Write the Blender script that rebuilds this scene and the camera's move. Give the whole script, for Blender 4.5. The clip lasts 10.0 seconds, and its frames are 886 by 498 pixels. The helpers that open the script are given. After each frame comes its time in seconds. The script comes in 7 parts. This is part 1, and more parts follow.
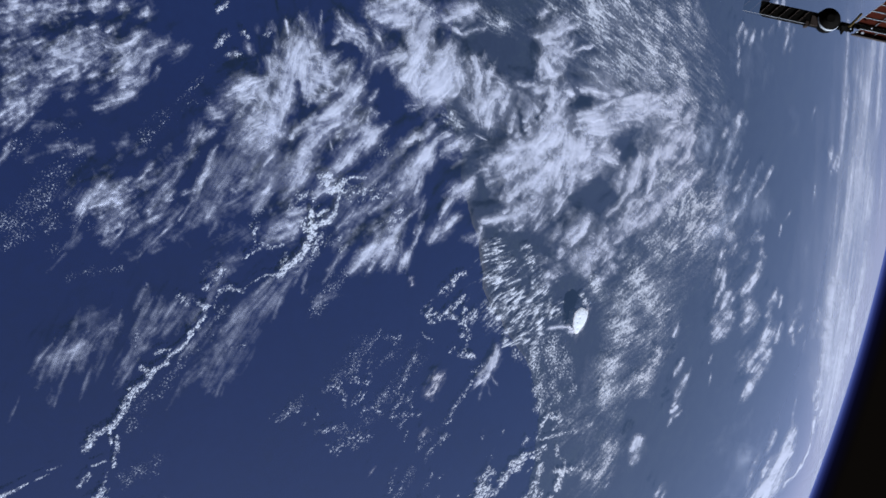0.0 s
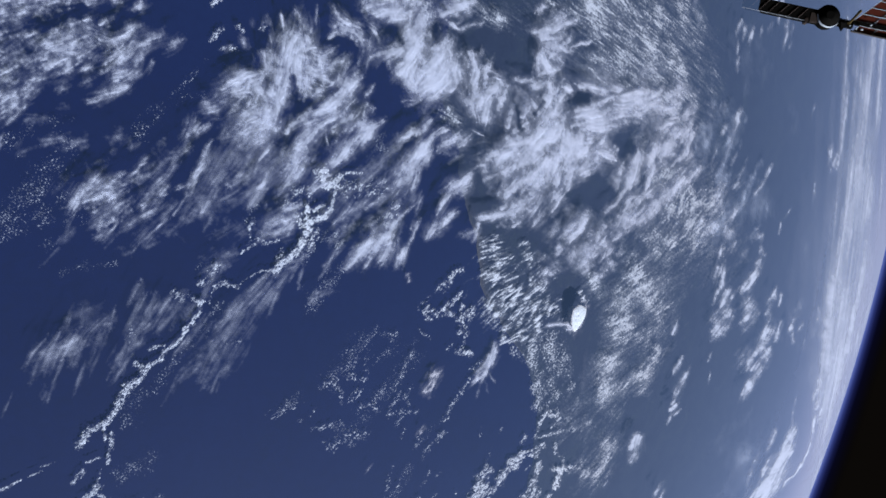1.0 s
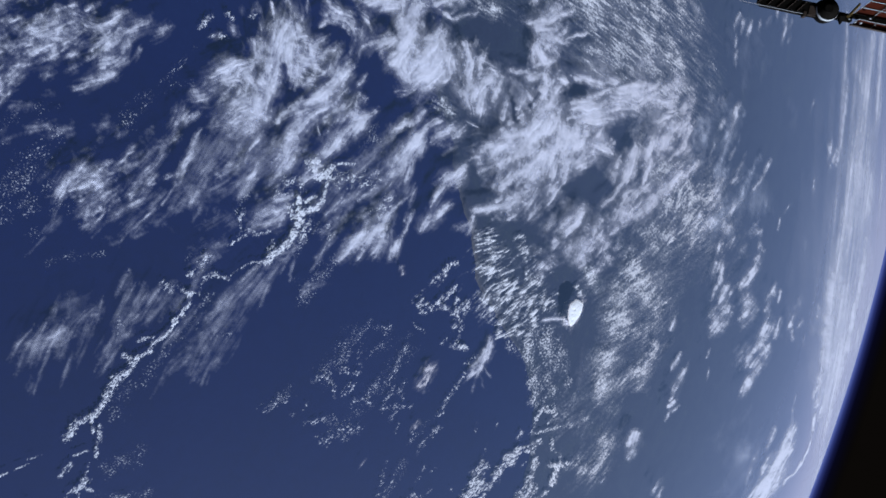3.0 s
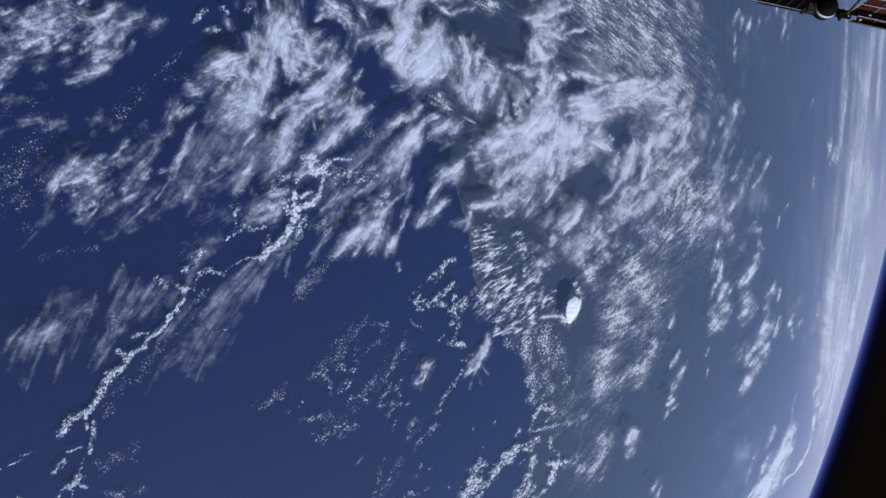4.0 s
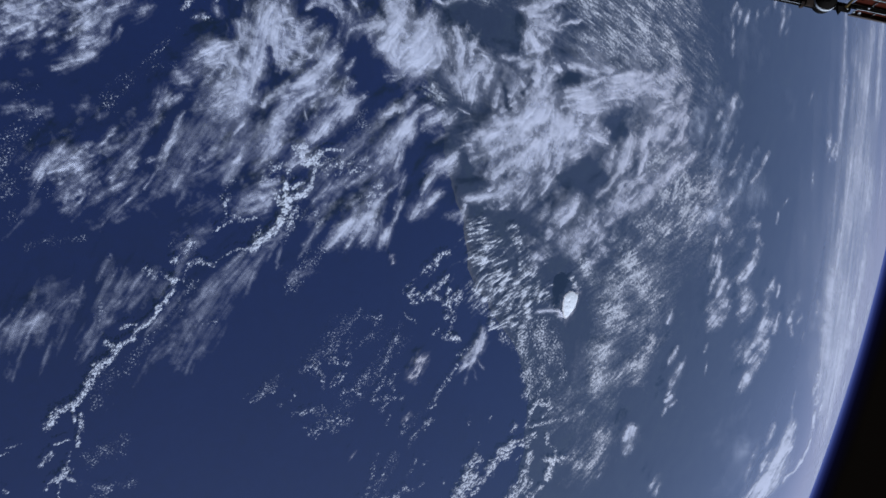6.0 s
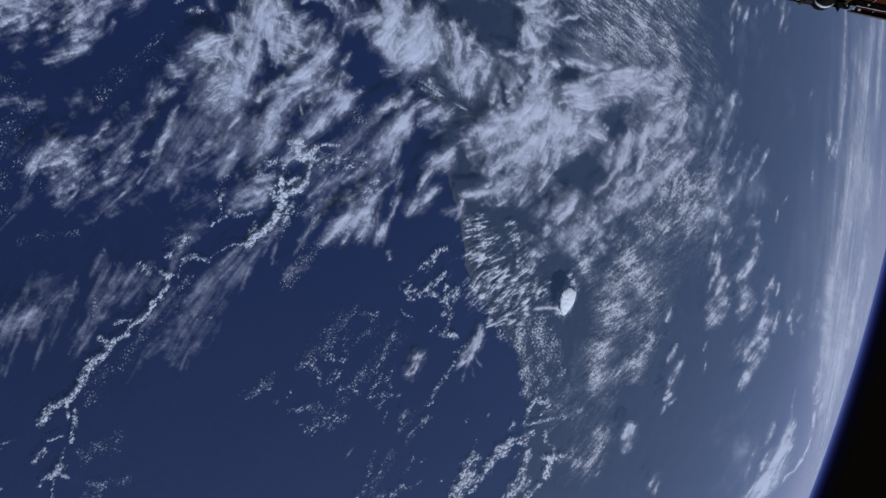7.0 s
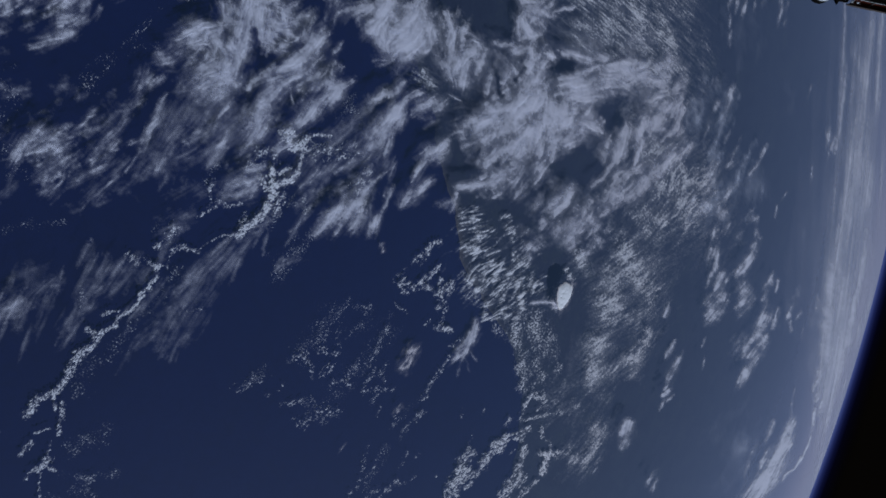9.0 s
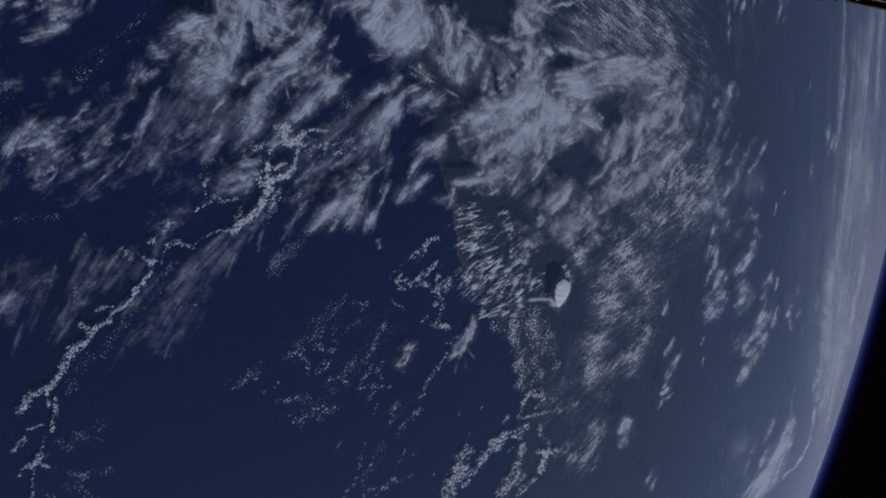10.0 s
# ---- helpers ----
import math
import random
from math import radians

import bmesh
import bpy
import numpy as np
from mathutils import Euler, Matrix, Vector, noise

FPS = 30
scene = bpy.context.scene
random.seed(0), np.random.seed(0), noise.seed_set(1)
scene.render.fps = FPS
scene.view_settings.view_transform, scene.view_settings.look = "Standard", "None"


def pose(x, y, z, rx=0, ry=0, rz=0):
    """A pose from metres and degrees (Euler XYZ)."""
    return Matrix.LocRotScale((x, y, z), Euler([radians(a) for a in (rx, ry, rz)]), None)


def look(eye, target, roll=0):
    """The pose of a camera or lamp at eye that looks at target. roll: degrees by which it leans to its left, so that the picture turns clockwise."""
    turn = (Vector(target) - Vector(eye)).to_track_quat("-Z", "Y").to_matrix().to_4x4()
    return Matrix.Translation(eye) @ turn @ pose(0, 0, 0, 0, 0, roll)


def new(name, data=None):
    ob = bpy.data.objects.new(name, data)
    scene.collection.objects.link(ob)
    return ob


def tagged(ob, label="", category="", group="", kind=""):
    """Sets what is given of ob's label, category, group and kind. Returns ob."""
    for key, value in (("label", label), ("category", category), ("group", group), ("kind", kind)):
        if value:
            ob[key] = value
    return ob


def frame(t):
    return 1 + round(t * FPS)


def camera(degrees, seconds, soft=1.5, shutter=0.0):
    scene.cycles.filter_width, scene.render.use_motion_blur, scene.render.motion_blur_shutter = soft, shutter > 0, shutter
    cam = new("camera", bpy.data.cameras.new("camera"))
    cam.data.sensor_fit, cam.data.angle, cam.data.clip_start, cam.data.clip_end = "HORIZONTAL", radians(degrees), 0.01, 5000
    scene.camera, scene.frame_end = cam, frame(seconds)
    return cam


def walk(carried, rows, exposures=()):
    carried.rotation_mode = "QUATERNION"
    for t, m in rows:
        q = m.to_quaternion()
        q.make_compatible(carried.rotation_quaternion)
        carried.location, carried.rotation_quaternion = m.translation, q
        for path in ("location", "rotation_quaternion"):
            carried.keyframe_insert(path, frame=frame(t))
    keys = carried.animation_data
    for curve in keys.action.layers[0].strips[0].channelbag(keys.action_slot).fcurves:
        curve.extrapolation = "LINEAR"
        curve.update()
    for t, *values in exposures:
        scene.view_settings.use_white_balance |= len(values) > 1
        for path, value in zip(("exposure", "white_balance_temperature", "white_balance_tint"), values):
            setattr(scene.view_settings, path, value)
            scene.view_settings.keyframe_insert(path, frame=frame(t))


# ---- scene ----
# One unit stands for ten kilometres of the Earth.
cam = camera(69.02, 10.0, soft=1.6)
walk(cam, [
    (0.0, pose(-1.1457, -2.1218, 41.4957, -12.6147, -34.8744, 111.2461)),
    (1.0, pose(-0.9165, -1.6974, 41.4973, -12.5691, -34.8492, 111.2188)),
    (2.0, pose(-0.6874, -1.2731, 41.4985, -12.5236, -34.8240, 111.1916)),
    (3.0, pose(-0.4583, -0.8487, 41.4993, -12.4781, -34.7987, 111.1643)),
    (4.0, pose(-0.2291, -0.4244, 41.4998, -12.4326, -34.7735, 111.1371)),
    (5.0, pose(-0.0000, 0.0000, 41.5000, -12.3871, -34.7482, 111.1099)),
    (6.0, pose(0.2291, 0.4244, 41.4998, -12.3417, -34.7229, 111.0828)),
    (7.0, pose(0.4583, 0.8487, 41.4993, -12.2963, -34.6976, 111.0557)),
    (8.0, pose(0.6874, 1.2731, 41.4985, -12.2509, -34.6723, 111.0286)),
    (9.0, pose(0.9165, 1.6974, 41.4973, -12.2056, -34.6469, 111.0015)),
    (10.0, pose(1.1457, 2.1218, 41.4957, -12.1603, -34.6216, 110.9745)),
], exposures=[
    (0.0, 0.11, 5090, 14), (2.5, 0.08, 5080, 14), (4.0, 0.03, 5060, 14), (5.5, -0.12, 5020, 14), (7.0, -0.43, 4970, 14),
    (8.0, -0.69, 4960, 14), (9.0, -1.01, 4990, 14), (9.5, -1.18, 5010, 14), (10.0, -1.42, 5030, 14),
])

AIR_SCATTER = ((0.0355, 0.368, 0.0023), (0.059, 0.356, 0.0009), (0.086, 0.420, 0.0))  # red, green, blue: depth straight down, whiteness, extra depth that greys the painted haze far off
EARTH = 637.1
ORBIT = 41.5

# ---- light: sunlight in black space ----
world = bpy.data.worlds.new("space")
scene.world = world
world.use_nodes = True
world.node_tree.nodes["Background"].inputs[0].default_value = (1.0, 0.72, 0.45, 1)
world.node_tree.nodes["Background"].inputs[1].default_value = 0.0035
SUN_AZ, SUN_EL = radians(29), radians(36)
sun_dir = Vector((math.cos(SUN_AZ) * math.cos(SUN_EL), math.sin(SUN_AZ) * math.cos(SUN_EL), math.sin(SUN_EL)))
sun = new("sun", bpy.data.lights.new("sun", "SUN"))
sun.data.energy, sun.data.angle, sun.data.color = 5.0, radians(0.53), (0.965, 0.97, 0.95)
sun.matrix_world = look((0, 0, 60), Vector((0, 0, 60)) - sun_dir)


# ---- materials ----
class Nodes:
    """A small writer of node materials."""

    def __init__(self, name):
        self.mat = bpy.data.materials.new(name)
        self.mat.use_nodes = True
        self.tree = self.mat.node_tree
        self.tree.nodes.clear()
        self.out = self.add("ShaderNodeOutputMaterial")

    def add(self, kind, **values):
        node = self.tree.nodes.new(kind)
        for key, value in values.items():
            node.inputs[key.replace("_", " ")].default_value = value
        return node

    def link(self, a, b):
        self.tree.links.new(a, b)

    def noise(self, scale, detail=4.0, rough=0.55, vec=None, distort=0.0):
        n = self.add("ShaderNodeTexNoise", Scale=scale, Detail=detail, Roughness=rough, Distortion=distort)
        if vec is None:
            vec = self.add("ShaderNodeTexCoord").outputs["Object"]
        self.link(vec, n.inputs["Vector"])
        return n.outputs["Fac"]

    def ramp(self, fac, stops):
        r = self.add("ShaderNodeValToRGB")
        els = r.color_ramp.elements
        while len(els) < len(stops):
            els.new(0.5)
        for el, (p, c) in zip(els, stops):
            el.position, el.color = p, (*c, 1)
        self.link(fac, r.inputs["Fac"])
        return r.outputs["Color"]

    def mix(self, fac, a, b):
        m = self.tree.nodes.new("ShaderNodeMix")
        m.data_type = "RGBA"
        for sock, val in ((m.inputs[0], fac), (m.inputs[6], a), (m.inputs[7], b)):
            if hasattr(val, "is_linked"):
                self.link(val, sock)
            else:
                sock.default_value = val if isinstance(val, (int, float)) else (*val, 1)
        return m.outputs[2]

    def maths(self, op, a, b=0.0, clamp=False):
        m = self.tree.nodes.new("ShaderNodeMath")
        m.operation, m.use_clamp = op, clamp
        for sock, val in zip(m.inputs, (a, b)):
            if hasattr(val, "is_linked"):
                self.link(val, sock)
            else:
                sock.default_value = val
        return m.outputs[0]

    def attr(self, name):
        a = self.tree.nodes.new("ShaderNodeAttribute")
        a.attribute_name = name
        return a.outputs["Fac"]

    def surface(self, shader):
        self.link(shader.outputs[0], self.out.inputs["Surface"])
        return self.mat

    def see_through(self, shader, cover):
        mix = self.add("ShaderNodeMixShader")
        self.link(cover, mix.inputs[0])
        self.link(self.add("ShaderNodeBsdfTransparent").outputs[0], mix.inputs[1])
        self.link(shader.outputs[0], mix.inputs[2])
        return self.surface(mix)


def plain(name, colour, rough=0.5, metal=0.0, grain=6.0, vary=0.25, bump=0.0, gloss=0.5):
    n = Nodes(name)
    f = n.noise(grain, 5)
    dark = [c * (1 - vary) for c in colour]
    light = [min(1, c * (1 + vary)) for c in colour]
    b = n.add("ShaderNodeBsdfPrincipled", Roughness=rough, Metallic=metal)
    b.inputs["Specular IOR Level"].default_value = gloss
    n.link(n.mix(n.mix(0.35, f, n.noise(grain * 6, 3)), dark, light), b.inputs["Base Color"])
    if bump:
        k = n.add("ShaderNodeBump", Strength=bump, Distance=0.05)
        n.link(f, k.inputs["Height"])
        n.link(k.outputs[0], b.inputs["Normal"])
    return n.surface(b)


def sea_material():
    n = Nodes("sea_water")
    wide, fine = n.noise(0.035, 5, 0.6, distort=0.6), n.noise(1.6, 6, 0.65, distort=0.8)
    col = n.ramp(n.mix(0.35, wide, fine), [(0.34, (0.0004, 0.0018, 0.034)), (0.5, (0.0007, 0.003, 0.047)), (0.64, (0.0022, 0.006, 0.055))])
    b = n.add("ShaderNodeBsdfPrincipled", Roughness=0.75)
    b.inputs["Specular IOR Level"].default_value = 0.15
    n.link(col, b.inputs["Base Color"])
    return n.surface(b)


def land_material():
    n = Nodes("land_soil")
    wide, fine = n.noise(0.35, 6, 0.62, distort=0.8), n.noise(3.0, 7, 0.65)
    col = n.ramp(n.mix(0.4, wide, fine), [(0.36, (0.0045, 0.0075, 0.026)), (0.5, (0.009, 0.0135, 0.036)), (0.66, (0.018, 0.0255, 0.036))])
    shore = n.maths("MULTIPLY", n.attr("shore"), n.noise(1.6, 5), True)
    b = n.add("ShaderNodeBsdfPrincipled", Roughness=0.9)
    n.link(n.mix(shore, col, (0.10, 0.085, 0.07)), b.inputs["Base Color"])
    return n.surface(b)


bpy.context.scene.cycles.transparent_max_bounces = 48  # light passes many thin cloud sheets


def cloud_material(name, colour, fine_scale, soft):
    n = Nodes(name)
    cover = n.attr("cover")
    f = n.maths("ADD", n.maths("MULTIPLY", n.noise(fine_scale, 4, 0.6), 0.62), n.maths("MULTIPLY", n.noise(fine_scale * 3.1, 3, 0.6), 0.38))
    dev = n.maths("MULTIPLY", n.maths("SUBTRACT", f, 0.5), soft)
    thin = n.maths("MULTIPLY", cover, n.maths("SUBTRACT", 1.25, cover))
    alpha = n.maths("ADD", cover, n.maths("MULTIPLY", dev, n.maths("MULTIPLY", thin, 4.0)), True)
    d = n.add("ShaderNodeBsdfDiffuse", Roughness=0.0)
    t = n.add("ShaderNodeBsdfTranslucent")
    d.inputs[0].default_value = t.inputs[0].default_value = (*colour, 1)
    mix = n.add("ShaderNodeMixShader", Fac=0.10)
    n.link(d.outputs[0], mix.inputs[1])
    n.link(t.outputs[0], mix.inputs[2])
    return n.see_through(mix, alpha)


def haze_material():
    """Haze painted on a sheet: the air's scattered light is put into its colour, blue first. What it takes from the
    light behind it grows with the length of air looked through.
    """
    n = Nodes("haze_tint")
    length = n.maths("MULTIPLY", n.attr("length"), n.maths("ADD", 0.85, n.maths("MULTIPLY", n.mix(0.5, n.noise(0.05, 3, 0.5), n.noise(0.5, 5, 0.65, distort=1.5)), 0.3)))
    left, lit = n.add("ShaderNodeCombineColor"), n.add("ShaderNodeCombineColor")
    far_length = n.maths("POWER", length, 1.8)
    for k, (depth, white, far_depth) in enumerate(AIR_SCATTER):
        t = n.maths("MULTIPLY", n.maths("POWER", math.exp(-depth), length), n.maths("POWER", math.exp(-far_depth), far_length))
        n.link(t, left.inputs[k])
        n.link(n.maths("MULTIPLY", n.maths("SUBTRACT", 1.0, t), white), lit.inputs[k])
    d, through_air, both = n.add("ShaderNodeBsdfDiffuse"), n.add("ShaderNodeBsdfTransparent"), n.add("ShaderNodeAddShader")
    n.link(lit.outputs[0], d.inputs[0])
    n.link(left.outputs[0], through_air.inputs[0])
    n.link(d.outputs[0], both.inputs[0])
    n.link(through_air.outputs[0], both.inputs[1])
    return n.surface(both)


def limb_material():
    n = Nodes("limb_air")
    e = n.add("ShaderNodeEmission", Strength=1.0)
    alt = n.attr("height")
    n.link(n.ramp(alt, [(0.0, (0.30, 0.33, 0.57)), (0.11, (0.23, 0.26, 0.50)), (0.20, (0.105, 0.122, 0.29)), (0.29, (0.032, 0.038, 0.13)), (0.39, (0.010, 0.011, 0.045)), (0.52, (0.002, 0.002, 0.009)), (1.0, (0.0, 0.0, 0.0))]), e.inputs[0])
    fade = n.ramp(alt, [(0.0, (1, 1, 1)), (0.5, (0.8, 0.8, 0.8)), (1.0, (0, 0, 0))])
    return n.see_through(e, fade)


SEA, LAND = sea_material(), land_material()
ICE = cloud_material("cirrus_ice", (0.83, 0.835, 0.91), 5.0, 0.3)
FAR_ICE = cloud_material("far_cirrus_ice", (0.79, 0.76, 0.79), 2.2, 0.35)
DROPS = cloud_material("cumulus_droplets", (0.86, 0.88, 0.92), 7.0, 0.35)
AIR, LIMB = haze_material(), limb_material()


# ---- places on the globe: u and v are lengths along the ground from the point under the middle of the path ----
def on_globe(u, v, h):
    u, v = np.asarray(u, float), np.asarray(v, float)
    r = np.hypot(u, v)
    k = np.where(r > 1e-9, np.sin(r / EARTH) / np.maximum(r, 1e-9), 1 / EARTH) * (EARTH + h)
    return np.stack([u * k, v * k, np.cos(r / EARTH) * (EARTH + h) - EARTH], -1)


_perm = np.random.RandomState(5).permutation(4096)
_ang = np.random.RandomState(6).rand(4096) * 2 * np.pi
_gx, _gy = np.cos(_ang), np.sin(_ang)


def perlin(x, y, seed=0):
    xi, yi = np.floor(x).astype(int), np.floor(y).astype(int)
    fx, fy = x - xi, y - yi
    sx, sy = fx * fx * fx * (fx * (fx * 6 - 15) + 10), fy * fy * fy * (fy * (fy * 6 - 15) + 10)

    def corner(i, j):
        g = _perm[(_perm[(xi + i + seed * 131) & 4095] + yi + j) & 4095]
        return _gx[g] * (fx - i) + _gy[g] * (fy - j)

    a = corner(0, 0) + sx * (corner(1, 0) - corner(0, 0))
    b = corner(0, 1) + sx * (corner(1, 1) - corner(0, 1))
    return (a + sy * (b - a)) * 1.5


def fbm(x, y, octaves=4, gain=0.55, seed=0):
    total, amp, norm = 0.0, 1.0, 0.0
    for k in range(octaves):
        total = total + amp * perlin(x * 2.03**k + 17.3 * k, y * 2.03**k - 9.1 * k, seed + k)
        norm += amp * amp
        amp *= gain
    return total / math.sqrt(norm)


def step(lo, hi, x):
    x = np.clip((x - lo) / (hi - lo), 0, 1)
    return x * x * (3 - 2 * x)


def sheet(name, points, rows, cols, keep, material, attributes, parent=None):
    """A mesh of the kept quads of a grid of points."""
    idx = np.arange(rows * cols).reshape(rows, cols)
    quads = np.stack([idx[:-1, :-1], idx[1:, :-1], idx[1:, 1:], idx[:-1, 1:]], -1).reshape(-1, 4)
    quads = quads[keep[quads].any(1)]
    used = np.unique(quads)
    back = np.zeros(rows * cols, int)
    back[used] = np.arange(len(used))
    quads, points = back[quads], points[used]
    me = bpy.data.meshes.new(name)
    me.vertices.add(len(points))
    me.vertices.foreach_set("co", points.astype(np.float32).ravel())
    me.loops.add(quads.size)
    me.loops.foreach_set("vertex_index", quads.astype(np.int32).ravel())
    me.polygons.add(len(quads))
    me.polygons.foreach_set("loop_start", np.arange(0, quads.size, 4, dtype=np.int32))
    me.update(calc_edges=True)
    me.polygons.foreach_set("use_smooth", np.ones(len(quads), bool))
    for key, values in attributes.items():
        me.attributes.new(key, "FLOAT", "POINT").data.foreach_set("value", values[used].astype(np.float32))
    me.materials.append(material)
    ob = new(name, me)
    ob.parent = parent
    return ob


def ring_grid(radii, turns):
    a = np.linspace(0, 2 * np.pi, turns + 1)
    rr, aa = np.meshgrid(radii, a, indexing="ij")
    return rr * np.sin(aa), rr * np.cos(aa)


# ---- the setting: sea, land, air ----
radii = np.concatenate([[0.001], np.arange(2, 200, 5.0), np.arange(200, 250, 0.8), np.arange(250, 305, 3.0)])
U, V = ring_grid(radii, 720)
everything = np.ones(U.size, bool)
sea = sheet("water", on_globe(U, V, 0).reshape(-1, 3), *U.shape, everything, SEA, {})
tagged(sea, "deep blue ocean curving away to the horizon", "ocean", kind="structure")

# haze is painted by air length, fixed as seen from the path's middle
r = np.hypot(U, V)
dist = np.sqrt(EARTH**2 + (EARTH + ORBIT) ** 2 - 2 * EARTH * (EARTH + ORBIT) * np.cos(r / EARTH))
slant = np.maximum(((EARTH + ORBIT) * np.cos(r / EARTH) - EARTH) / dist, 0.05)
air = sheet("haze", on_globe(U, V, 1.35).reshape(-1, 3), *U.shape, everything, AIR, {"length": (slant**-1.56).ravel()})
tagged(air, "thin pale blue haze thickening towards the horizon", "haze", kind="structure")

alts = np.linspace(-1.5, 8.0, 20)
aa = np.linspace(0, 2 * np.pi, 721)
AL, AA = np.meshgrid(alts, aa, indexing="ij")
edge = on_globe(224 * np.sin(AA), 224 * np.cos(AA), AL)
limb = sheet("backdrop", edge.reshape(-1, 3), *AL.shape, np.ones(AL.size, bool), LIMB, {"height": np.clip(AL / 8.0, 0, 1).ravel()})
limb.visible_shadow = False
tagged(limb, "glowing blue rim of air against black space", "atmosphere", kind="structure")

WEST = [(-120, 18), (-40, 22), (-22.4, 23.9), (-17.5, 24.0), (-14.5, 24.5), (-11.4, 25.9), (-8.9, 28.3), (-6.9, 29.2), (-5.3, 30.7), (-3.7, 31.8), (-2.5, 33.2), (-0.7, 34.0), (1.1, 35.1), (2.4, 36.8), (3.9, 38.9), (5.1, 40.9), (6.2, 42.9), (7.3, 44.6), (9.5, 46.4), (11.8, 47.9), (14.1, 48.9), (16.6, 49.9), (19.7, 50.3), (28.7, 53.0), (40, 58), (90, 80)]
EAST = [(-120, 218), (90, 218)]
lu = np.linspace(-120, 90, 800)
west = np.interp(lu, *zip(*WEST)) + 0.35 * fbm(lu / 2.5, lu * 0 + 3.3, 5, 0.6, 40)
east = np.interp(lu, *zip(*EAST)) + 1.4 * fbm(lu / 5, lu * 0 + 8.3, 5, 0.6, 41)
across = np.linspace(0, 1, 72) ** 1.6
LU = np.repeat(lu[:, None], 72, 1)
LV = west[:, None] + (east - west)[:, None] * across[None]
inland = LV - west[:, None]
hills = 0.02 + 0.06 * np.clip(fbm(LU / 3, LV / 3, 5, 0.5, 44), 0, 1) * step(0.2, 2.5, inland)
land = sheet("land", on_globe(LU, LV, hills).reshape(-1, 3), 800, 72, np.ones(LU.size, bool), LAND,
             {"shore": (np.exp(-inland / 0.45) * step(-9, -2, LU) * (1 - step(3, 9, LU)) * 1.3).ravel()})
tagged(land, "dark green coastal land under haze and broken cloud", "land", kind="structure")

# ---- clouds ----
# depth: optical depth; swing, big: how far it varies finely and broadly; fibre, puff: share of threads and of rounded grains; hair, lock: length of fine and
# coarse threads in steps; along, across: size of cells where there are no threads; veil: the thin film round it; fray: how ragged the outline;
# fringe: length of the edge threads; most: greatest cover; swirl, curl: how far the threads turn; rise: relief in steps; cell: fineness of the mesh in steps
STYLES = {}
STYLES["cirrus"] = dict(puff=0.3, depth=0.44, swing=1.9, big=1.2, fibre=0.9, fringe=9, veil=0.32, fray=0.45, most=0.82, rise=0.9, tight=1.5, clump=46, cell=1.2, mat=ICE)
STYLES["sculpt"] = dict(hair_width=1, depth=1.15, swing=1.5, big=0.85, fibre=0.85, puff=0.38, fringe=6, veil=0.2, fray=0.32, most=0.95, rise=0.7, tight=1.2, clump=26, cell=1.15, stray=0.9, mat=ICE)
STYLES["puff"] = dict(curl=0.2, depth=0.85, swing=1.5, big=1.0, fibre=0.85, puff=0.42, fringe=4, veil=0.22, fray=0.45, most=0.86, rise=0.9, tight=1.2, clump=20, cell=1.15, stray=0.9, swirl=0.25, hair=10, lock=24, mat=ICE)
STYLES["thick"] = dict(puff=0.3, depth=1.25, swing=1.8, big=1.3, fibre=0.8, fringe=8, veil=0.26, fray=0.4, most=0.92, rise=1.3, tight=1.5, clump=46, cell=1.2, mat=ICE)
STYLES["veil"] = dict(puff=0.3, depth=0.125, swing=1.2, big=1.0, fibre=0.5, fringe=25, veil=0.6, fray=0.5, most=0.6, rise=0.3, tight=0.8, clump=90, cell=1.6, mat=ICE)
STYLES["feather"] = dict(curl=0.2, puff=0.15, depth=0.2, swing=1.7, big=0.8, fibre=0.85, hair=34, lock=70, fringe=14, veil=0.5, fray=0.3, power=1.5, most=0.7, rise=0.3, tight=0.45, clump=40, cell=1.2, swirl=0.10, stray=0.6, mat=ICE)
STYLES["gran"] = dict(curl=0.2, depth=0.38, swing=3.1, big=0.9, fibre=0.5, puff=0.6, octaves=2, hair=7, hair_width=1, lock=18, grain=3.4, fringe=6, veil=0.55, fray=0.5, power=2.0, most=0.9, rise=0.4, tight=0.85, clump=36, cell=0.85, swirl=0.35, mat=DROPS)
STYLES["scrap"] = dict(along=14, across=6, depth=0.60, swing=2.0, big=1.2, fibre=0.5, fringe=9, veil=0.30, fray=0.7, most=0.85, rise=0.5, oct=2, gain=0.6, tight=0.9, clump=16, bend=4, cell=0.9, mat=FAR_ICE)
STYLES["cum"] = dict(along=5.0, across=2.7, depth=0.28, swing=4.7, big=2.0, fibre=0.0, fringe=0, veil=0.06, fray=0.55, most=1.0, rise=0.6, oct=3, gain=0.72, tight=1.3, clump=17, bend=6, cell=0.72, mat=DROPS)
STYLES["line"] = dict(along=5.6, across=2.9, depth=0.95, swing=5.0, big=1.5, fibre=0.0, fringe=0, veil=0.1, fray=0.85, most=1.0, rise=0.6, oct=3, gain=0.75, tight=1.1, clump=11, bend=6, cell=0.7, mat=DROPS)
STYLES["spk"] = dict(along=3.1, across=2.6, depth=0.016, swing=5.8, big=1.7, fibre=0.0, fringe=0, veil=0.06, fray=0.5, most=0.66, rise=0.6, oct=2, gain=0.5, tight=1.0, clump=36, bend=2, cell=0.72, mat=DROPS)
STYLES["stipple"] = dict(along=3.4, across=2.8, depth=0.16, swing=3.8, big=1.3, fibre=0.0, fringe=0, veil=0.12, fray=0.5, most=0.85, rise=0.6, oct=2, gain=0.5, tight=1.0, clump=36, bend=2, cell=0.75, mat=DROPS)
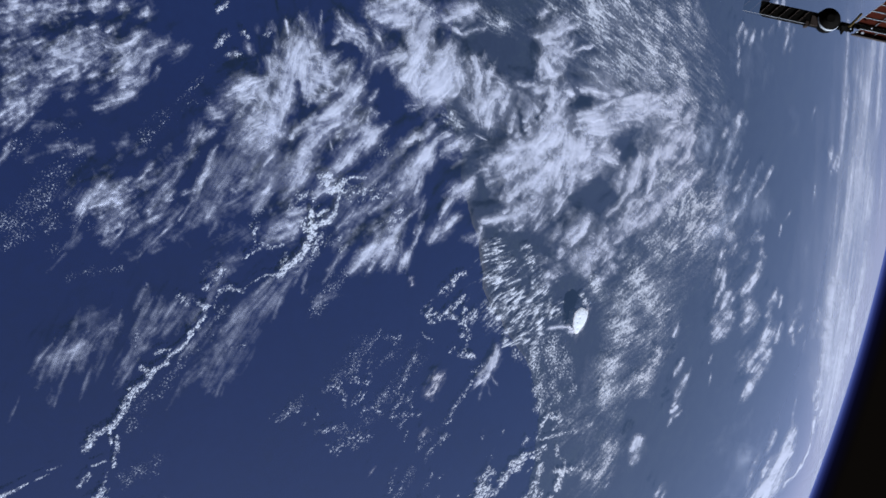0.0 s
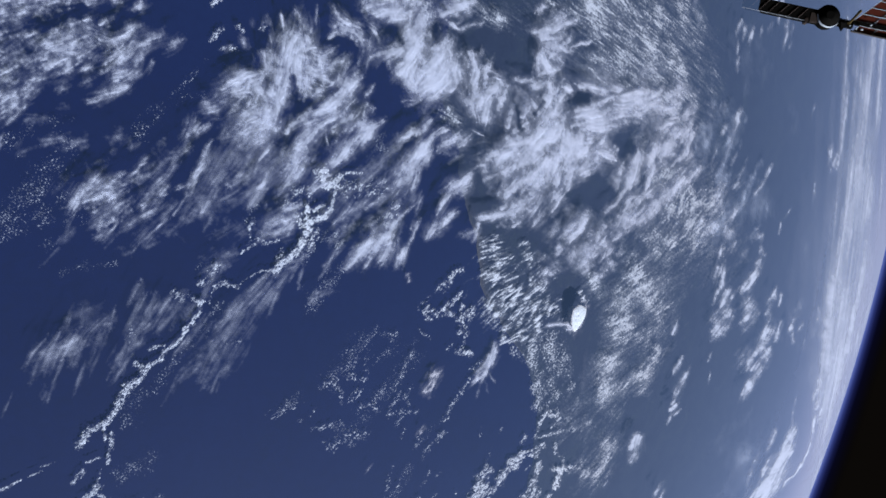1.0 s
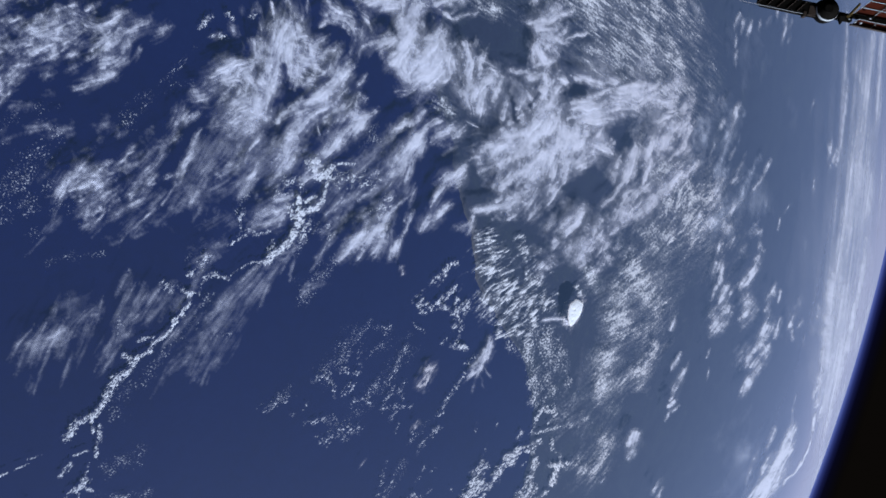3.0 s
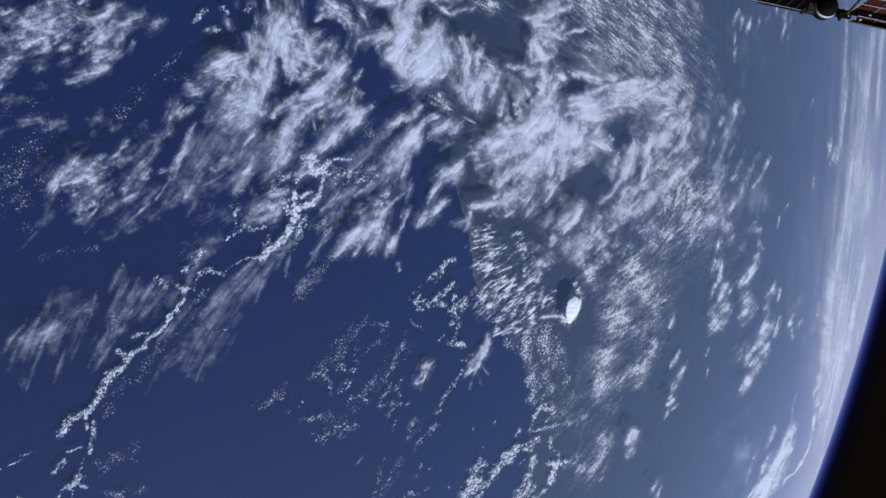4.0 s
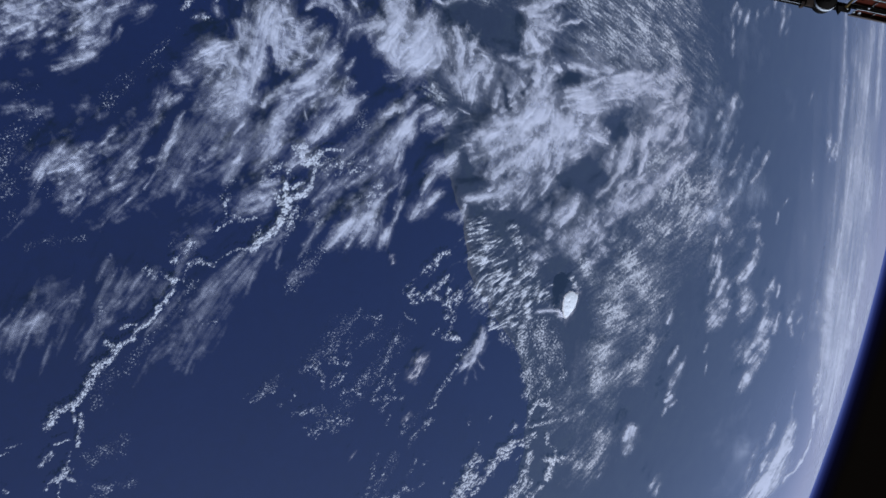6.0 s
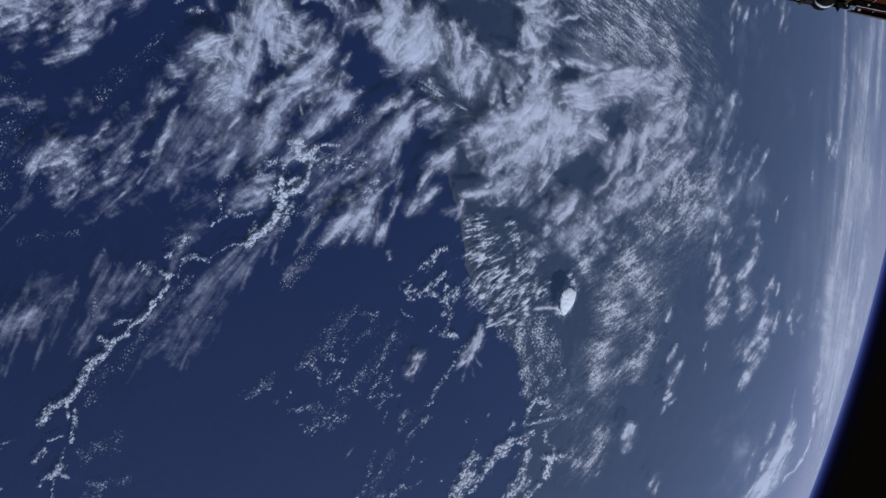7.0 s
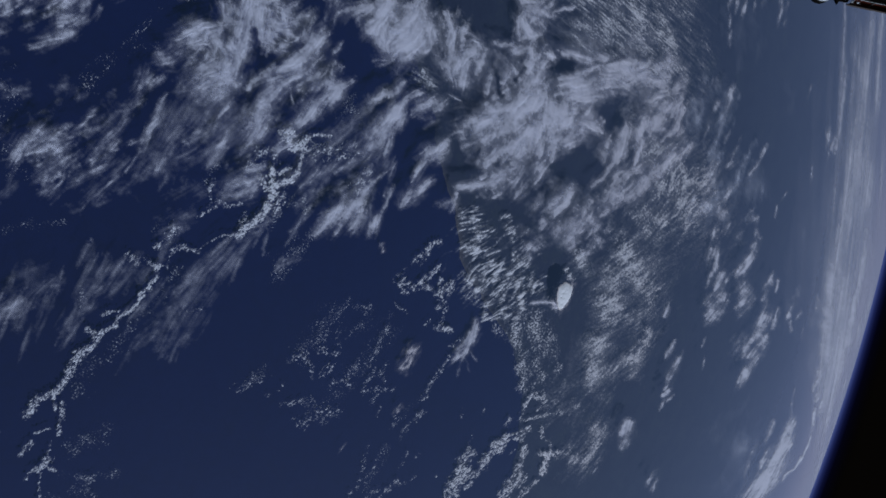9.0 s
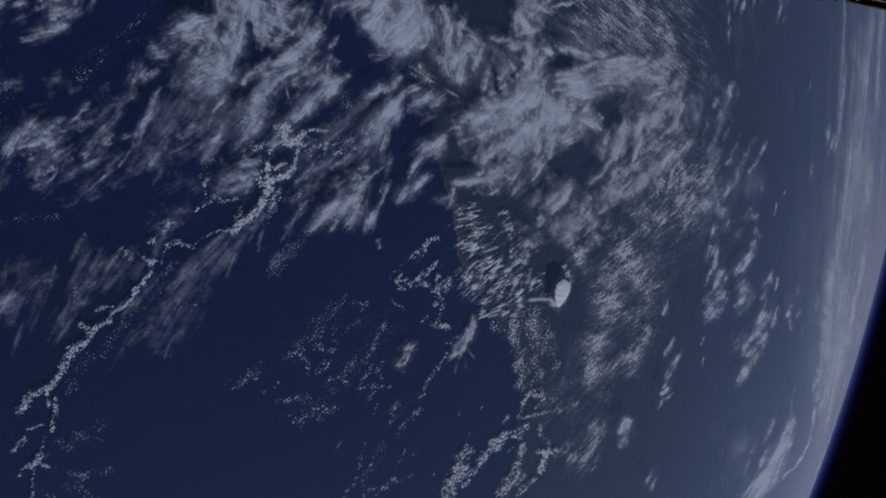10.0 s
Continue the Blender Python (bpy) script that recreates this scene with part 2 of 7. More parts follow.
STYLES["street"] = dict(curl=0.6, depth=0.3, swing=3.6, big=0.6, fibre=0.85, puff=0.4, octaves=2, hair=8, hair_width=1, lock=10, grain=4.5, fringe=4, veil=0.1, fray=0.4, power=2.0, most=1.0, rise=0.6, tight=0.9, clump=30, cell=0.8, swirl=0.4, mat=DROPS)
STYLES["far"] = dict(curl=0.2, depth=0.8, swing=1.5, big=0.9, fibre=0.85, puff=0.45, hair=12, hair_width=1, lock=26, grain=6, fringe=4, veil=0.2, fray=0.4, power=2.0, most=0.86, rise=0.2, tight=1.0, clump=24, cell=1.0, swirl=0.2, stray=0.6, mat=FAR_ICE)
STYLES["rim"] = dict(curl=0.1, depth=0.6, swing=1.3, big=0.8, fibre=0.8, puff=0.25, hair=40, lock=80, grain=9, fringe=14, veil=0.35, fray=0.35, power=1.6, most=0.82, rise=0.1, tight=0.9, clump=50, cell=1.1, swirl=0.05, stray=0.35, mat=FAR_ICE)
STYLES["rimline"] = dict(curl=0.1, depth=1.0, swing=0.9, big=0.5, fibre=0.8, puff=0.2, hair=40, lock=80, grain=9, fringe=10, veil=0.1, fray=0.2, power=1.8, most=0.82, rise=0.1, tight=1.6, clump=50, cell=1.0, swirl=0.03, stray=0.2, mat=FAR_ICE)
STYLES["sheet"] = dict(along=170, across=8, depth=0.42, swing=1.3, big=1.0, fibre=0.4, fringe=14, veil=0.4, fray=0.3, most=0.80, rise=0.1, oct=2, gain=0.65, tight=0.95, clump=150, bend=1.5, cell=1.2, mat=FAR_ICE)
STYLES["bead"] = dict(along=3.2, across=2.5, depth=0.065, swing=4.8, big=2.4, fibre=0.0, fringe=0, veil=0.05, fray=0.8, most=0.75, rise=0.6, oct=2, gain=0.5, tight=1.0, clump=10, bend=2, cell=0.72, mat=DROPS)
STYLES["mist"] = dict(depth=0.3, swing=1.5, big=0.9, fibre=0.75, puff=0.4, fringe=8, veil=0.3, fray=0.5, power=1.5, most=0.7, rise=0.3, tight=0.9, clump=30, cell=1.5, mat=ICE)
STYLES["bank"] = dict(hair_width=1, depth=0.62, swing=1.9, big=1.1, fibre=0.72, puff=0.5, fringe=7, veil=0.15, fray=0.5, power=2.0, most=0.9, rise=0.6, tight=1.0, clump=22, cell=1.3, swirl=0.7, mat=ICE)
STYLES["film"] = dict(hair_width=1, depth=0.15, swing=1.25, big=0.7, fibre=0.85, puff=0.25, hair=26, lock=60, fringe=10, veil=0.5, fray=0.4, power=1.3, most=0.5, rise=0.2, tight=0.7, clump=34, cell=1.3, swirl=0.25, curl=0.4, mat=ICE)
# gaps through which the sea or land shows: from u, v to u, v, half width
CLEARINGS = [
    (-5.79, 13.42, -7.77, 14.14, 0.43),
    (-4.26, 13.43, -5.87, 14.05, 0.29),
    (-11.84, 19.39, -9.52, 20.43, 0.85),
    (-8.98, 21.25, -8.19, 21.43, 0.36),
    (-16.89, 38.40, -18.42, 41.48, 0.60),
    (-17.21, 28.21, -17.72, 32.14, 1.12),
    (-16.42, 47.59, -14.75, 49.11, 0.84),
    (-9.38, 41.51, -10.03, 46.30, 1.07),
    (-5.97, 39.56, -7.02, 41.08, 0.69),
    (-5.73, -0.42, -7.06, 0.82, 0.37),
    (-1.85, 16.99, -2.25, 18.07, 0.39),
    (-7.34, 8.67, -9.64, 9.41, 0.86),
    (-14.19, 18.55, -14.72, 19.26, 0.38),
    (-11.94, 15.65, -12.22, 16.46, 0.33),
    (-5.99, 5.06, -5.04, 5.65, 0.69),
    (-13.12, 46.41, -12.12, 48.26, 0.61),
    (-14.78, 31.96, -13.39, 32.20, 0.41),
    (-4.99, 41.45, -4.41, 38.03, 0.87),
    (0.38, 13.72, 0.33, 12.53, 0.75),
]
# sharper gaps within the dense banks
GAPS = [
    (-8.46, 13.18, -6.89, 13.86, 0.34),
    (-6.06, 13.31, -7.44, 14.69, 0.33),
    (-7.25, 15.01, -9.00, 16.27, 0.15),
    (-11.62, 14.41, -12.21, 16.26, 0.25),
    (-10.73, 10.78, -9.52, 10.55, 0.20),
    (-8.53, 9.29, -8.08, 10.10, 0.27),
    (-11.21, 18.88, -9.43, 20.74, 0.72),
    (-14.43, 18.82, -13.99, 19.89, 0.42),
    (-17.89, 29.21, -17.02, 31.66, 0.96),
    (-14.72, 31.08, -12.55, 33.15, 0.32),
    (-14.29, 34.32, -15.47, 35.02, 0.22),
    (-16.75, 38.32, -18.06, 40.30, 0.53),
    (-19.62, 36.83, -20.80, 40.62, 0.83),
    (-16.22, 46.17, -15.98, 49.24, 0.64),
    (-11.44, 44.84, -11.15, 47.76, 0.74),
    (-9.03, 41.62, -8.74, 44.11, 0.59),
    (-7.23, 30.43, -5.79, 32.11, 0.36),
]
made = 0


def clearing(u, v, gaps, stray, strength):
    left = np.ones(u.shape)
    wander_u, wander_v = stray * fbm(u / 1.6, v / 1.6, 4, 0.6, 91), stray * fbm(u / 1.6, v / 1.6, 4, 0.6, 97)
    for u0, v0, u1, v1, w in gaps:
        px, py, dx, dy = u - u0 + wander_u, 0.75 * (v - v0) + wander_v, u1 - u0, 0.75 * (v1 - v0)
        t = np.clip((px * dx + py * dy) / (dx * dx + dy * dy + 1e-9), 0, 1)
        left *= 1 - strength * np.exp(-((px - t * dx) ** 2 + (py - t * dy) ** 2) / (w * w))
    return left


def blurred(f, steps):
    for _ in range(steps):
        f = (f + np.roll(f, 1, 0) + np.roll(f, -1, 0)) / 3
        f = (f + np.roll(f, 1, 1) + np.roll(f, -1, 1)) / 3
    return f


def combed(angle, coarse, length, seed):
    """Random grain drawn out into threads along a field of angles; its spread is one."""
    rows, cols = angle.shape
    grain = blurred(np.random.RandomState(seed).randn(rows, cols), coarse)
    way_u, way_v = np.cos(angle), np.sin(angle)
    total = grain.copy()
    for sign in (1, -1):
        i, j = np.meshgrid(np.arange(rows, dtype=float), np.arange(cols, dtype=float), indexing="ij")
        for k in range(length):
            p, q = np.clip(np.rint(i).astype(int), 0, rows - 1), np.clip(np.rint(j).astype(int), 0, cols - 1)
            i, j = i + sign * way_u[p, q], j + sign * way_v[p, q]
            p, q = np.rint(i).astype(int) % rows, np.rint(j).astype(int) % cols
            total += grain[p, q] * math.cos(0.5 * math.pi * (k + 1) / (length + 1))
    return total / (total.std() + 1e-9)


def patches(seen, least=120):
    """The separate pieces of a mask that hold more than the least number of cells, joined run by run."""
    wide = seen.copy()
    wide[:-1] |= seen[1:]
    wide[:, :-1] |= wide[:, 1:].copy()
    runs, owner, above = [], [], []
    for i, line in enumerate(wide):
        ends = np.flatnonzero(np.diff(np.concatenate([[0], line.astype(np.int8), [0]])))
        current = []
        for a, b in zip(ends[::2], ends[1::2]):
            k = len(runs)
            runs.append((i, a, b))
            owner.append(k)
            for j in above:
                if runs[j][1] <= b and runs[j][2] >= a:
                    p, q = j, k
                    while owner[p] != p:
                        p = owner[p]
                    while owner[q] != q:
                        q = owner[q]
                    owner[max(p, q)] = min(p, q)
            current.append(k)
        above = current
    groups = {}
    for k in range(len(runs)):
        p = k
        while owner[p] != p:
            p = owner[p]
        groups.setdefault(p, []).append(runs[k])
    kept = []
    for members in groups.values():
        if sum(b - a for _, a, b in members) >= least:
            mask = np.zeros(seen.shape, bool)
            for i, a, b in members:
                mask[i, a:b] = seen[i, a:b]
            kept.append(mask)
    return kept


def cloud(name, label, style, h, su, sv, squash, heading, strokes):
    """One cloud: soft strokes (from u, v to u, v, half width, weight) broken up by fibrous noise along the heading.
    su, sv: the fineness of its mesh; squash: how far it is drawn out down range."""
    global made
    made += 1
    st = STYLES[style]
    s = np.array(strokes)
    pad = 2.4 * s[:, 4].max() + 8 * su
    us = np.arange(min(s[:, 0].min(), s[:, 2].min()) - pad, max(s[:, 0].max(), s[:, 2].max()) + pad, su * st["cell"])
    vs = np.arange(min(s[:, 1].min(), s[:, 3].min()) - pad / squash, max(s[:, 1].max(), s[:, 3].max()) + pad / squash, sv * st["cell"])
    gu, gv = np.meshgrid(us, vs, indexing="ij")
    x, y = gu / su, gv * squash / su
    co, si = math.cos(radians(heading)), math.sin(radians(heading))
    a, b = x * co + y * si, y * co - x * si
    # the outline wanders at several scales
    ice = "puff" in st
    fine = 3.6 if ice else 2.6
    wx = 6.0 * fbm(x / 45, y / 45, 4, 0.6, made) + fine * fbm(x / 11, y / 11, 4, 0.65, made + 3)
    wy = 6.0 * fbm(x / 45, y / 45, 4, 0.6, made + 7) + fine * fbm(x / 11, y / 11, 4, 0.65, made + 5)
    # threads drawn out along the heading fringe the edges
    pull = st["fringe"] * (fbm(b / 7, a / 110, 3, 0.6, made + 29) if not ice else fbm(x / 6, y / 6, 3, 0.6, made + 29))
    base, film, turn = np.zeros(gu.shape), np.zeros(gu.shape), np.full(gu.shape, 1e-4 + 0j)
    for u0, v0, u1, v1, w, weight in strokes:
        hw = w / su
        dx, dy = (u1 - u0) / su, (v1 - v0) * squash / su
        reach = math.hypot(dx, dy) + 1e-6
        wander = min(1.0, max(0.5 if ice else 0.4, hw / (11 if ice else 14))) * st.get("stray", 1.0)
        along_u, along_v = (dx / reach, dy / reach) if ice else (co * wander, si * wander)
        px, py = x + wx * wander + pull * along_u - u0 / su, y + wy * wander + pull * along_v - v0 * squash / su
        t = np.clip((px * dx + py * dy) / (reach * reach), 0, 1)
        d2 = ((px - t * dx) ** 2 + (py - t * dy) ** 2) / (hw * hw)
        here = weight * (1 - 0.45 * np.abs(2 * t - 1) ** 2.5) if ice else weight
        near = (here * np.exp(-0.3 * st["tight"] * d2)) ** 2.5
        base += (here * np.exp(-st["tight"] * d2)) ** 2.5
        turn += near * (dx + 1j * dy) ** 2 / (reach * reach + hw * hw)
        film += near
    turn = turn / (film + 1e-4)
    base, film = base**0.4, film**0.4
    if ice:
        # fibres combed along a field that follows the strokes and swirls
        drift = np.angle((turn if st["mat"] is not DROPS else 0) + 0.35 * np.exp(2j * radians(heading))) / 2 + st.get("swirl", 0.5) * (fbm(x / 75, y / 75, 2, 0.55, made + 11) + st.get("curl", 0.8) * fbm(x / 21, y / 21, 2, 0.55, made + 37))
        n2 = fbm(x / st["clump"], y / st["clump"], 4, 0.6, made + 17)
        hair = combed(drift, st.get("hair_width", 2), st.get("hair", 16), made + 13)
        lock = combed(drift, 7, st.get("lock", 40), made + 19)
        n = st["fibre"] * (0.42 * hair + 0.4 * lock) + st.get("puff", 0.3) * fbm(x / st.get("grain", 10), y / st.get("grain", 10), st.get("octaves", 4), 0.65, made + 31)
    else:
        bend = st["bend"] * fbm(a / 130, b / 105, 2, 0.5, made + 11)
        n = fbm(a / st["along"], (b + bend) / st["across"], st["oct"], st["gain"], made + 13)
        n2 = fbm((a + bend) / st["clump"], (b + bend) / (0.5 * st["clump"]), 4, 0.6, made + 17)
        if st["fibre"]:
            thread = 0.62 - np.abs(fbm(a / (0.9 * st["along"]), (b + bend + 2 * n2) / (0.5 * st["across"]), 2, 0.5, made + 23)) * 1.9
            n = n + st["fibre"] / st["swing"] * thread
        n = n + 0.22 * fbm(x / 6, y / 6, 2, 0.6, made + 31)
    if style in ("sculpt", "bank", "mist", "film"):
        clear = clearing(gu, gv, GAPS, 0.22, 0.72)
        base, film = base * clear, film * clear
    elif st["mat"] is ICE or style == "gran":
        clear = clearing(gu, gv, CLEARINGS, 0.5, 0.88)
        base, film = base * clear, film * clear
    frayed = np.clip(base + st["fray"] * n2 * np.clip(base * 2.2, 0, 1) - 0.06, 0, 1.5)
    calm = 1.15 - 0.5 * np.clip(base, 0, 1) if st["mat"] is ICE else 1.0  # smooth where thick
    tau = st["depth"] * 1.35 * frayed ** st.get("power", 2.4 if ice else 2.0) * np.exp(st["swing"] * n * calm + st["big"] * n2)
    tau += st["depth"] * st["veil"] * film**1.4 * np.exp(0.5 * st["swing"] * n + 0.6 * st["big"] * n2)
    cover = st["most"] * (1 - (1 + tau) ** -1.6 if st["mat"] is ICE else 1 - np.exp(-tau))
    cover = np.clip((cover - 0.02) / 0.98, 0, 1)
    lift = h + su * st["rise"] * (cover * (1 + 0.6 * n) + 0.3 * n2 * cover)
    points, seen = on_globe(gu, gv, lift).reshape(-1, 3), cover > 0.012
    if style in ("bead", "cum", "line", "spk", "stipple", "street", "gran"):
        tagged(sheet(name, points, *gu.shape, seen.ravel(), st["mat"], {"cover": cover.ravel()}), label, "cloud field", kind="stuff")
        return
    for patch in patches(seen):
        tagged(sheet(name, points, *gu.shape, patch.ravel(), st["mat"], {"cover": cover.ravel()}), label, "cloud", group="clouds over the sea")


cloud("cirrus_bank", "broad grey-white cloud bank in ragged slanting rows", "puff", 1.0000, 0.0300, 0.0250, 1.198, -55, [
    (-6.12, -2.64, -6.89, -1.36, 0.749, 0.65), (-5.28, -2.43, -5.90, -1.36, 0.479, 0.51), (-6.92, -1.12, -7.04, -0.11, 0.419, 0.51),
    (-6.05, -0.89, -6.62, -0.48, 0.300, 0.60), (-7.11, -0.08, -7.71, 0.51, 0.329, 0.65), (-7.61, 0.94, -8.27, 1.46, 0.389, 0.79),
    (-8.18, 1.48, -8.56, 1.72, 0.240, 0.74), (-8.38, 2.14, -8.86, 2.87, 0.329, 0.70), (-8.54, 3.41, -9.09, 3.80, 0.300, 0.65),
    (-5.53, -2.01, -7.77, 0.76, 0.899, 0.23), (-6.04, 0.55, -7.17, 1.62, 0.329, 0.47), (-6.77, 2.00, -7.41, 2.55, 0.270, 0.42),
])
cloud("cirrus_bank", "grey-white lumpy cloud rows over dark sea", "puff", 1.0011, 0.0298, 0.0250, 1.193, -46, [
    (-4.76, -0.94, -5.67, -0.28, 0.388, 0.79), (-4.84, -0.19, -5.77, 0.49, 0.328, 0.56), (-5.16, 0.25, -6.43, 1.54, 0.358, 0.70),
    (-4.48, 0.24, -6.03, 1.78, 0.298, 0.74), (-4.79, 1.56, -5.83, 2.18, 0.239, 0.65), (-3.64, 0.25, -4.56, 0.94, 0.418, 0.79),
    (-3.99, 1.09, -4.70, 1.50, 0.358, 0.84), (-3.33, -1.57, -4.21, -0.93, 0.388, 0.51), (-2.56, -1.62, -3.71, -0.54, 0.418, 0.56),
    (-3.46, -1.97, -3.92, -1.60, 0.358, 0.47), (-4.21, -2.16, -4.88, -1.47, 0.328, 0.42), (-3.11, -1.39, -5.29, 2.27, 1.134, 0.23),
    (-4.89, 1.95, -5.57, 2.48, 0.358, 0.39), (-4.11, 1.75, -4.77, 2.27, 0.328, 0.47), (-3.67, 2.09, -4.10, 2.36, 0.239, 0.42),
    (-4.47, 2.78, -5.15, 3.17, 0.269, 0.39),
])
cloud("cirrus_bank", "ragged grey-white cloud rows with streaky tails", "puff", 1.0022, 0.0293, 0.0242, 1.211, -42, [
    (-2.38, -0.20, -3.13, 0.28, 0.352, 0.70), (-2.74, 1.10, -3.29, 1.47, 0.234, 0.70), (-1.01, -1.35, -2.12, -0.39, 0.352, 0.70),
    (-1.25, -0.72, -2.12, -0.08, 0.234, 0.60), (-0.41, -1.20, -1.56, -0.09, 0.234, 0.56), (-0.22, -0.71, -1.38, -0.07, 0.176, 0.51),
    (-1.97, -1.59, -2.80, -0.81, 0.381, 0.33), (0.23, -1.04, -0.49, -0.73, 0.176, 0.37),
])
cloud("cirrus_bank", "white combed cloud bank fraying into bright tufts", "sculpt", 1.0033, 0.0315, 0.0279, 1.131, -41, [
    (-5.88, 2.68, -7.65, 3.84, 0.252, 0.79), (-6.43, 1.40, -5.97, 2.51, 0.284, 0.47), (-6.32, 1.71, -6.22, 2.93, 0.347, 0.51),
    (-4.91, 3.30, -6.57, 3.87, 0.347, 0.70), (-4.51, 3.35, -5.23, 4.13, 0.284, 0.70), (-5.20, 2.81, -5.87, 3.32, 0.315, 0.42),
    (-6.40, 4.07, -7.77, 5.05, 0.315, 0.70), (-5.45, 4.34, -6.60, 4.38, 0.252, 0.65), (-4.67, 4.14, -5.41, 4.72, 0.221, 0.56),
    (-5.50, 4.94, -6.22, 5.05, 0.158, 0.47), (-6.98, 5.56, -7.99, 6.14, 0.284, 0.56), (-3.00, 2.84, -4.39, 4.28, 0.252, 0.70),
    (-3.36, 2.94, -4.28, 3.59, 0.252, 0.51), (-2.73, 2.48, -3.11, 3.04, 0.126, 0.65), (-4.20, 3.40, -4.54, 3.75, 0.095, 0.88),
])
cloud("comma_cloud", "dense white comma-shaped cirrus shield with fibrous edges", "sculpt", 1.0044, 0.0362, 0.0364, 0.994, 10, [
    (-11.46, 12.69, -8.98, 12.76, 0.868, 0.88), (-9.95, 12.90, -8.03, 13.82, 0.398, 1.02), (-9.74, 12.60, -7.04, 12.67, 0.542, 0.88),
    (-7.40, 12.63, -5.19, 13.02, 0.542, 0.79), (-6.70, 12.38, -4.70, 12.07, 0.651, 0.70), (-7.26, 10.69, -6.14, 12.60, 0.578, 0.60),
    (-6.14, 9.45, -7.65, 10.83, 0.615, 0.79), (-6.24, 9.34, -6.40, 10.85, 0.325, 0.79), (-7.45, 9.99, -7.66, 11.21, 0.434, 0.60),
    (-8.28, 10.94, -8.19, 12.14, 0.398, 0.56), (-9.43, 10.50, -8.23, 11.34, 0.325, 0.39), (-9.59, 11.21, -9.00, 12.11, 0.325, 0.51),
    (-9.41, 10.96, -8.31, 11.90, 0.325, 0.37), (-10.59, 12.97, -10.94, 14.46, 0.181, 0.79), (-11.41, 12.91, -10.98, 13.68, 0.434, 0.56),
    (-10.30, 11.46, -11.00, 12.02, 0.325, 0.56),
])
cloud("cirrus_wisp", "grey feathered cirrus fans beside a dense shield", "sculpt", 1.0055, 0.0354, 0.0354, 1.001, -44, [
    (-4.23, 8.40, -5.73, 9.68, 0.425, 0.40), (-5.13, 8.34, -4.33, 9.43, 0.354, 0.33), (-4.40, 9.84, -5.88, 10.26, 0.283, 0.33),
    (-4.74, 10.54, -6.00, 12.13, 0.567, 0.44), (-3.82, 10.46, -5.56, 12.98, 0.567, 0.44), (-5.39, 10.71, -6.13, 11.70, 0.390, 0.37),
    (-3.62, 10.52, -4.97, 11.99, 0.496, 0.37), (-3.42, 11.63, -4.64, 12.96, 0.425, 0.44), (-2.77, 12.61, -4.16, 13.12, 0.283, 0.50),
    (-3.14, 11.04, -4.01, 11.60, 0.319, 0.33), (-2.56, 11.52, -3.24, 11.99, 0.319, 0.23),
])
cloud("cirrus_bank", "mottled white cirrus lobe with curled edges", "sculpt", 1.0066, 0.0380, 0.0400, 0.950, -58, [
    (-10.51, 13.83, -10.28, 15.29, 0.418, 0.65), (-9.43, 13.85, -9.37, 15.60, 0.532, 0.56), (-7.88, 14.41, -8.47, 15.73, 0.304, 0.74),
    (-8.73, 13.83, -7.98, 14.68, 0.304, 0.60), (-10.43, 14.37, -11.61, 15.28, 0.266, 0.65), (-9.53, 15.02, -10.99, 15.67, 0.266, 0.60),
    (-10.34, 15.63, -11.40, 16.25, 0.228, 0.45), (-8.94, 14.35, -8.66, 15.10, 0.342, 0.55), (-8.71, 15.52, -9.57, 15.89, 0.228, 0.60),
])
cloud("cirrus_streak", "long diagonal white cirrus streaks over sea", "sculpt", 1.0077, 0.0388, 0.0422, 0.919, -27, [
    (-5.10, 13.62, -7.31, 14.98, 0.233, 0.60), (-5.68, 14.59, -8.41, 16.38, 0.466, 0.70), (-7.66, 16.09, -10.30, 17.47, 0.427, 0.85),
    (-7.03, 15.69, -9.74, 17.29, 0.349, 0.80), (-5.97, 15.18, -7.71, 17.07, 0.466, 0.60), (-9.11, 16.13, -11.47, 16.41, 0.272, 0.50),
    (-9.65, 16.68, -10.83, 17.38, 0.310, 0.50), (-6.39, 16.80, -8.25, 18.29, 0.349, 0.60), (-7.90, 18.69, -9.09, 18.76, 0.272, 0.66),
    (-9.42, 18.54, -10.29, 18.87, 0.155, 0.72), (-7.05, 18.85, -7.84, 19.89, 0.310, 0.94), (-7.98, 20.04, -8.44, 20.38, 0.155, 0.77),
    (-7.30, 17.49, -8.46, 18.21, 0.272, 0.40), (-3.02, 14.80, -5.55, 15.32, 0.543, 0.56), (-1.48, 14.64, -3.62, 15.45, 0.427, 0.47),
    (-4.77, 15.58, -6.21, 16.06, 0.427, 0.51),
])
cloud("cirrus_streak", "slanting white cirrus streak fraying at both ends", "sculpt", 1.0088, 0.0389, 0.0428, 0.909, -26, [
    (-4.00, 17.62, -6.93, 18.75, 0.311, 0.85), (-3.38, 16.93, -5.69, 18.52, 0.350, 0.70), (-1.96, 16.53, -3.51, 17.61, 0.428, 0.47),
    (-6.36, 19.24, -7.55, 19.80, 0.350, 0.99), (-6.43, 18.74, -7.51, 19.22, 0.311, 0.83), (-6.61, 17.64, -7.52, 18.54, 0.272, 0.60),
    (-4.53, 17.99, -5.53, 18.77, 0.272, 0.60), (-2.57, 14.12, -3.13, 14.68, 0.097, 0.47), (-5.06, 16.89, -6.22, 16.32, 0.097, 0.40),
    (-1.30, 14.57, -3.43, 15.86, 0.272, 0.42),
])
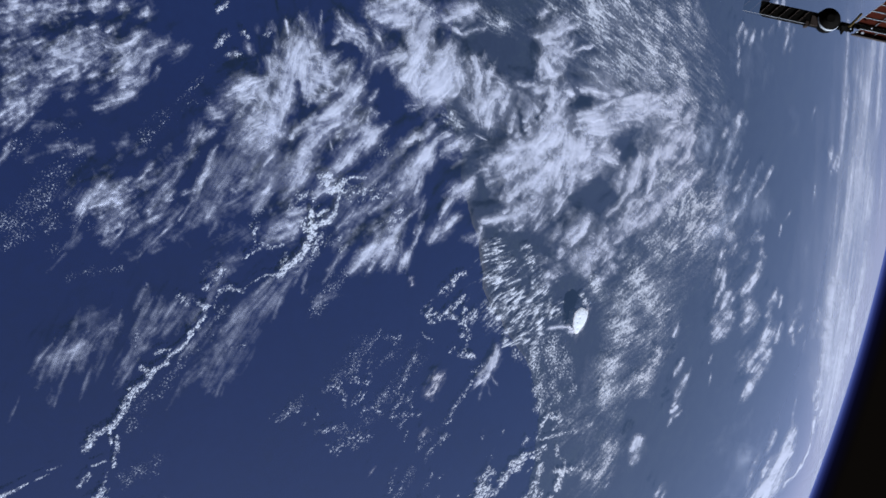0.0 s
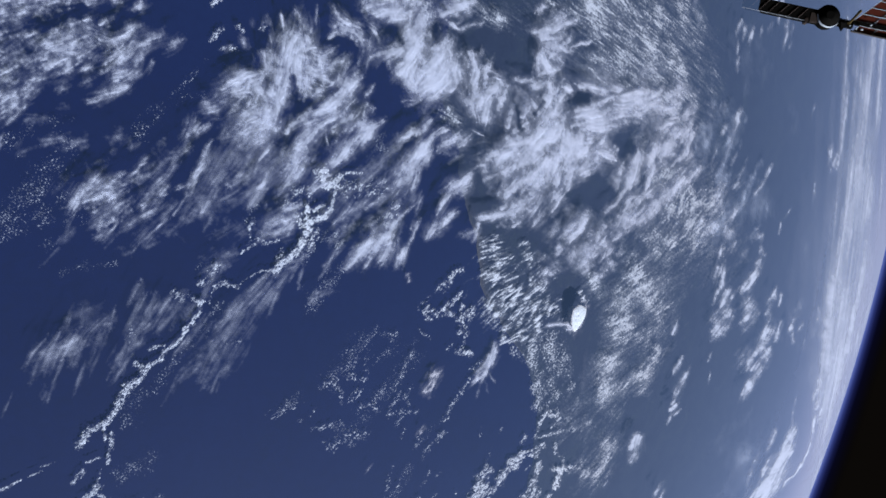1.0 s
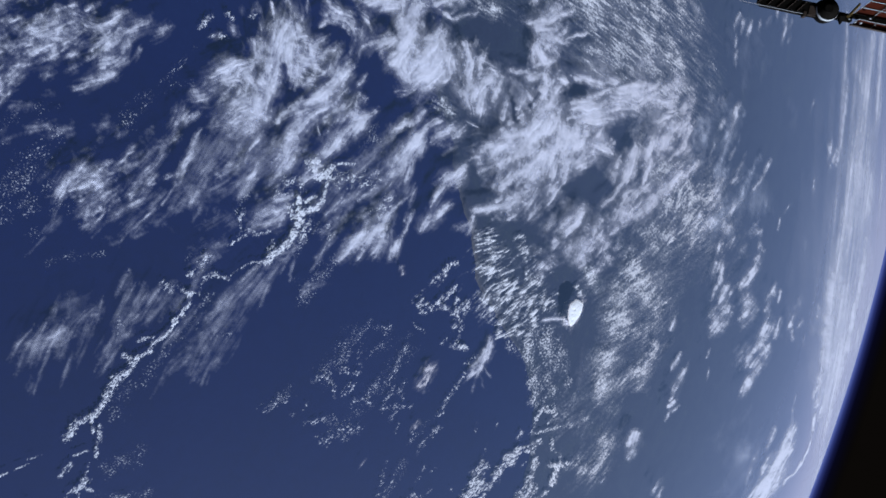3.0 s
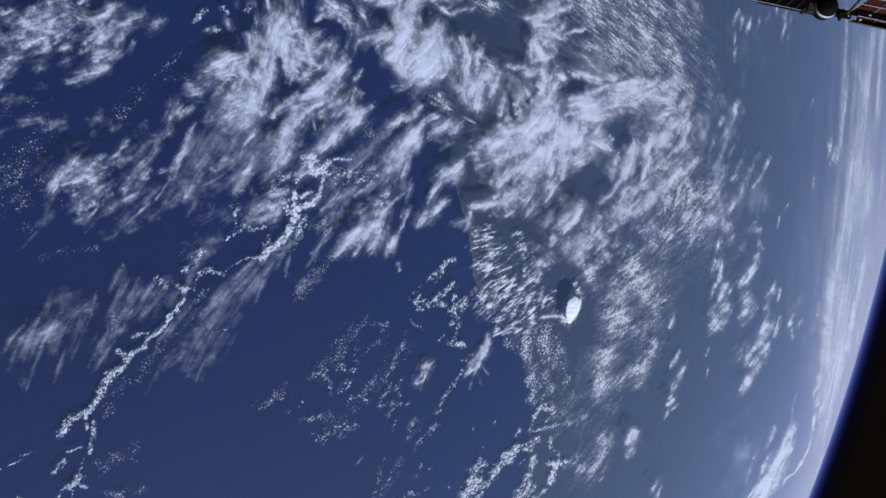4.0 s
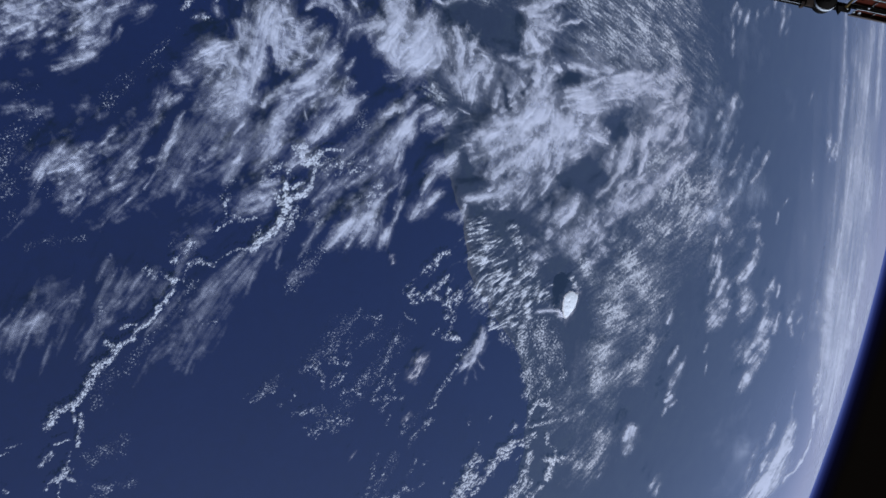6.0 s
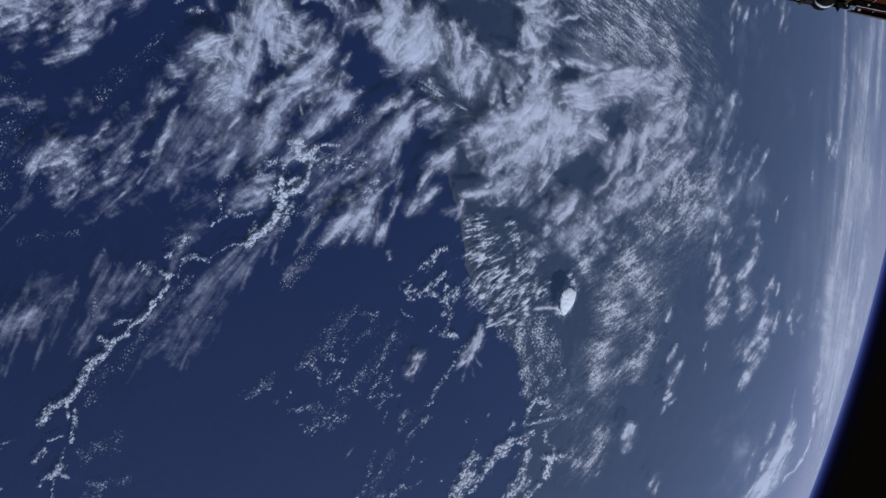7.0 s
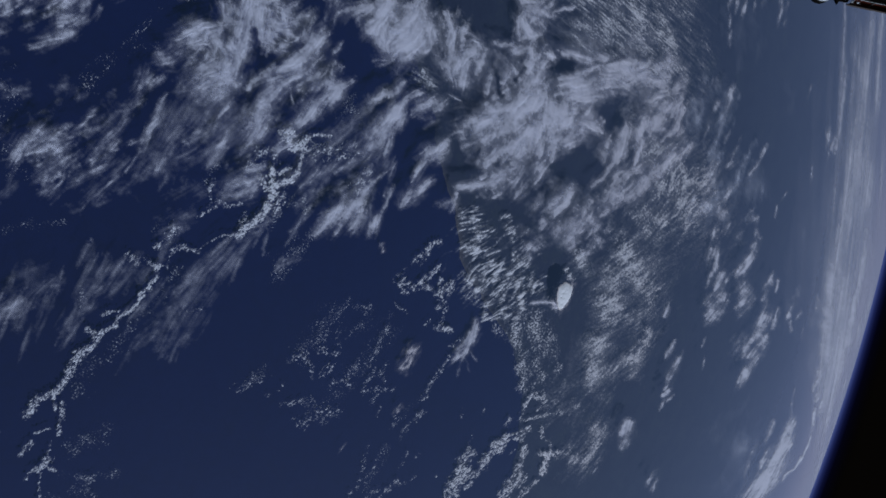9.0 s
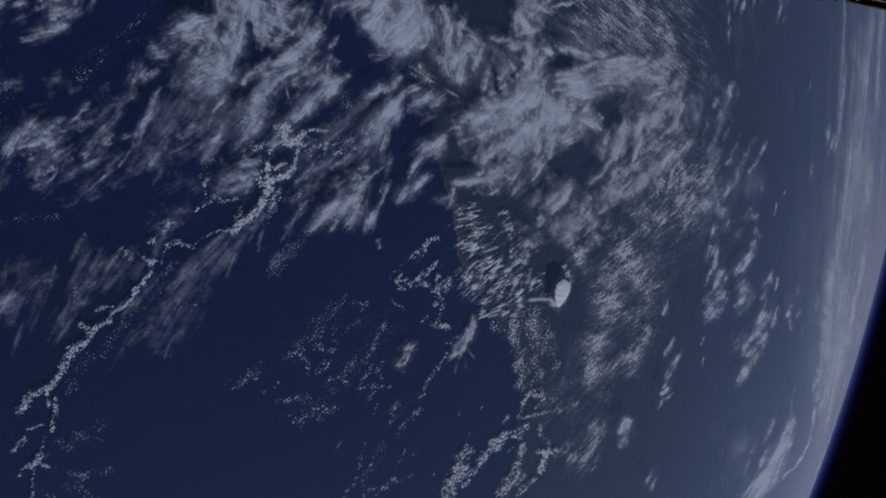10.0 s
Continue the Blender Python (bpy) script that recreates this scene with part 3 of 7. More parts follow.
cloud("cirrus_wisp", "faint combed grey cirrus over dark sea", "cirrus", 1.0099, 0.0359, 0.0366, 0.983, -23, [
    (-0.76, 11.26, -2.13, 12.04, 0.395, 0.56), (-0.58, 12.92, -2.42, 13.68, 0.287, 0.60), (0.31, 13.01, -1.40, 13.61, 0.216, 0.51),
    (0.07, 11.97, -0.76, 12.47, 0.287, 0.37), (-0.60, 9.99, -1.81, 10.34, 0.323, 0.28), (-1.86, 10.51, -2.92, 10.92, 0.287, 0.33),
    (-1.55, 13.08, -3.29, 13.72, 0.287, 0.37),
])
cloud("cirrus_tuft", "pale grey cirrus patch beside a line of cumulus", "sculpt", 1.0110, 0.0376, 0.0400, 0.939, -49, [
    (0.97, 14.54, -0.07, 15.78, 0.451, 0.74), (1.36, 15.16, 0.40, 16.10, 0.338, 0.65), (1.84, 14.49, 1.36, 15.75, 0.338, 0.47),
    (-0.12, 15.09, -0.74, 16.16, 0.338, 0.56), (-0.59, 14.52, -1.52, 15.04, 0.376, 0.37), (1.34, 14.01, 0.71, 14.62, 0.301, 0.37),
])
cloud("cirrus_wisp", "small upright cirrus tufts fading upward", "sculpt", 1.0121, 0.0360, 0.0356, 1.012, 20, [
    (-10.11, 11.20, -11.15, 10.41, 0.216, 0.56), (-11.05, 11.65, -11.87, 11.15, 0.180, 0.56), (-12.21, 12.52, -12.47, 11.95, 0.180, 0.47),
    (-12.34, 13.60, -13.49, 13.26, 0.108, 0.38), (-8.98, 9.81, -9.56, 9.33, 0.216, 0.42), (-8.33, 8.49, -8.76, 9.00, 0.180, 0.42),
    (-10.18, 9.73, -11.22, 9.48, 0.144, 0.28), (-11.75, 14.53, -12.43, 15.00, 0.144, 0.80), (-10.55, 10.22, -10.94, 10.28, 0.180, 0.28),
])
cloud("cirrus_bank", "bright white cirrus knots with soft dark gaps", "sculpt", 1.0132, 0.0400, 0.0430, 0.930, -59, [
    (-13.62, 14.68, -13.16, 15.38, 0.360, 0.70), (-13.09, 15.04, -13.08, 16.59, 0.400, 0.85), (-13.32, 16.42, -12.39, 17.21, 0.280, 0.77),
    (-12.28, 17.34, -11.15, 17.17, 0.200, 0.42), (-14.79, 16.46, -15.66, 17.59, 0.440, 0.77), (-15.20, 17.65, -15.86, 19.20, 0.440, 1.16),
    (-15.73, 16.89, -17.06, 19.08, 0.440, 0.88), (-16.33, 19.14, -17.40, 19.78, 0.320, 0.94), (-14.22, 17.13, -13.26, 18.25, 0.280, 0.72),
    (-13.28, 17.56, -12.35, 17.69, 0.320, 0.55), (-15.11, 18.67, -15.92, 19.49, 0.280, 0.77),
])
cloud("cirrus_bank", "dense bright white cloud bank near the coast", "sculpt", 1.0143, 0.0415, 0.0465, 0.892, -16, [
    (-16.44, 20.76, -14.72, 20.55, 0.373, 0.88), (-15.30, 20.34, -13.30, 20.24, 0.580, 1.06), (-15.88, 21.40, -14.07, 21.22, 0.456, 0.94),
    (-14.26, 21.25, -12.72, 20.87, 0.580, 1.25), (-13.14, 21.24, -11.86, 20.45, 0.498, 1.12), (-12.20, 20.85, -11.46, 22.19, 0.498, 0.81),
    (-13.44, 19.98, -12.22, 18.13, 0.373, 0.88), (-12.11, 17.88, -11.04, 17.87, 0.207, 0.44), (-12.62, 19.06, -11.93, 19.61, 0.207, 0.44),
    (-12.38, 18.51, -11.34, 18.59, 0.207, 0.44), (-16.80, 20.10, -17.71, 21.26, 0.456, 0.75), (-17.02, 21.63, -15.96, 21.21, 0.332, 0.75),
])
cloud("cirrus_bank", "brilliant white cloud bank with feathered flanks", "sculpt", 1.0154, 0.0449, 0.0548, 0.819, -13, [
    (-15.75, 23.80, -13.80, 23.40, 0.493, 1.00), (-16.11, 23.43, -14.30, 22.54, 0.359, 0.69), (-14.62, 23.66, -12.33, 22.62, 0.718, 1.31),
    (-13.90, 24.28, -11.68, 23.42, 0.718, 1.31), (-11.95, 22.55, -12.74, 24.73, 0.673, 1.19), (-14.91, 24.12, -13.36, 25.80, 0.493, 1.00),
    (-15.80, 26.17, -14.83, 26.93, 0.359, 1.25), (-14.75, 26.96, -12.79, 27.62, 0.449, 1.06), (-12.84, 25.88, -12.18, 27.49, 0.493, 0.75),
    (-12.43, 28.15, -13.73, 29.04, 0.404, 1.00), (-13.96, 28.69, -14.67, 29.99, 0.359, 1.31), (-13.07, 29.05, -11.29, 29.39, 0.404, 1.00),
    (-15.14, 29.26, -14.98, 30.27, 0.224, 1.00), (-12.30, 27.57, -11.37, 28.58, 0.359, 0.69),
])
cloud("cirrus_plume", "bright curved white cirrus plume above dark land", "sculpt", 1.0165, 0.0484, 0.0605, 0.801, -52, [
    (-18.03, 22.81, -19.29, 24.67, 0.436, 1.19), (-16.98, 22.08, -17.81, 22.90, 0.339, 0.75), (-17.10, 23.28, -17.02, 24.24, 0.194, 0.94),
    (-17.08, 24.57, -18.48, 26.22, 0.169, 0.69), (-15.44, 27.70, -15.43, 29.27, 0.145, 0.69), (-16.13, 27.80, -15.60, 28.54, 0.169, 0.56),
    (-21.84, 31.47, -22.75, 32.11, 0.242, 0.81), (-20.17, 31.89, -21.63, 33.98, 0.436, 1.25), (-21.26, 33.83, -23.16, 34.40, 0.436, 1.06),
    (-21.98, 34.29, -23.20, 36.01, 0.242, 0.94), (-20.12, 32.65, -20.99, 34.57, 0.242, 1.12), (-20.07, 33.43, -20.54, 36.55, 0.387, 0.94),
    (-20.91, 36.22, -22.48, 38.55, 0.145, 0.94),
])
cloud("cirrus_plume", "bright white cirrus columns trailing thin threads", "sculpt", 1.0176, 0.0503, 0.0678, 0.742, -19, [
    (-18.78, 33.23, -18.06, 34.62, 0.453, 1.19), (-19.65, 34.54, -19.23, 36.16, 0.403, 0.81), (-17.83, 34.57, -19.02, 35.93, 0.302, 1.12),
    (-17.10, 33.52, -17.76, 34.14, 0.302, 0.88), (-15.96, 31.24, -16.63, 33.12, 0.201, 0.88), (-16.02, 33.09, -16.99, 34.48, 0.352, 0.75),
    (-17.23, 34.83, -16.53, 35.62, 0.302, 1.31), (-14.99, 35.36, -16.53, 35.62, 0.352, 1.25), (-15.13, 33.63, -14.58, 35.08, 0.352, 0.75),
    (-17.56, 36.92, -17.46, 37.96, 0.352, 1.19), (-17.36, 37.18, -15.19, 36.70, 0.453, 0.94), (-15.74, 36.77, -13.36, 35.94, 0.554, 0.94),
    (-15.44, 31.89, -15.06, 32.92, 0.352, 0.47), (-12.01, 31.65, -13.71, 31.99, 0.302, 0.62), (-12.87, 33.06, -14.51, 33.45, 0.252, 0.56),
])
cloud("cirrus_shield", "bright white cirrus shield with rolled edges", "sculpt", 1.0187, 0.0583, 0.0894, 0.652, -55, [
    (-16.34, 40.04, -17.10, 44.49, 0.757, 1.38), (-16.72, 40.20, -17.97, 43.48, 0.466, 1.12), (-15.75, 41.39, -16.34, 43.33, 0.524, 1.56),
    (-15.51, 39.55, -16.72, 40.20, 0.291, 1.00), (-17.68, 44.21, -18.04, 47.06, 0.466, 0.81), (-18.49, 38.68, -19.33, 41.30, 0.350, 0.94),
    (-19.03, 41.08, -20.60, 44.73, 0.466, 0.81), (-18.25, 42.20, -19.51, 43.69, 0.233, 0.81), (-19.10, 44.68, -21.42, 48.53, 0.641, 1.00),
    (-20.02, 48.60, -21.73, 50.86, 0.699, 0.88), (-18.31, 45.28, -19.73, 48.76, 0.641, 0.69), (-20.69, 46.11, -22.36, 50.29, 0.408, 0.75),
    (-21.06, 50.53, -22.08, 54.83, 0.583, 0.81), (-19.34, 52.64, -21.71, 55.04, 0.524, 0.81), (-21.69, 56.35, -23.77, 58.12, 0.466, 0.94),
])
cloud("cirrus_bank", "large bright white cirrus bank of fine parallel fibres", "sculpt", 1.0198, 0.0493, 0.0686, 0.719, -28, [
    (-11.88, 35.82, -14.27, 37.60, 0.592, 1.44), (-12.57, 36.93, -13.77, 37.67, 0.345, 1.75), (-10.06, 34.36, -13.44, 35.59, 0.592, 1.06),
    (-10.05, 35.26, -12.70, 36.71, 0.542, 1.06), (-10.64, 32.80, -11.82, 34.18, 0.394, 1.25), (-9.80, 31.76, -11.42, 33.62, 0.444, 1.00),
    (-8.26, 30.91, -10.42, 33.33, 0.444, 0.88), (-7.76, 31.80, -9.76, 34.35, 0.444, 0.81), (-8.83, 37.99, -11.90, 38.70, 0.493, 0.88),
    (-9.63, 36.84, -11.39, 37.79, 0.394, 0.94), (-8.09, 35.53, -10.03, 36.81, 0.542, 0.75), (-6.81, 33.60, -8.80, 35.51, 0.394, 0.75),
    (-6.76, 33.76, -7.59, 34.86, 0.197, 1.25), (-5.42, 33.63, -6.68, 34.52, 0.197, 0.81),
])
cloud("cirrus_bank", "bright rounded white cirrus lobes of fine fibres", "sculpt", 1.0209, 0.0537, 0.0806, 0.666, -17, [
    (-11.87, 39.89, -14.29, 40.65, 0.751, 1.19), (-12.36, 41.40, -14.31, 42.63, 0.644, 1.19), (-12.32, 39.00, -14.33, 39.25, 0.590, 1.00),
    (-11.37, 42.42, -12.99, 43.66, 0.483, 1.06), (-10.41, 41.10, -12.13, 41.69, 0.429, 1.00), (-13.98, 44.30, -14.26, 46.53, 0.429, 1.12),
    (-9.17, 39.14, -10.93, 39.65, 0.376, 1.00), (-9.61, 40.62, -11.79, 40.97, 0.376, 0.81), (-14.59, 43.43, -15.59, 44.37, 0.376, 0.75),
])
cloud("cirrus_wisp", "grey-white combed cirrus hanging over dark land", "sculpt", 1.0220, 0.0503, 0.0728, 0.691, -29, [
    (-4.11, 31.71, -5.64, 34.98, 0.251, 1.12), (-5.22, 34.72, -7.54, 37.16, 0.402, 0.81), (-5.57, 37.58, -8.41, 38.35, 0.503, 0.75),
    (-5.30, 38.18, -7.00, 39.00, 0.352, 0.69), (-4.84, 36.38, -6.35, 37.38, 0.302, 0.75), (-7.09, 40.11, -9.46, 41.21, 0.302, 0.88),
    (-8.67, 40.72, -11.31, 41.20, 0.251, 0.56), (-4.32, 35.56, -5.22, 36.66, 0.126, 0.81),
])
cloud("cirrus_wisp", "small feathery white cirrus tufts at the coast", "sculpt", 1.0231, 0.0453, 0.0589, 0.769, -28, [
    (-5.35, 27.63, -6.88, 29.26, 0.363, 0.94), (-6.20, 28.90, -7.39, 29.69, 0.317, 0.88), (-5.36, 28.61, -6.63, 30.00, 0.317, 0.62),
    (-3.46, 27.54, -5.36, 27.99, 0.181, 0.62), (-1.64, 27.67, -3.45, 28.89, 0.272, 0.69), (-2.71, 28.20, -4.00, 29.16, 0.317, 0.62),
    (-2.34, 30.48, -3.08, 31.88, 0.227, 0.75), (-2.22, 31.97, -3.76, 31.86, 0.181, 0.94), (-2.02, 27.52, -1.22, 27.12, 0.227, 0.56),
])
cloud("cirrus_wisp", "thin white cirrus tufts over the coastal water", "sculpt", 1.0242, 0.0430, 0.0522, 0.823, -29, [
    (-8.39, 23.34, -9.86, 24.23, 0.258, 0.88), (-8.76, 24.65, -9.71, 25.79, 0.258, 0.81), (-8.29, 25.88, -9.52, 27.06, 0.430, 0.62),
    (-8.99, 27.40, -10.15, 28.31, 0.344, 0.62), (-10.55, 28.39, -10.37, 29.76, 0.107, 0.94), (-7.55, 23.99, -8.79, 24.98, 0.301, 1.00),
    (-5.08, 23.17, -7.50, 24.34, 0.473, 0.88), (-3.32, 22.24, -5.51, 23.99, 0.473, 0.72), (-2.14, 21.14, -3.58, 22.56, 0.344, 0.66),
    (-6.41, 23.76, -8.45, 24.77, 0.344, 1.06), (-6.27, 24.70, -7.93, 25.09, 0.258, 0.88), (-4.15, 24.50, -6.13, 24.53, 0.215, 0.62),
    (-3.82, 23.97, -4.84, 24.69, 0.150, 0.62), (-7.28, 21.92, -8.03, 22.82, 0.150, 0.88), (-7.52, 22.36, -8.71, 23.00, 0.258, 0.69),
])
cloud("cirrus_tuft", "white feathered cirrus tuft with fanned trailing streaks", "sculpt", 1.0253, 0.0420, 0.0505, 0.833, -18, [
    (1.81, 21.47, -0.32, 22.41, 0.420, 0.94), (1.09, 22.73, -1.57, 23.84, 0.420, 0.94), (1.19, 23.81, -0.43, 24.27, 0.336, 0.94),
    (2.52, 20.94, 0.90, 22.04, 0.252, 0.55), (3.07, 19.23, 1.49, 19.90, 0.210, 0.45), (1.86, 19.75, 0.68, 20.10, 0.210, 0.50),
    (1.31, 25.26, -0.10, 25.50, 0.294, 0.83), (-0.12, 25.60, -2.15, 26.06, 0.168, 0.50), (-1.66, 25.57, -2.37, 25.86, 0.252, 0.56),
    (-1.39, 27.05, -2.82, 27.91, 0.294, 0.75), (2.32, 22.46, 1.25, 22.78, 0.210, 0.50),
])
cloud("cirrus_wisp", "thin grey cirrus wisps between brighter banks", "sculpt", 1.0264, 0.0414, 0.0488, 0.847, -22, [
    (-0.78, 19.58, -2.37, 20.46, 0.372, 0.50), (-0.19, 18.93, -1.21, 19.62, 0.207, 0.45), (-0.61, 21.19, -1.67, 21.92, 0.290, 0.39),
    (-1.53, 20.47, -2.91, 21.16, 0.248, 0.39), (-1.33, 23.61, -3.62, 25.15, 0.124, 0.50), (-2.81, 25.47, -4.42, 25.41, 0.165, 0.62),
    (-2.58, 23.35, -3.52, 23.86, 0.165, 0.50),
])
cloud("cirrus_patch", "pale grey-white cirrus patch with combed streaks", "sculpt", 1.0275, 0.0320, 0.0288, 1.111, -32, [
    (2.10, 3.59, 0.84, 4.24, 0.352, 0.60), (3.16, 3.31, 1.99, 3.51, 0.288, 0.57), (2.60, 3.44, 1.78, 4.20, 0.352, 0.50),
    (1.86, 4.40, 0.62, 5.38, 0.352, 0.44), (2.61, 5.27, 1.76, 5.88, 0.352, 0.50), (3.19, 4.89, 2.27, 5.53, 0.352, 0.44),
    (3.84, 4.47, 2.86, 5.09, 0.352, 0.33), (4.47, 4.88, 3.72, 5.45, 0.128, 0.44), (4.36, 5.33, 3.29, 5.76, 0.112, 0.40),
    (1.08, 3.89, 0.34, 3.34, 0.160, 0.23), (2.71, 2.63, 1.35, 3.05, 0.288, 0.20), (2.19, 4.85, 1.28, 5.44, 0.352, 0.37),
    (2.84, 5.94, 2.33, 6.29, 0.192, 0.37),
])
cloud("cirrus_patch", "lumpy grey cirrus scraps drawn into thin streaks", "sculpt", 1.0286, 0.0332, 0.0312, 1.067, -39, [
    (-0.02, 5.88, -0.95, 6.24, 0.166, 0.37), (0.57, 5.55, -0.13, 6.03, 0.133, 0.27), (1.12, 6.65, -0.05, 7.54, 0.332, 0.33),
    (1.35, 7.03, 0.42, 7.81, 0.299, 0.44), (2.15, 6.69, 1.23, 7.45, 0.299, 0.33), (3.25, 6.18, 1.50, 7.99, 0.166, 0.50),
    (3.00, 6.61, 1.96, 7.60, 0.233, 0.33), (3.65, 5.98, 2.90, 6.71, 0.199, 0.30), (4.02, 7.22, 2.42, 8.26, 0.100, 0.47),
    (4.63, 7.01, 3.78, 7.35, 0.083, 0.27), (0.41, 7.41, -1.21, 7.86, 0.299, 0.33), (-1.16, 7.28, -2.10, 8.41, 0.199, 0.37),
])
cloud("cirrus_streak", "narrow lumpy white cirrus streak over dark sea", "sculpt", 1.0297, 0.0342, 0.0331, 1.033, -20, [
    (0.42, 8.28, -0.19, 9.12, 0.137, 0.56), (-1.79, 7.89, -2.64, 8.11, 0.205, 0.37), (0.43, 8.96, -1.84, 9.33, 0.205, 0.74),
    (-1.27, 9.14, -2.88, 9.43, 0.137, 0.74), (2.05, 8.56, 0.24, 9.11, 0.086, 0.60), (-2.77, 7.87, -3.63, 8.51, 0.274, 0.65),
    (-2.96, 8.43, -3.88, 8.99, 0.137, 0.79), (1.48, 10.12, -0.07, 10.65, 0.274, 0.47), (-3.11, 7.84, -4.04, 7.97, 0.205, 0.51),
    (-3.13, 9.93, -4.12, 10.17, 0.205, 0.33),
])
cloud("cirrus_wisp", "faint cirrus wisps low over dark sea", "cirrus", 1.0308, 0.0292, 0.0240, 1.216, -23, [
    (1.59, -0.85, 0.50, -0.52, 0.146, 0.70), (0.71, -0.77, -0.23, -0.36, 0.146, 0.47),
])
cloud("cirrus_bank", "pale ribbed cirrus band with bright knots", "sculpt", 1.0319, 0.0611, 0.1036, 0.590, -12, [
    (-8.86, 47.48, -10.28, 48.79, 0.245, 0.94), (-9.97, 48.53, -12.35, 49.81, 0.245, 0.94), (-12.25, 49.87, -16.00, 50.72, 0.489, 1.00),
    (-14.47, 49.34, -16.38, 50.07, 0.367, 1.00), (-13.39, 53.31, -15.94, 53.55, 0.245, 1.12), (-12.99, 47.99, -14.38, 48.31, 0.245, 0.62),
    (-17.25, 54.52, -19.59, 55.45, 0.550, 1.12), (-18.48, 59.02, -21.24, 59.04, 0.367, 1.12), (-15.22, 52.06, -18.06, 53.57, 0.489, 0.69),
    (-19.71, 56.16, -21.62, 57.03, 0.428, 0.62), (-16.67, 56.62, -18.55, 58.44, 0.367, 0.62),
])
cloud("cirrus_wisp", "soft grey-white cirrus wisps over dark land", "sculpt", 1.0330, 0.0576, 0.0968, 0.595, -24, [
    (-6.29, 44.17, -7.93, 44.84, 0.461, 1.06), (-5.21, 43.43, -7.00, 44.74, 0.403, 0.69), (-5.04, 42.27, -7.45, 43.05, 0.346, 0.44),
    (-5.72, 47.50, -7.98, 48.13, 0.346, 0.62), (-8.19, 50.32, -11.33, 51.69, 0.634, 0.81), (-7.32, 49.72, -9.48, 51.58, 0.461, 0.62),
    (-9.25, 53.06, -11.81, 56.14, 0.634, 0.81), (-10.90, 51.03, -13.14, 54.16, 0.634, 0.56), (-11.41, 54.66, -14.80, 58.51, 0.519, 0.81),
    (-13.81, 57.77, -16.24, 59.82, 0.403, 0.88), (-15.25, 59.59, -18.67, 62.93, 0.346, 0.62), (-2.86, 45.51, -5.50, 47.03, 0.519, 0.44),
    (-4.13, 48.73, -6.24, 50.19, 0.461, 0.44), (-4.46, 40.34, -6.29, 41.15, 0.403, 0.38),
])
cloud("cirrus_feather", "thin combed grey cirrus feathers over dark sea", "feather", 0.9000, 0.0320, 0.0278, 1.151, -9, [
    (12.04, 3.79, 10.70, 4.10, 0.288, 0.55), (12.45, 4.55, 10.47, 4.64, 0.256, 0.50), (11.57, 4.73, 10.26, 4.74, 0.224, 0.60),
    (11.31, 5.29, 9.94, 5.60, 0.288, 0.70), (12.06, 5.82, 10.25, 5.90, 0.256, 0.40), (9.90, 5.81, 8.77, 6.95, 0.128, 0.50),
    (9.98, 6.26, 9.14, 6.46, 0.160, 0.40), (11.26, 6.68, 9.45, 6.60, 0.224, 0.35), (10.20, 5.06, 8.30, 4.89, 0.096, 0.30),
    (9.44, 5.58, 8.37, 5.35, 0.096, 0.35), (9.48, 7.14, 8.01, 7.03, 0.160, 0.35), (12.94, 6.76, 10.75, 6.90, 0.288, 0.25),
    (14.16, 4.99, 12.05, 4.99, 0.256, 0.25), (13.68, 6.24, 11.85, 6.33, 0.256, 0.22), (12.99, 3.90, 11.57, 3.93, 0.256, 0.35),
    (11.44, 3.51, 10.37, 4.83, 0.160, 0.50),
])
cloud("cirrus_feather", "faint upright cirrus feathers over dark sea", "feather", 0.9004, 0.0338, 0.0315, 1.073, -15, [
    (7.65, 7.77, 6.44, 7.96, 0.169, 0.75), (9.16, 7.95, 7.45, 8.08, 0.271, 0.30), (9.58, 8.52, 7.92, 9.15, 0.304, 0.38),
    (9.36, 8.77, 8.72, 9.54, 0.237, 0.50), (8.41, 9.13, 6.90, 9.82, 0.203, 0.35), (11.94, 7.81, 8.76, 8.45, 0.304, 0.30),
    (10.69, 8.07, 8.78, 8.30, 0.271, 0.32), (9.64, 10.12, 7.79, 9.76, 0.203, 0.25), (12.72, 8.47, 10.80, 8.71, 0.135, 0.35),
    (8.25, 10.87, 6.73, 11.44, 0.271, 0.35), (8.77, 10.03, 7.27, 10.59, 0.203, 0.30), (8.23, 8.30, 7.03, 8.43, 0.203, 0.30),
    (6.45, 11.70, 4.59, 12.02, 0.169, 0.45), (9.02, 9.62, 8.35, 10.57, 0.237, 0.30),
])
cloud("cirrus_feather", "faint slanting grey cirrus feathers beside a cloud line", "feather", 0.9008, 0.0362, 0.0361, 1.004, -21, [
    (8.48, 13.59, 6.24, 14.61, 0.290, 0.60), (7.89, 13.74, 5.63, 14.80, 0.326, 0.65), (7.08, 14.04, 5.11, 15.40, 0.290, 0.50),
    (9.20, 13.78, 7.86, 14.10, 0.254, 0.35), (6.22, 14.53, 4.49, 15.60, 0.254, 0.45), (9.64, 12.30, 7.56, 12.74, 0.399, 0.28),
    (11.90, 11.94, 9.85, 12.37, 0.362, 0.22), (11.68, 13.62, 9.99, 13.83, 0.399, 0.25), (13.79, 11.48, 12.14, 11.84, 0.145, 0.30),
    (13.10, 14.41, 11.07, 14.23, 0.217, 0.22), (15.09, 13.57, 13.76, 13.96, 0.109, 0.22), (10.60, 10.89, 9.26, 11.51, 0.326, 0.22),
    (5.99, 15.61, 4.22, 15.91, 0.181, 0.35), (10.70, 12.62, 9.73, 13.11, 0.326, 0.22),
])
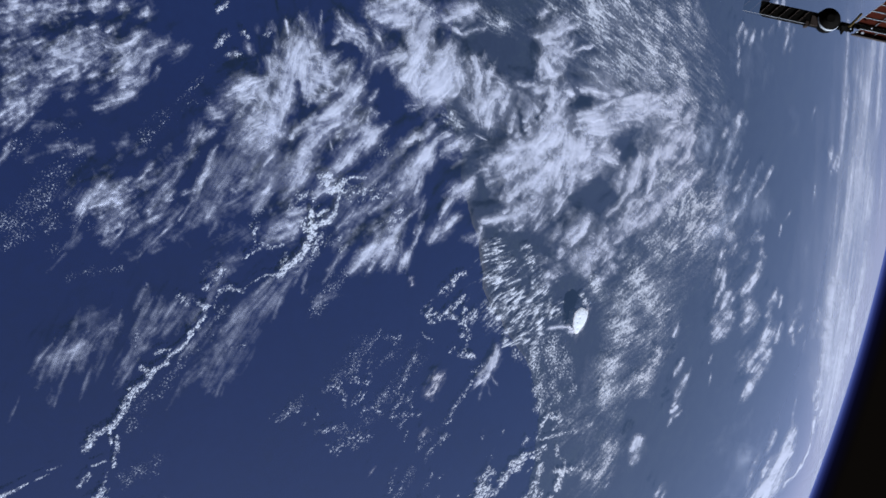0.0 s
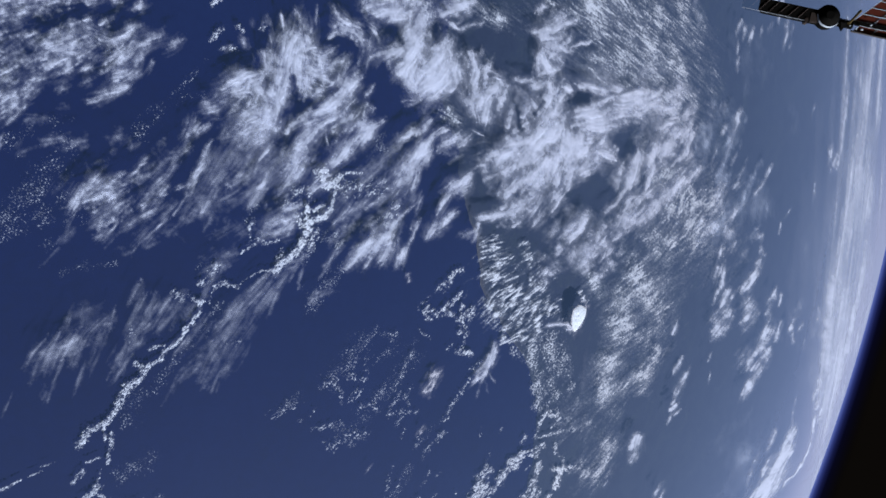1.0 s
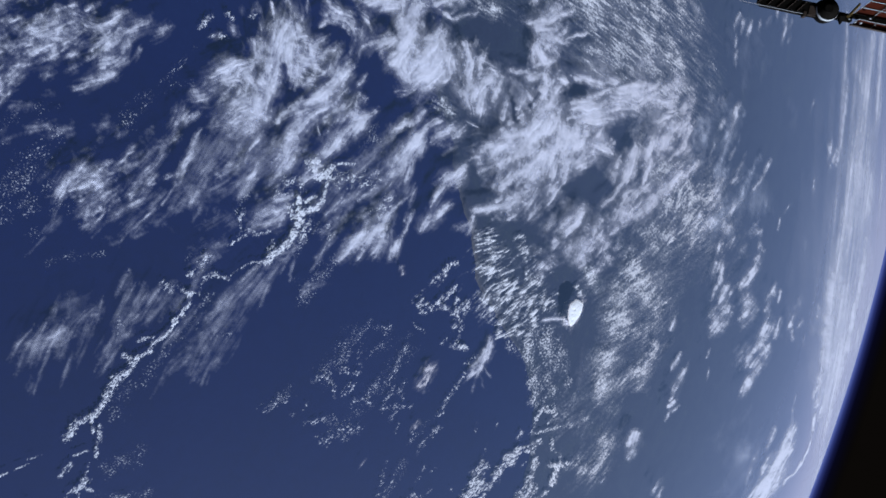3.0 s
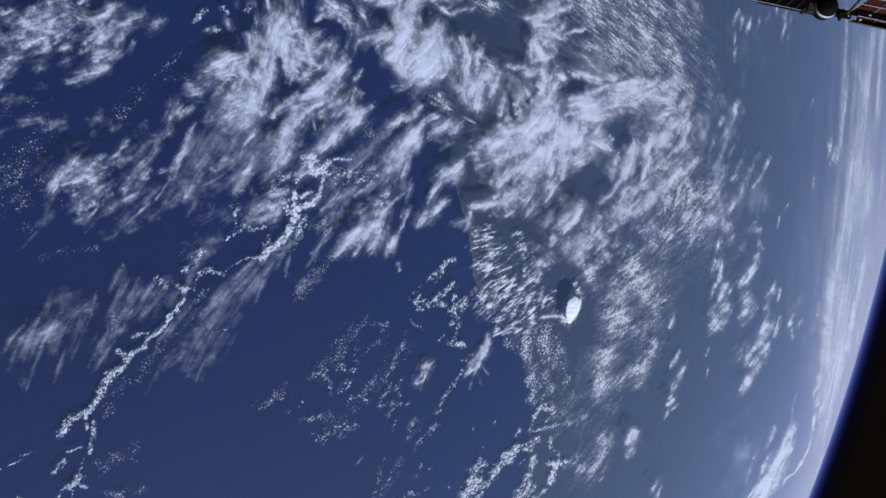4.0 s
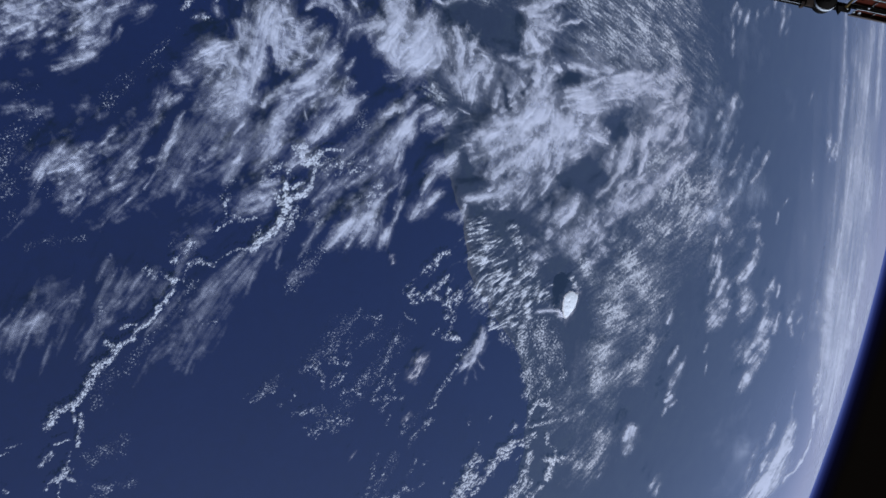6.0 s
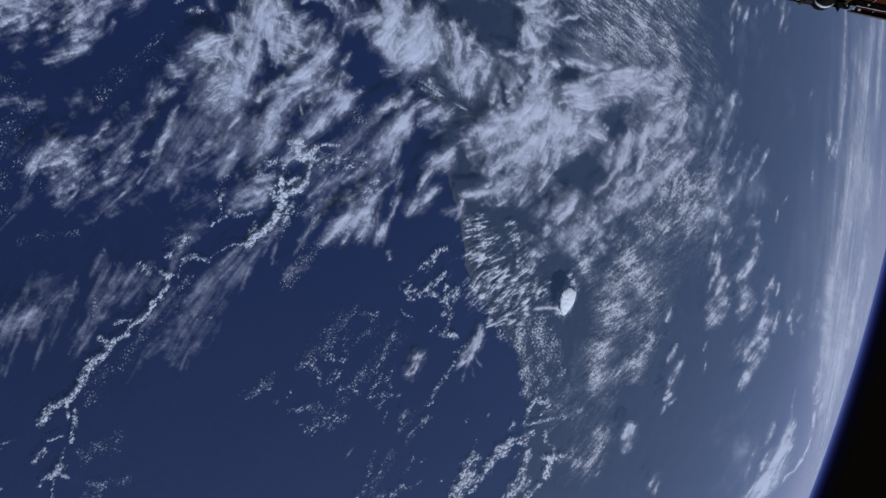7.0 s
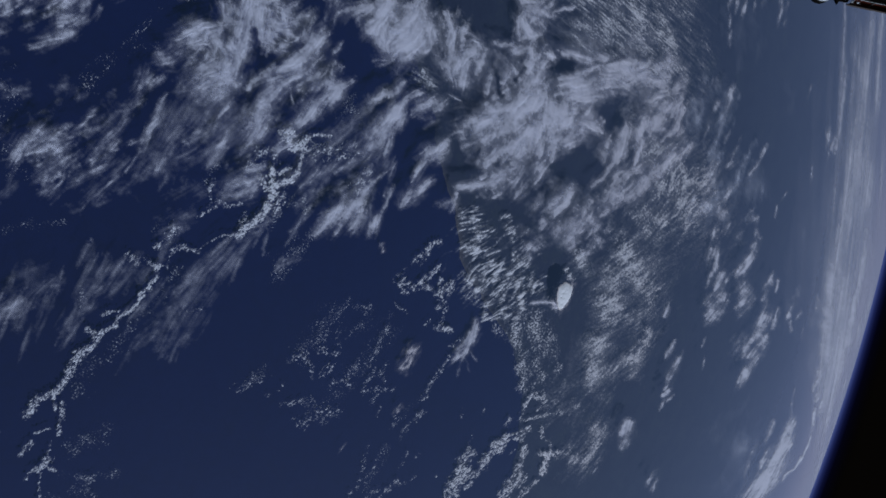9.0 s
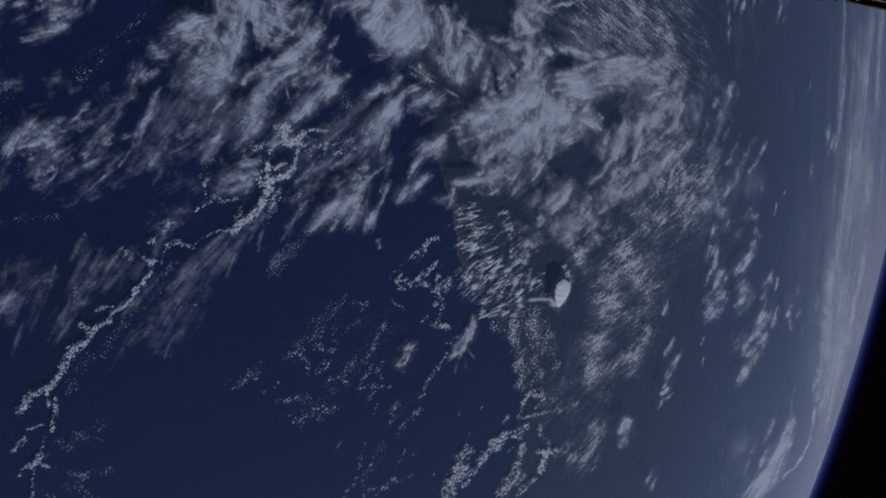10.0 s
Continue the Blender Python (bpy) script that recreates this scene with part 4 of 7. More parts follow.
cloud("cumulus_scatter", "loose rings of small white cumulus over blue sea", "bead", 0.2712, 0.0441, 0.0523, 0.842, -12, [
    (11.54, 22.40, 11.23, 23.24, 0.220, 0.95), (11.23, 23.24, 11.78, 24.16, 0.176, 0.90), (11.78, 24.16, 12.60, 24.79, 0.154, 0.85),
    (10.64, 24.39, 10.36, 24.89, 0.198, 1.10), (10.36, 24.89, 9.04, 24.72, 0.154, 0.80), (10.90, 24.83, 10.55, 26.24, 0.176, 0.80),
    (10.67, 26.02, 8.68, 25.71, 0.220, 0.60), (12.31, 25.49, 11.58, 25.94, 0.308, 0.90), (12.89, 26.57, 12.41, 27.72, 0.176, 1.10),
    (12.57, 27.56, 13.20, 28.28, 0.176, 0.80), (13.26, 26.45, 12.65, 26.64, 0.154, 0.90), (12.10, 27.60, 11.12, 28.04, 0.176, 0.70),
    (11.12, 28.04, 11.20, 29.46, 0.176, 0.75), (10.75, 29.29, 9.52, 29.66, 0.198, 0.90), (9.78, 29.48, 7.85, 29.77, 0.198, 0.85),
])
cloud("cumulus_scatter", "clusters of small white cumulus over blue sea", "bead", 0.2716, 0.0441, 0.0521, 0.847, -41, [
    (12.63, 29.44, 11.37, 30.09, 0.221, 0.85), (12.06, 30.36, 10.81, 30.92, 0.177, 0.80), (13.19, 29.54, 12.88, 30.96, 0.265, 1.00),
    (14.21, 30.61, 12.98, 30.83, 0.199, 0.80), (12.48, 31.10, 11.77, 30.94, 0.132, 0.70), (12.92, 31.57, 12.76, 32.40, 0.221, 0.70),
    (7.04, 27.44, 6.54, 27.69, 0.221, 0.70), (6.77, 27.12, 7.31, 27.76, 0.177, 0.70), (5.96, 29.73, 6.58, 31.16, 0.132, 0.80),
    (14.18, 19.50, 13.49, 20.13, 0.221, 0.80), (13.84, 20.03, 13.22, 20.70, 0.265, 0.90), (12.88, 19.93, 13.24, 20.49, 0.177, 0.70),
    (14.39, 21.54, 14.20, 21.75, 0.132, 0.80), (13.93, 22.30, 13.35, 22.56, 0.132, 0.65), (14.88, 22.99, 14.70, 23.73, 0.177, 0.80),
    (14.57, 23.69, 14.29, 25.05, 0.199, 0.75),
])
cloud("cumulus_scatter", "fine specks and short rows of cumulus over sea", "bead", 0.2720, 0.0478, 0.0620, 0.771, -31, [
    (16.18, 24.98, 15.27, 26.66, 0.526, 0.68), (15.85, 26.88, 15.10, 27.91, 0.382, 0.60), (14.91, 23.81, 14.57, 25.40, 0.287, 0.60),
    (13.35, 35.78, 11.81, 35.80, 0.167, 0.75), (11.96, 35.86, 10.95, 36.77, 0.167, 0.85), (10.70, 36.67, 9.36, 37.12, 0.191, 0.90),
    (16.21, 34.71, 14.62, 35.98, 0.167, 0.80), (14.74, 35.70, 14.51, 36.13, 0.191, 1.00), (15.76, 33.47, 15.02, 33.30, 0.167, 0.60),
    (5.40, 34.45, 4.34, 34.80, 0.239, 0.90), (7.08, 35.01, 5.56, 35.04, 0.239, 0.90), (7.24, 34.56, 7.28, 36.44, 0.239, 1.00),
    (7.33, 33.30, 6.86, 33.75, 0.191, 0.75), (8.62, 36.81, 7.08, 38.61, 0.191, 0.80), (3.09, 29.90, 4.29, 29.08, 0.191, 0.50),
    (15.12, 31.55, 14.39, 31.55, 0.143, 0.50),
])
cloud("cirrus_patch", "thin combed white cirrus wisps above hazy sea", "far", 1.3684, 0.0733, 0.1505, 0.487, -15, [
    (-15.31, 67.33, -18.30, 68.74, 0.513, 0.70), (-13.54, 67.70, -15.77, 68.46, 0.440, 0.65), (-15.69, 69.16, -17.63, 68.85, 0.367, 0.60),
    (-11.81, 65.04, -13.78, 66.31, 0.367, 0.55), (-12.77, 71.45, -16.83, 73.89, 0.513, 0.50), (-11.89, 67.99, -14.11, 70.05, 0.513, 0.45),
    (-18.37, 71.05, -20.12, 73.41, 0.367, 0.60), (-19.71, 71.89, -22.88, 72.96, 0.257, 0.45), (-17.90, 76.88, -22.23, 78.94, 0.367, 0.42),
    (-19.86, 78.43, -24.68, 80.54, 0.330, 0.62), (-16.92, 74.74, -19.34, 78.21, 0.367, 0.38),
])
cloud("cirrus_patch", "thin slanting white cirrus streaks over hazy sea", "far", 1.3693, 0.0793, 0.1589, 0.499, -6, [
    (-19.34, 64.31, -21.65, 64.38, 0.238, 0.65), (-20.68, 67.51, -24.35, 67.10, 0.317, 0.45), (-22.76, 67.30, -24.57, 68.63, 0.317, 0.45),
    (-24.07, 67.28, -27.68, 67.62, 0.357, 0.75), (-22.89, 64.83, -24.79, 65.52, 0.317, 0.40), (-24.57, 63.02, -26.66, 63.41, 0.397, 0.42),
    (-21.14, 68.86, -22.76, 69.48, 0.278, 0.50), (-20.32, 61.94, -22.01, 62.95, 0.317, 0.40), (-26.78, 84.93, -27.81, 85.58, 0.238, 0.40),
    (-17.26, 89.57, -18.84, 89.24, 0.238, 0.70), (-19.58, 90.15, -21.50, 91.95, 0.238, 0.45), (-24.81, 100.69, -27.57, 99.34, 0.317, 0.60),
    (-34.79, 89.98, -36.74, 90.65, 0.317, 0.40),
])
cloud("cirrus_veil", "thin mottled grey cirrus film over dark sea", "mist", 0.9632, 0.0354, 0.0354, 1.000, -17, [
    (2.52, 10.96, 0.14, 10.96, 0.778, 0.30), (-0.06, 10.90, -2.65, 11.58, 0.778, 0.38), (0.58, 12.60, -2.77, 13.10, 0.708, 0.42),
    (3.18, 8.37, 1.29, 9.52, 0.778, 0.20), (-2.99, 14.25, -4.92, 14.87, 0.637, 0.35), (0.78, 5.74, -2.11, 7.82, 0.778, 0.28),
    (2.27, 9.12, 0.18, 9.60, 0.637, 0.26), (1.77, 13.57, -0.82, 14.55, 0.566, 0.25),
])
cloud("cirrus_veil", "faint grey cirrus film between bright streaks", "mist", 0.9646, 0.0408, 0.0472, 0.864, -24, [
    (1.15, 19.63, -1.78, 20.51, 0.734, 0.32), (-0.31, 22.05, -2.96, 23.15, 0.652, 0.32), (-3.54, 19.88, -5.79, 21.07, 0.734, 0.26),
    (-9.36, 20.79, -11.35, 23.25, 0.734, 0.25), (-5.86, 21.55, -8.43, 22.71, 0.652, 0.25), (0.73, 17.64, -1.11, 18.37, 0.571, 0.22),
])
cloud("cirrus_veil", "faint level grey film over dark sea", "mist", 0.9660, 0.0307, 0.0265, 1.157, -54, [
    (0.01, 2.03, -2.33, 5.48, 0.675, 0.20), (0.80, 0.63, -0.79, 2.09, 0.552, 0.26), (0.38, 3.83, -1.71, 5.66, 0.491, 0.20),
    (-0.55, 0.02, -2.09, 2.58, 0.552, 0.24), (1.70, -0.42, 0.45, 0.54, 0.491, 0.20),
])
cloud("cirrus_veil", "thin grey cirrus film over dark coastal land", "mist", 0.9674, 0.0500, 0.0704, 0.710, -38, [
    (-15.72, 28.80, -13.76, 32.38, 1.100, 0.32), (-12.47, 32.93, -15.51, 33.82, 0.900, 0.42), (-6.09, 31.47, -8.31, 33.29, 0.900, 0.42),
    (-19.28, 36.04, -21.42, 39.29, 1.100, 0.22), (-7.16, 27.20, -8.69, 28.44, 0.800, 0.30), (-5.63, 39.05, -8.44, 44.67, 1.100, 0.32),
    (-2.40, 38.93, -5.12, 42.67, 0.900, 0.36), (-3.97, 45.97, -7.23, 51.37, 1.100, 0.42),
])
cloud("cirrus_veil", "soft grey-white film round bright cirrus knots", "mist", 0.9688, 0.0618, 0.1023, 0.604, -29, [
    (-12.16, 42.83, -16.63, 45.40, 1.360, 0.48), (-11.98, 47.79, -16.38, 49.73, 1.236, 0.48), (-17.34, 51.48, -21.43, 55.30, 1.360, 0.55),
    (-13.39, 52.49, -18.07, 58.58, 1.360, 0.50), (-21.75, 45.86, -24.70, 50.99, 1.360, 0.45), (-22.48, 53.43, -26.47, 57.06, 1.113, 0.45),
    (-15.95, 58.48, -20.23, 61.51, 0.865, 0.40),
])
cloud("cirrus_bank", "broad soft grey-white cloud bank under fine rows", "bank", 0.9952, 0.0302, 0.0256, 1.180, -45, [
    (-5.67, -2.04, -7.29, 0.08, 0.845, 0.32), (-3.90, -0.59, -6.07, 1.50, 0.905, 0.36), (-1.05, -0.87, -2.71, -0.28, 0.603, 0.30),
    (-5.07, 2.90, -6.73, 3.92, 0.724, 0.35), (-3.52, 3.33, -4.56, 4.29, 0.392, 0.32),
])
cloud("comma_cloud", "soft white body of a comma-shaped cirrus shield", "bank", 0.9966, 0.0372, 0.0385, 0.965, -17, [
    (-7.16, 13.28, -10.70, 12.61, 1.042, 0.80), (-5.86, 10.42, -7.98, 11.81, 1.005, 0.65), (-3.86, 11.50, -6.44, 12.70, 0.967, 0.62),
    (-8.52, 14.76, -10.80, 14.68, 0.744, 0.55), (-5.69, 15.28, -9.56, 17.45, 0.670, 0.60), (-12.68, 14.84, -12.88, 17.05, 0.521, 0.50),
])
cloud("cirrus_streak", "soft grey-white body of slanting cirrus streaks", "bank", 0.9980, 0.0396, 0.0446, 0.889, -27, [
    (-4.29, 17.53, -7.23, 19.13, 0.594, 0.55), (-2.37, 15.11, -5.56, 15.58, 0.674, 0.48), (-4.20, 22.45, -7.95, 24.64, 0.674, 0.55),
    (-7.01, 18.16, -8.61, 19.13, 0.515, 0.50), (1.63, 21.52, -1.06, 23.95, 0.634, 0.60), (1.53, 14.48, -0.19, 15.79, 0.594, 0.50),
])
cloud("cirrus_patch", "soft pale body of a combed cirrus patch", "bank", 0.9994, 0.0330, 0.0306, 1.076, -28, [
    (2.83, 3.56, 1.06, 5.26, 0.725, 0.43), (4.09, 5.08, 1.98, 5.83, 0.594, 0.35), (2.28, 6.86, 0.33, 7.66, 0.528, 0.30),
    (0.29, 8.86, -2.20, 9.33, 0.297, 0.29),
])
cloud("cirrus_bank", "broad soft white cloud bank at the coast", "bank", 1.0008, 0.0436, 0.0519, 0.841, -28, [
    (-11.42, 22.00, -14.99, 24.22, 1.222, 0.85), (-12.31, 27.70, -15.92, 27.52, 0.960, 0.68), (-12.90, 20.39, -16.01, 21.58, 0.960, 0.72),
    (-14.71, 17.64, -16.99, 20.15, 0.785, 0.68), (-17.41, 23.18, -19.56, 25.31, 0.611, 0.50), (-8.19, 25.87, -10.04, 27.87, 0.567, 0.45),
    (-5.38, 27.89, -6.80, 29.50, 0.524, 0.45),
])
cloud("cirrus_plume", "soft white body of cirrus plumes above dark land", "bank", 1.0022, 0.0499, 0.0670, 0.745, -11, [
    (-17.48, 33.36, -22.19, 34.85, 0.947, 0.66), (-14.53, 34.82, -18.43, 35.74, 0.898, 0.68), (-16.61, 37.54, -12.56, 36.47, 0.898, 0.70),
    (-12.67, 29.89, -15.25, 30.44, 0.798, 0.55), (-12.23, 33.36, -14.64, 33.78, 0.698, 0.50),
])
cloud("cirrus_bank", "broad bright body of a fibrous cirrus bank", "bank", 1.0036, 0.0516, 0.0752, 0.686, -26, [
    (-8.36, 31.56, -12.82, 35.88, 1.393, 0.80), (-7.81, 36.13, -13.39, 38.86, 1.393, 0.85), (-10.52, 39.87, -15.18, 42.42, 1.393, 0.85),
    (-5.21, 34.31, -9.12, 37.56, 1.032, 0.60), (-13.00, 44.24, -15.12, 46.32, 0.722, 0.60), (-7.53, 39.76, -10.09, 41.11, 0.619, 0.50),
])
cloud("cirrus_shield", "soft white body of a rolled cirrus shield", "bank", 1.0050, 0.0591, 0.0964, 0.613, -37, [
    (-15.59, 40.06, -18.82, 45.44, 1.360, 0.85), (-18.12, 45.39, -23.75, 54.42, 1.360, 0.70), (-12.47, 50.23, -18.74, 54.47, 1.183, 0.60),
    (-16.73, 53.88, -21.95, 58.12, 1.183, 0.75), (-18.53, 39.72, -20.57, 44.36, 0.710, 0.50), (-7.68, 49.99, -12.47, 55.32, 1.183, 0.55),
    (-12.20, 55.47, -17.77, 62.22, 0.828, 0.50), (-5.46, 43.34, -7.83, 44.92, 0.710, 0.45),
])
cloud("cirrus_patch", "ragged white cirrus patches in a broken column", "far", 1.3748, 0.0723, 0.1653, 0.437, -12, [
    (-7.19, 73.92, -9.10, 73.96, 0.521, 0.80), (-6.78, 75.60, -8.85, 75.19, 0.434, 0.75), (-4.42, 74.83, -6.60, 75.03, 0.304, 0.75),
    (-9.81, 72.61, -11.55, 72.61, 0.347, 0.60), (-12.03, 72.79, -13.77, 74.22, 0.434, 0.62), (-11.56, 75.42, -13.14, 76.12, 0.347, 0.50),
    (-4.08, 77.18, -7.00, 79.11, 0.607, 0.65), (-5.57, 79.22, -7.35, 80.98, 0.347, 0.50), (-2.26, 75.15, -4.10, 77.71, 0.521, 0.60),
    (-1.95, 78.01, -4.42, 79.70, 0.781, 0.90), (-0.41, 77.87, -2.52, 79.80, 0.607, 0.95), (-0.35, 80.29, -3.58, 81.68, 0.434, 0.60),
])
cloud("cirrus_patch", "knotted white cirrus patch above the hazy sea", "far", 1.3748, 0.0784, 0.1974, 0.397, -18, [
    (-7.62, 82.39, -10.66, 85.75, 0.659, 0.90), (-8.37, 83.88, -11.13, 86.05, 0.471, 0.85), (-10.61, 85.13, -13.09, 85.81, 0.423, 0.80),
    (-12.61, 85.08, -15.50, 84.11, 0.329, 0.60), (-11.04, 79.78, -12.97, 81.77, 0.753, 0.38), (-13.93, 80.62, -15.93, 82.67, 0.753, 0.32),
    (-5.10, 83.32, -7.50, 86.09, 0.565, 0.60), (-4.42, 86.61, -6.60, 87.95, 0.753, 0.90), (-3.47, 85.65, -5.15, 89.16, 0.659, 0.85),
    (-3.54, 88.90, -5.31, 90.19, 0.423, 0.70), (-1.94, 86.89, -3.89, 89.06, 0.423, 0.80),
])
cloud("cirrus_patch", "long slanting white cirrus patch over hazy sea", "far", 1.3748, 0.0848, 0.2517, 0.337, -9, [
    (-1.03, 95.91, -5.00, 96.76, 0.611, 0.90), (-3.17, 95.52, -6.23, 96.17, 0.458, 0.80), (-7.22, 93.70, -9.94, 94.94, 0.458, 0.75),
    (-5.50, 93.69, -8.24, 95.14, 0.356, 0.65), (-7.48, 98.02, -9.65, 98.25, 0.305, 0.60), (-0.11, 95.46, -2.88, 97.37, 0.611, 0.90),
    (2.52, 95.31, -0.87, 99.25, 0.713, 0.90), (2.60, 90.65, -0.75, 94.15, 0.916, 0.70), (-2.61, 101.83, -5.63, 101.23, 0.458, 0.80),
    (-3.27, 99.76, -4.98, 99.82, 0.356, 0.65), (-1.15, 105.40, -3.29, 104.46, 0.305, 0.50), (2.21, 98.89, -1.01, 100.51, 0.509, 0.85),
])
cloud("cirrus_patch", "faint thin cirrus streaks over hazy sea", "far", 1.3748, 0.0949, 0.3337, 0.284, -5, [
    (-6.06, 107.07, -9.06, 108.68, 0.512, 0.62), (-8.05, 107.68, -10.57, 109.18, 0.342, 0.62), (-4.62, 106.93, -6.68, 108.80, 0.398, 0.55),
    (-2.70, 111.04, -4.84, 109.40, 0.342, 0.50), (-5.19, 111.49, -7.24, 112.89, 0.398, 0.50), (-2.49, 118.89, -4.82, 117.70, 0.285, 0.45),
    (-12.32, 100.12, -13.35, 101.27, 0.285, 0.45), (-5.19, 122.86, -8.80, 122.32, 0.455, 0.45), (-8.75, 121.92, -11.24, 121.03, 0.455, 0.40),
    (5.91, 110.88, 4.90, 111.45, 0.228, 0.45),
])
cloud("cirrus_patch", "small hooked white cirrus scrap over hazy sea", "far", 1.3748, 0.0702, 0.1546, 0.454, -9, [
    (4.87, 70.49, 3.30, 71.10, 0.337, 0.85), (5.59, 70.38, 4.06, 70.10, 0.253, 0.80), (6.46, 72.76, 4.60, 73.85, 0.295, 0.80),
    (7.93, 72.54, 6.13, 73.16, 0.421, 0.95), (9.02, 72.51, 7.96, 73.17, 0.253, 0.50), (9.90, 72.50, 8.98, 74.33, 0.295, 0.80),
    (10.42, 73.76, 9.69, 74.98, 0.253, 0.60), (11.56, 72.87, 10.30, 73.22, 0.210, 0.65), (5.67, 73.47, 3.86, 73.97, 0.253, 0.60),
    (0.73, 67.08, -0.60, 67.23, 0.253, 0.90), (2.89, 78.86, 1.44, 78.87, 0.210, 0.55), (5.80, 80.83, 3.97, 80.38, 0.168, 0.45),
])
cloud("cirrus_patch", "bright slanting white cirrus patch over hazy sea", "far", 1.3748, 0.0852, 0.2479, 0.344, -11, [
    (6.84, 96.22, 3.79, 96.96, 0.562, 1.00), (7.33, 95.20, 4.75, 95.83, 0.460, 0.85), (4.65, 95.99, 1.83, 99.07, 0.460, 0.75),
    (4.07, 97.99, 2.00, 99.23, 0.358, 0.70), (6.96, 93.93, 5.68, 94.95, 0.409, 0.50), (9.12, 96.32, 7.74, 97.53, 0.204, 0.38),
    (11.23, 96.99, 9.06, 97.98, 0.204, 0.38), (11.87, 95.89, 11.14, 96.91, 0.204, 0.55),
])
cloud("cirrus_patch", "isolated bright white cloud patch over hazy sea", "far", 1.3748, 0.0747, 0.1556, 0.480, 0, [
    (16.33, 66.79, 13.29, 66.07, 0.448, 1.00), (16.19, 67.48, 13.61, 66.92, 0.448, 1.00), (16.75, 66.79, 15.35, 67.09, 0.336, 0.75),
    (21.63, 75.80, 19.47, 76.90, 0.299, 0.75), (22.66, 77.73, 20.67, 78.22, 0.299, 0.75), (19.04, 88.61, 18.73, 89.14, 0.149, 0.50),
])
cloud("cirrus_sheet", "brilliant white cirrus sheet near the horizon", "far", 1.3748, 0.1159, 0.4218, 0.275, -12, [
    (21.74, 124.46, 13.85, 131.82, 1.252, 1.05), (19.16, 127.13, 11.58, 131.02, 0.939, 0.90), (25.04, 124.73, 20.53, 129.74, 1.721, 1.25),
    (26.86, 123.27, 22.68, 128.39, 1.878, 1.20), (20.69, 125.09, 17.16, 129.57, 1.095, 1.20), (18.19, 130.07, 16.88, 136.60, 0.548, 0.95),
    (25.76, 118.58, 22.09, 120.15, 1.095, 0.75), (21.35, 118.62, 16.84, 121.17, 0.704, 0.65), (16.06, 116.04, 12.08, 117.41, 0.469, 0.65),
    (19.88, 110.68, 15.58, 112.89, 0.469, 0.50), (21.95, 111.94, 18.50, 110.73, 0.391, 0.45), (10.91, 127.40, 6.17, 124.71, 0.391, 0.45),
    (22.32, 132.55, 19.25, 137.08, 0.626, 0.65), (26.12, 115.77, 23.45, 117.32, 0.939, 0.65),
])
cloud("cirrus_thread", "thin bright curved cloud thread near the horizon", "far", 1.3748, 0.1467, 0.7169, 0.205, -4, [
    (13.62, 151.16, 9.30, 147.45, 0.367, 0.80), (18.35, 155.76, 13.11, 150.90, 0.367, 0.85), (21.08, 151.85, 17.81, 155.44, 0.367, 1.00),
    (22.90, 147.58, 20.59, 152.30, 0.367, 1.00), (23.48, 139.82, 22.54, 149.37, 0.367, 0.95), (25.31, 140.03, 22.58, 142.06, 0.440, 0.55),
    (22.40, 149.12, 20.01, 149.34, 0.367, 0.65), (21.67, 139.65, 19.02, 143.57, 0.367, 0.50),
])
cloud("cirrus_knot", "bright white cloud knot beside the horizon", "far", 1.3748, 0.1205, 0.7000, 0.172, 0, [
    (11.14, 154.44, 5.47, 154.18, 0.602, 1.15), (7.93, 147.72, 5.59, 146.96, 0.422, 1.00), (5.01, 140.81, 1.06, 139.25, 0.542, 0.60),
    (4.82, 148.37, 1.75, 150.78, 0.361, 0.55), (6.21, 140.35, 3.36, 140.55, 0.422, 0.55), (13.65, 151.90, 10.61, 153.41, 0.361, 0.45),
])
cloud("cirrus_patch", "thin slanting white cirrus streaks beside the station", "far", 1.3748, 0.0794, 0.1304, 0.609, -2, [
    (-33.85, 62.17, -35.98, 62.49, 0.286, 0.65), (-32.25, 63.17, -34.03, 62.71, 0.238, 0.65), (-30.42, 64.50, -32.49, 63.85, 0.238, 0.70),
    (-34.18, 63.62, -35.95, 63.86, 0.286, 0.65), (-34.64, 65.39, -36.77, 65.61, 0.286, 0.65), (-36.33, 67.54, -37.77, 67.71, 0.238, 0.55),
    (-37.86, 69.58, -39.32, 70.18, 0.286, 0.55), (-37.31, 61.18, -38.39, 61.17, 0.286, 0.45), (-32.05, 52.25, -33.62, 52.41, 0.286, 0.65),
    (-31.37, 53.41, -32.95, 53.58, 0.429, 0.75),
])
cloud("cirrus_patch", "ragged white cirrus tuft under the station truss", "far", 1.3748, 0.0964, 0.1683, 0.573, -2, [
    (-40.39, 71.49, -43.10, 71.10, 0.463, 0.80), (-40.03, 73.88, -42.59, 73.83, 0.463, 0.75), (-38.16, 74.78, -40.80, 74.88, 0.405, 0.70),
    (-39.95, 76.19, -42.19, 76.17, 0.347, 0.65), (-38.48, 76.35, -40.21, 76.92, 0.347, 0.55), (-40.60, 68.92, -42.31, 69.57, 0.463, 0.65),
])
cloud("cirrus_wisp", "grey-white combed cirrus streaks beside a storm", "bank", 1.0112, 0.0536, 0.0840, 0.638, -19, [
    (-0.81, 41.60, -5.38, 43.27, 0.589, 0.62), (-2.40, 43.84, -6.20, 46.44, 0.643, 0.68), (-3.05, 46.71, -6.86, 48.98, 0.643, 0.62),
    (-2.58, 49.80, -6.51, 52.24, 0.589, 0.52), (0.01, 41.50, -2.02, 42.17, 0.428, 0.45),
])
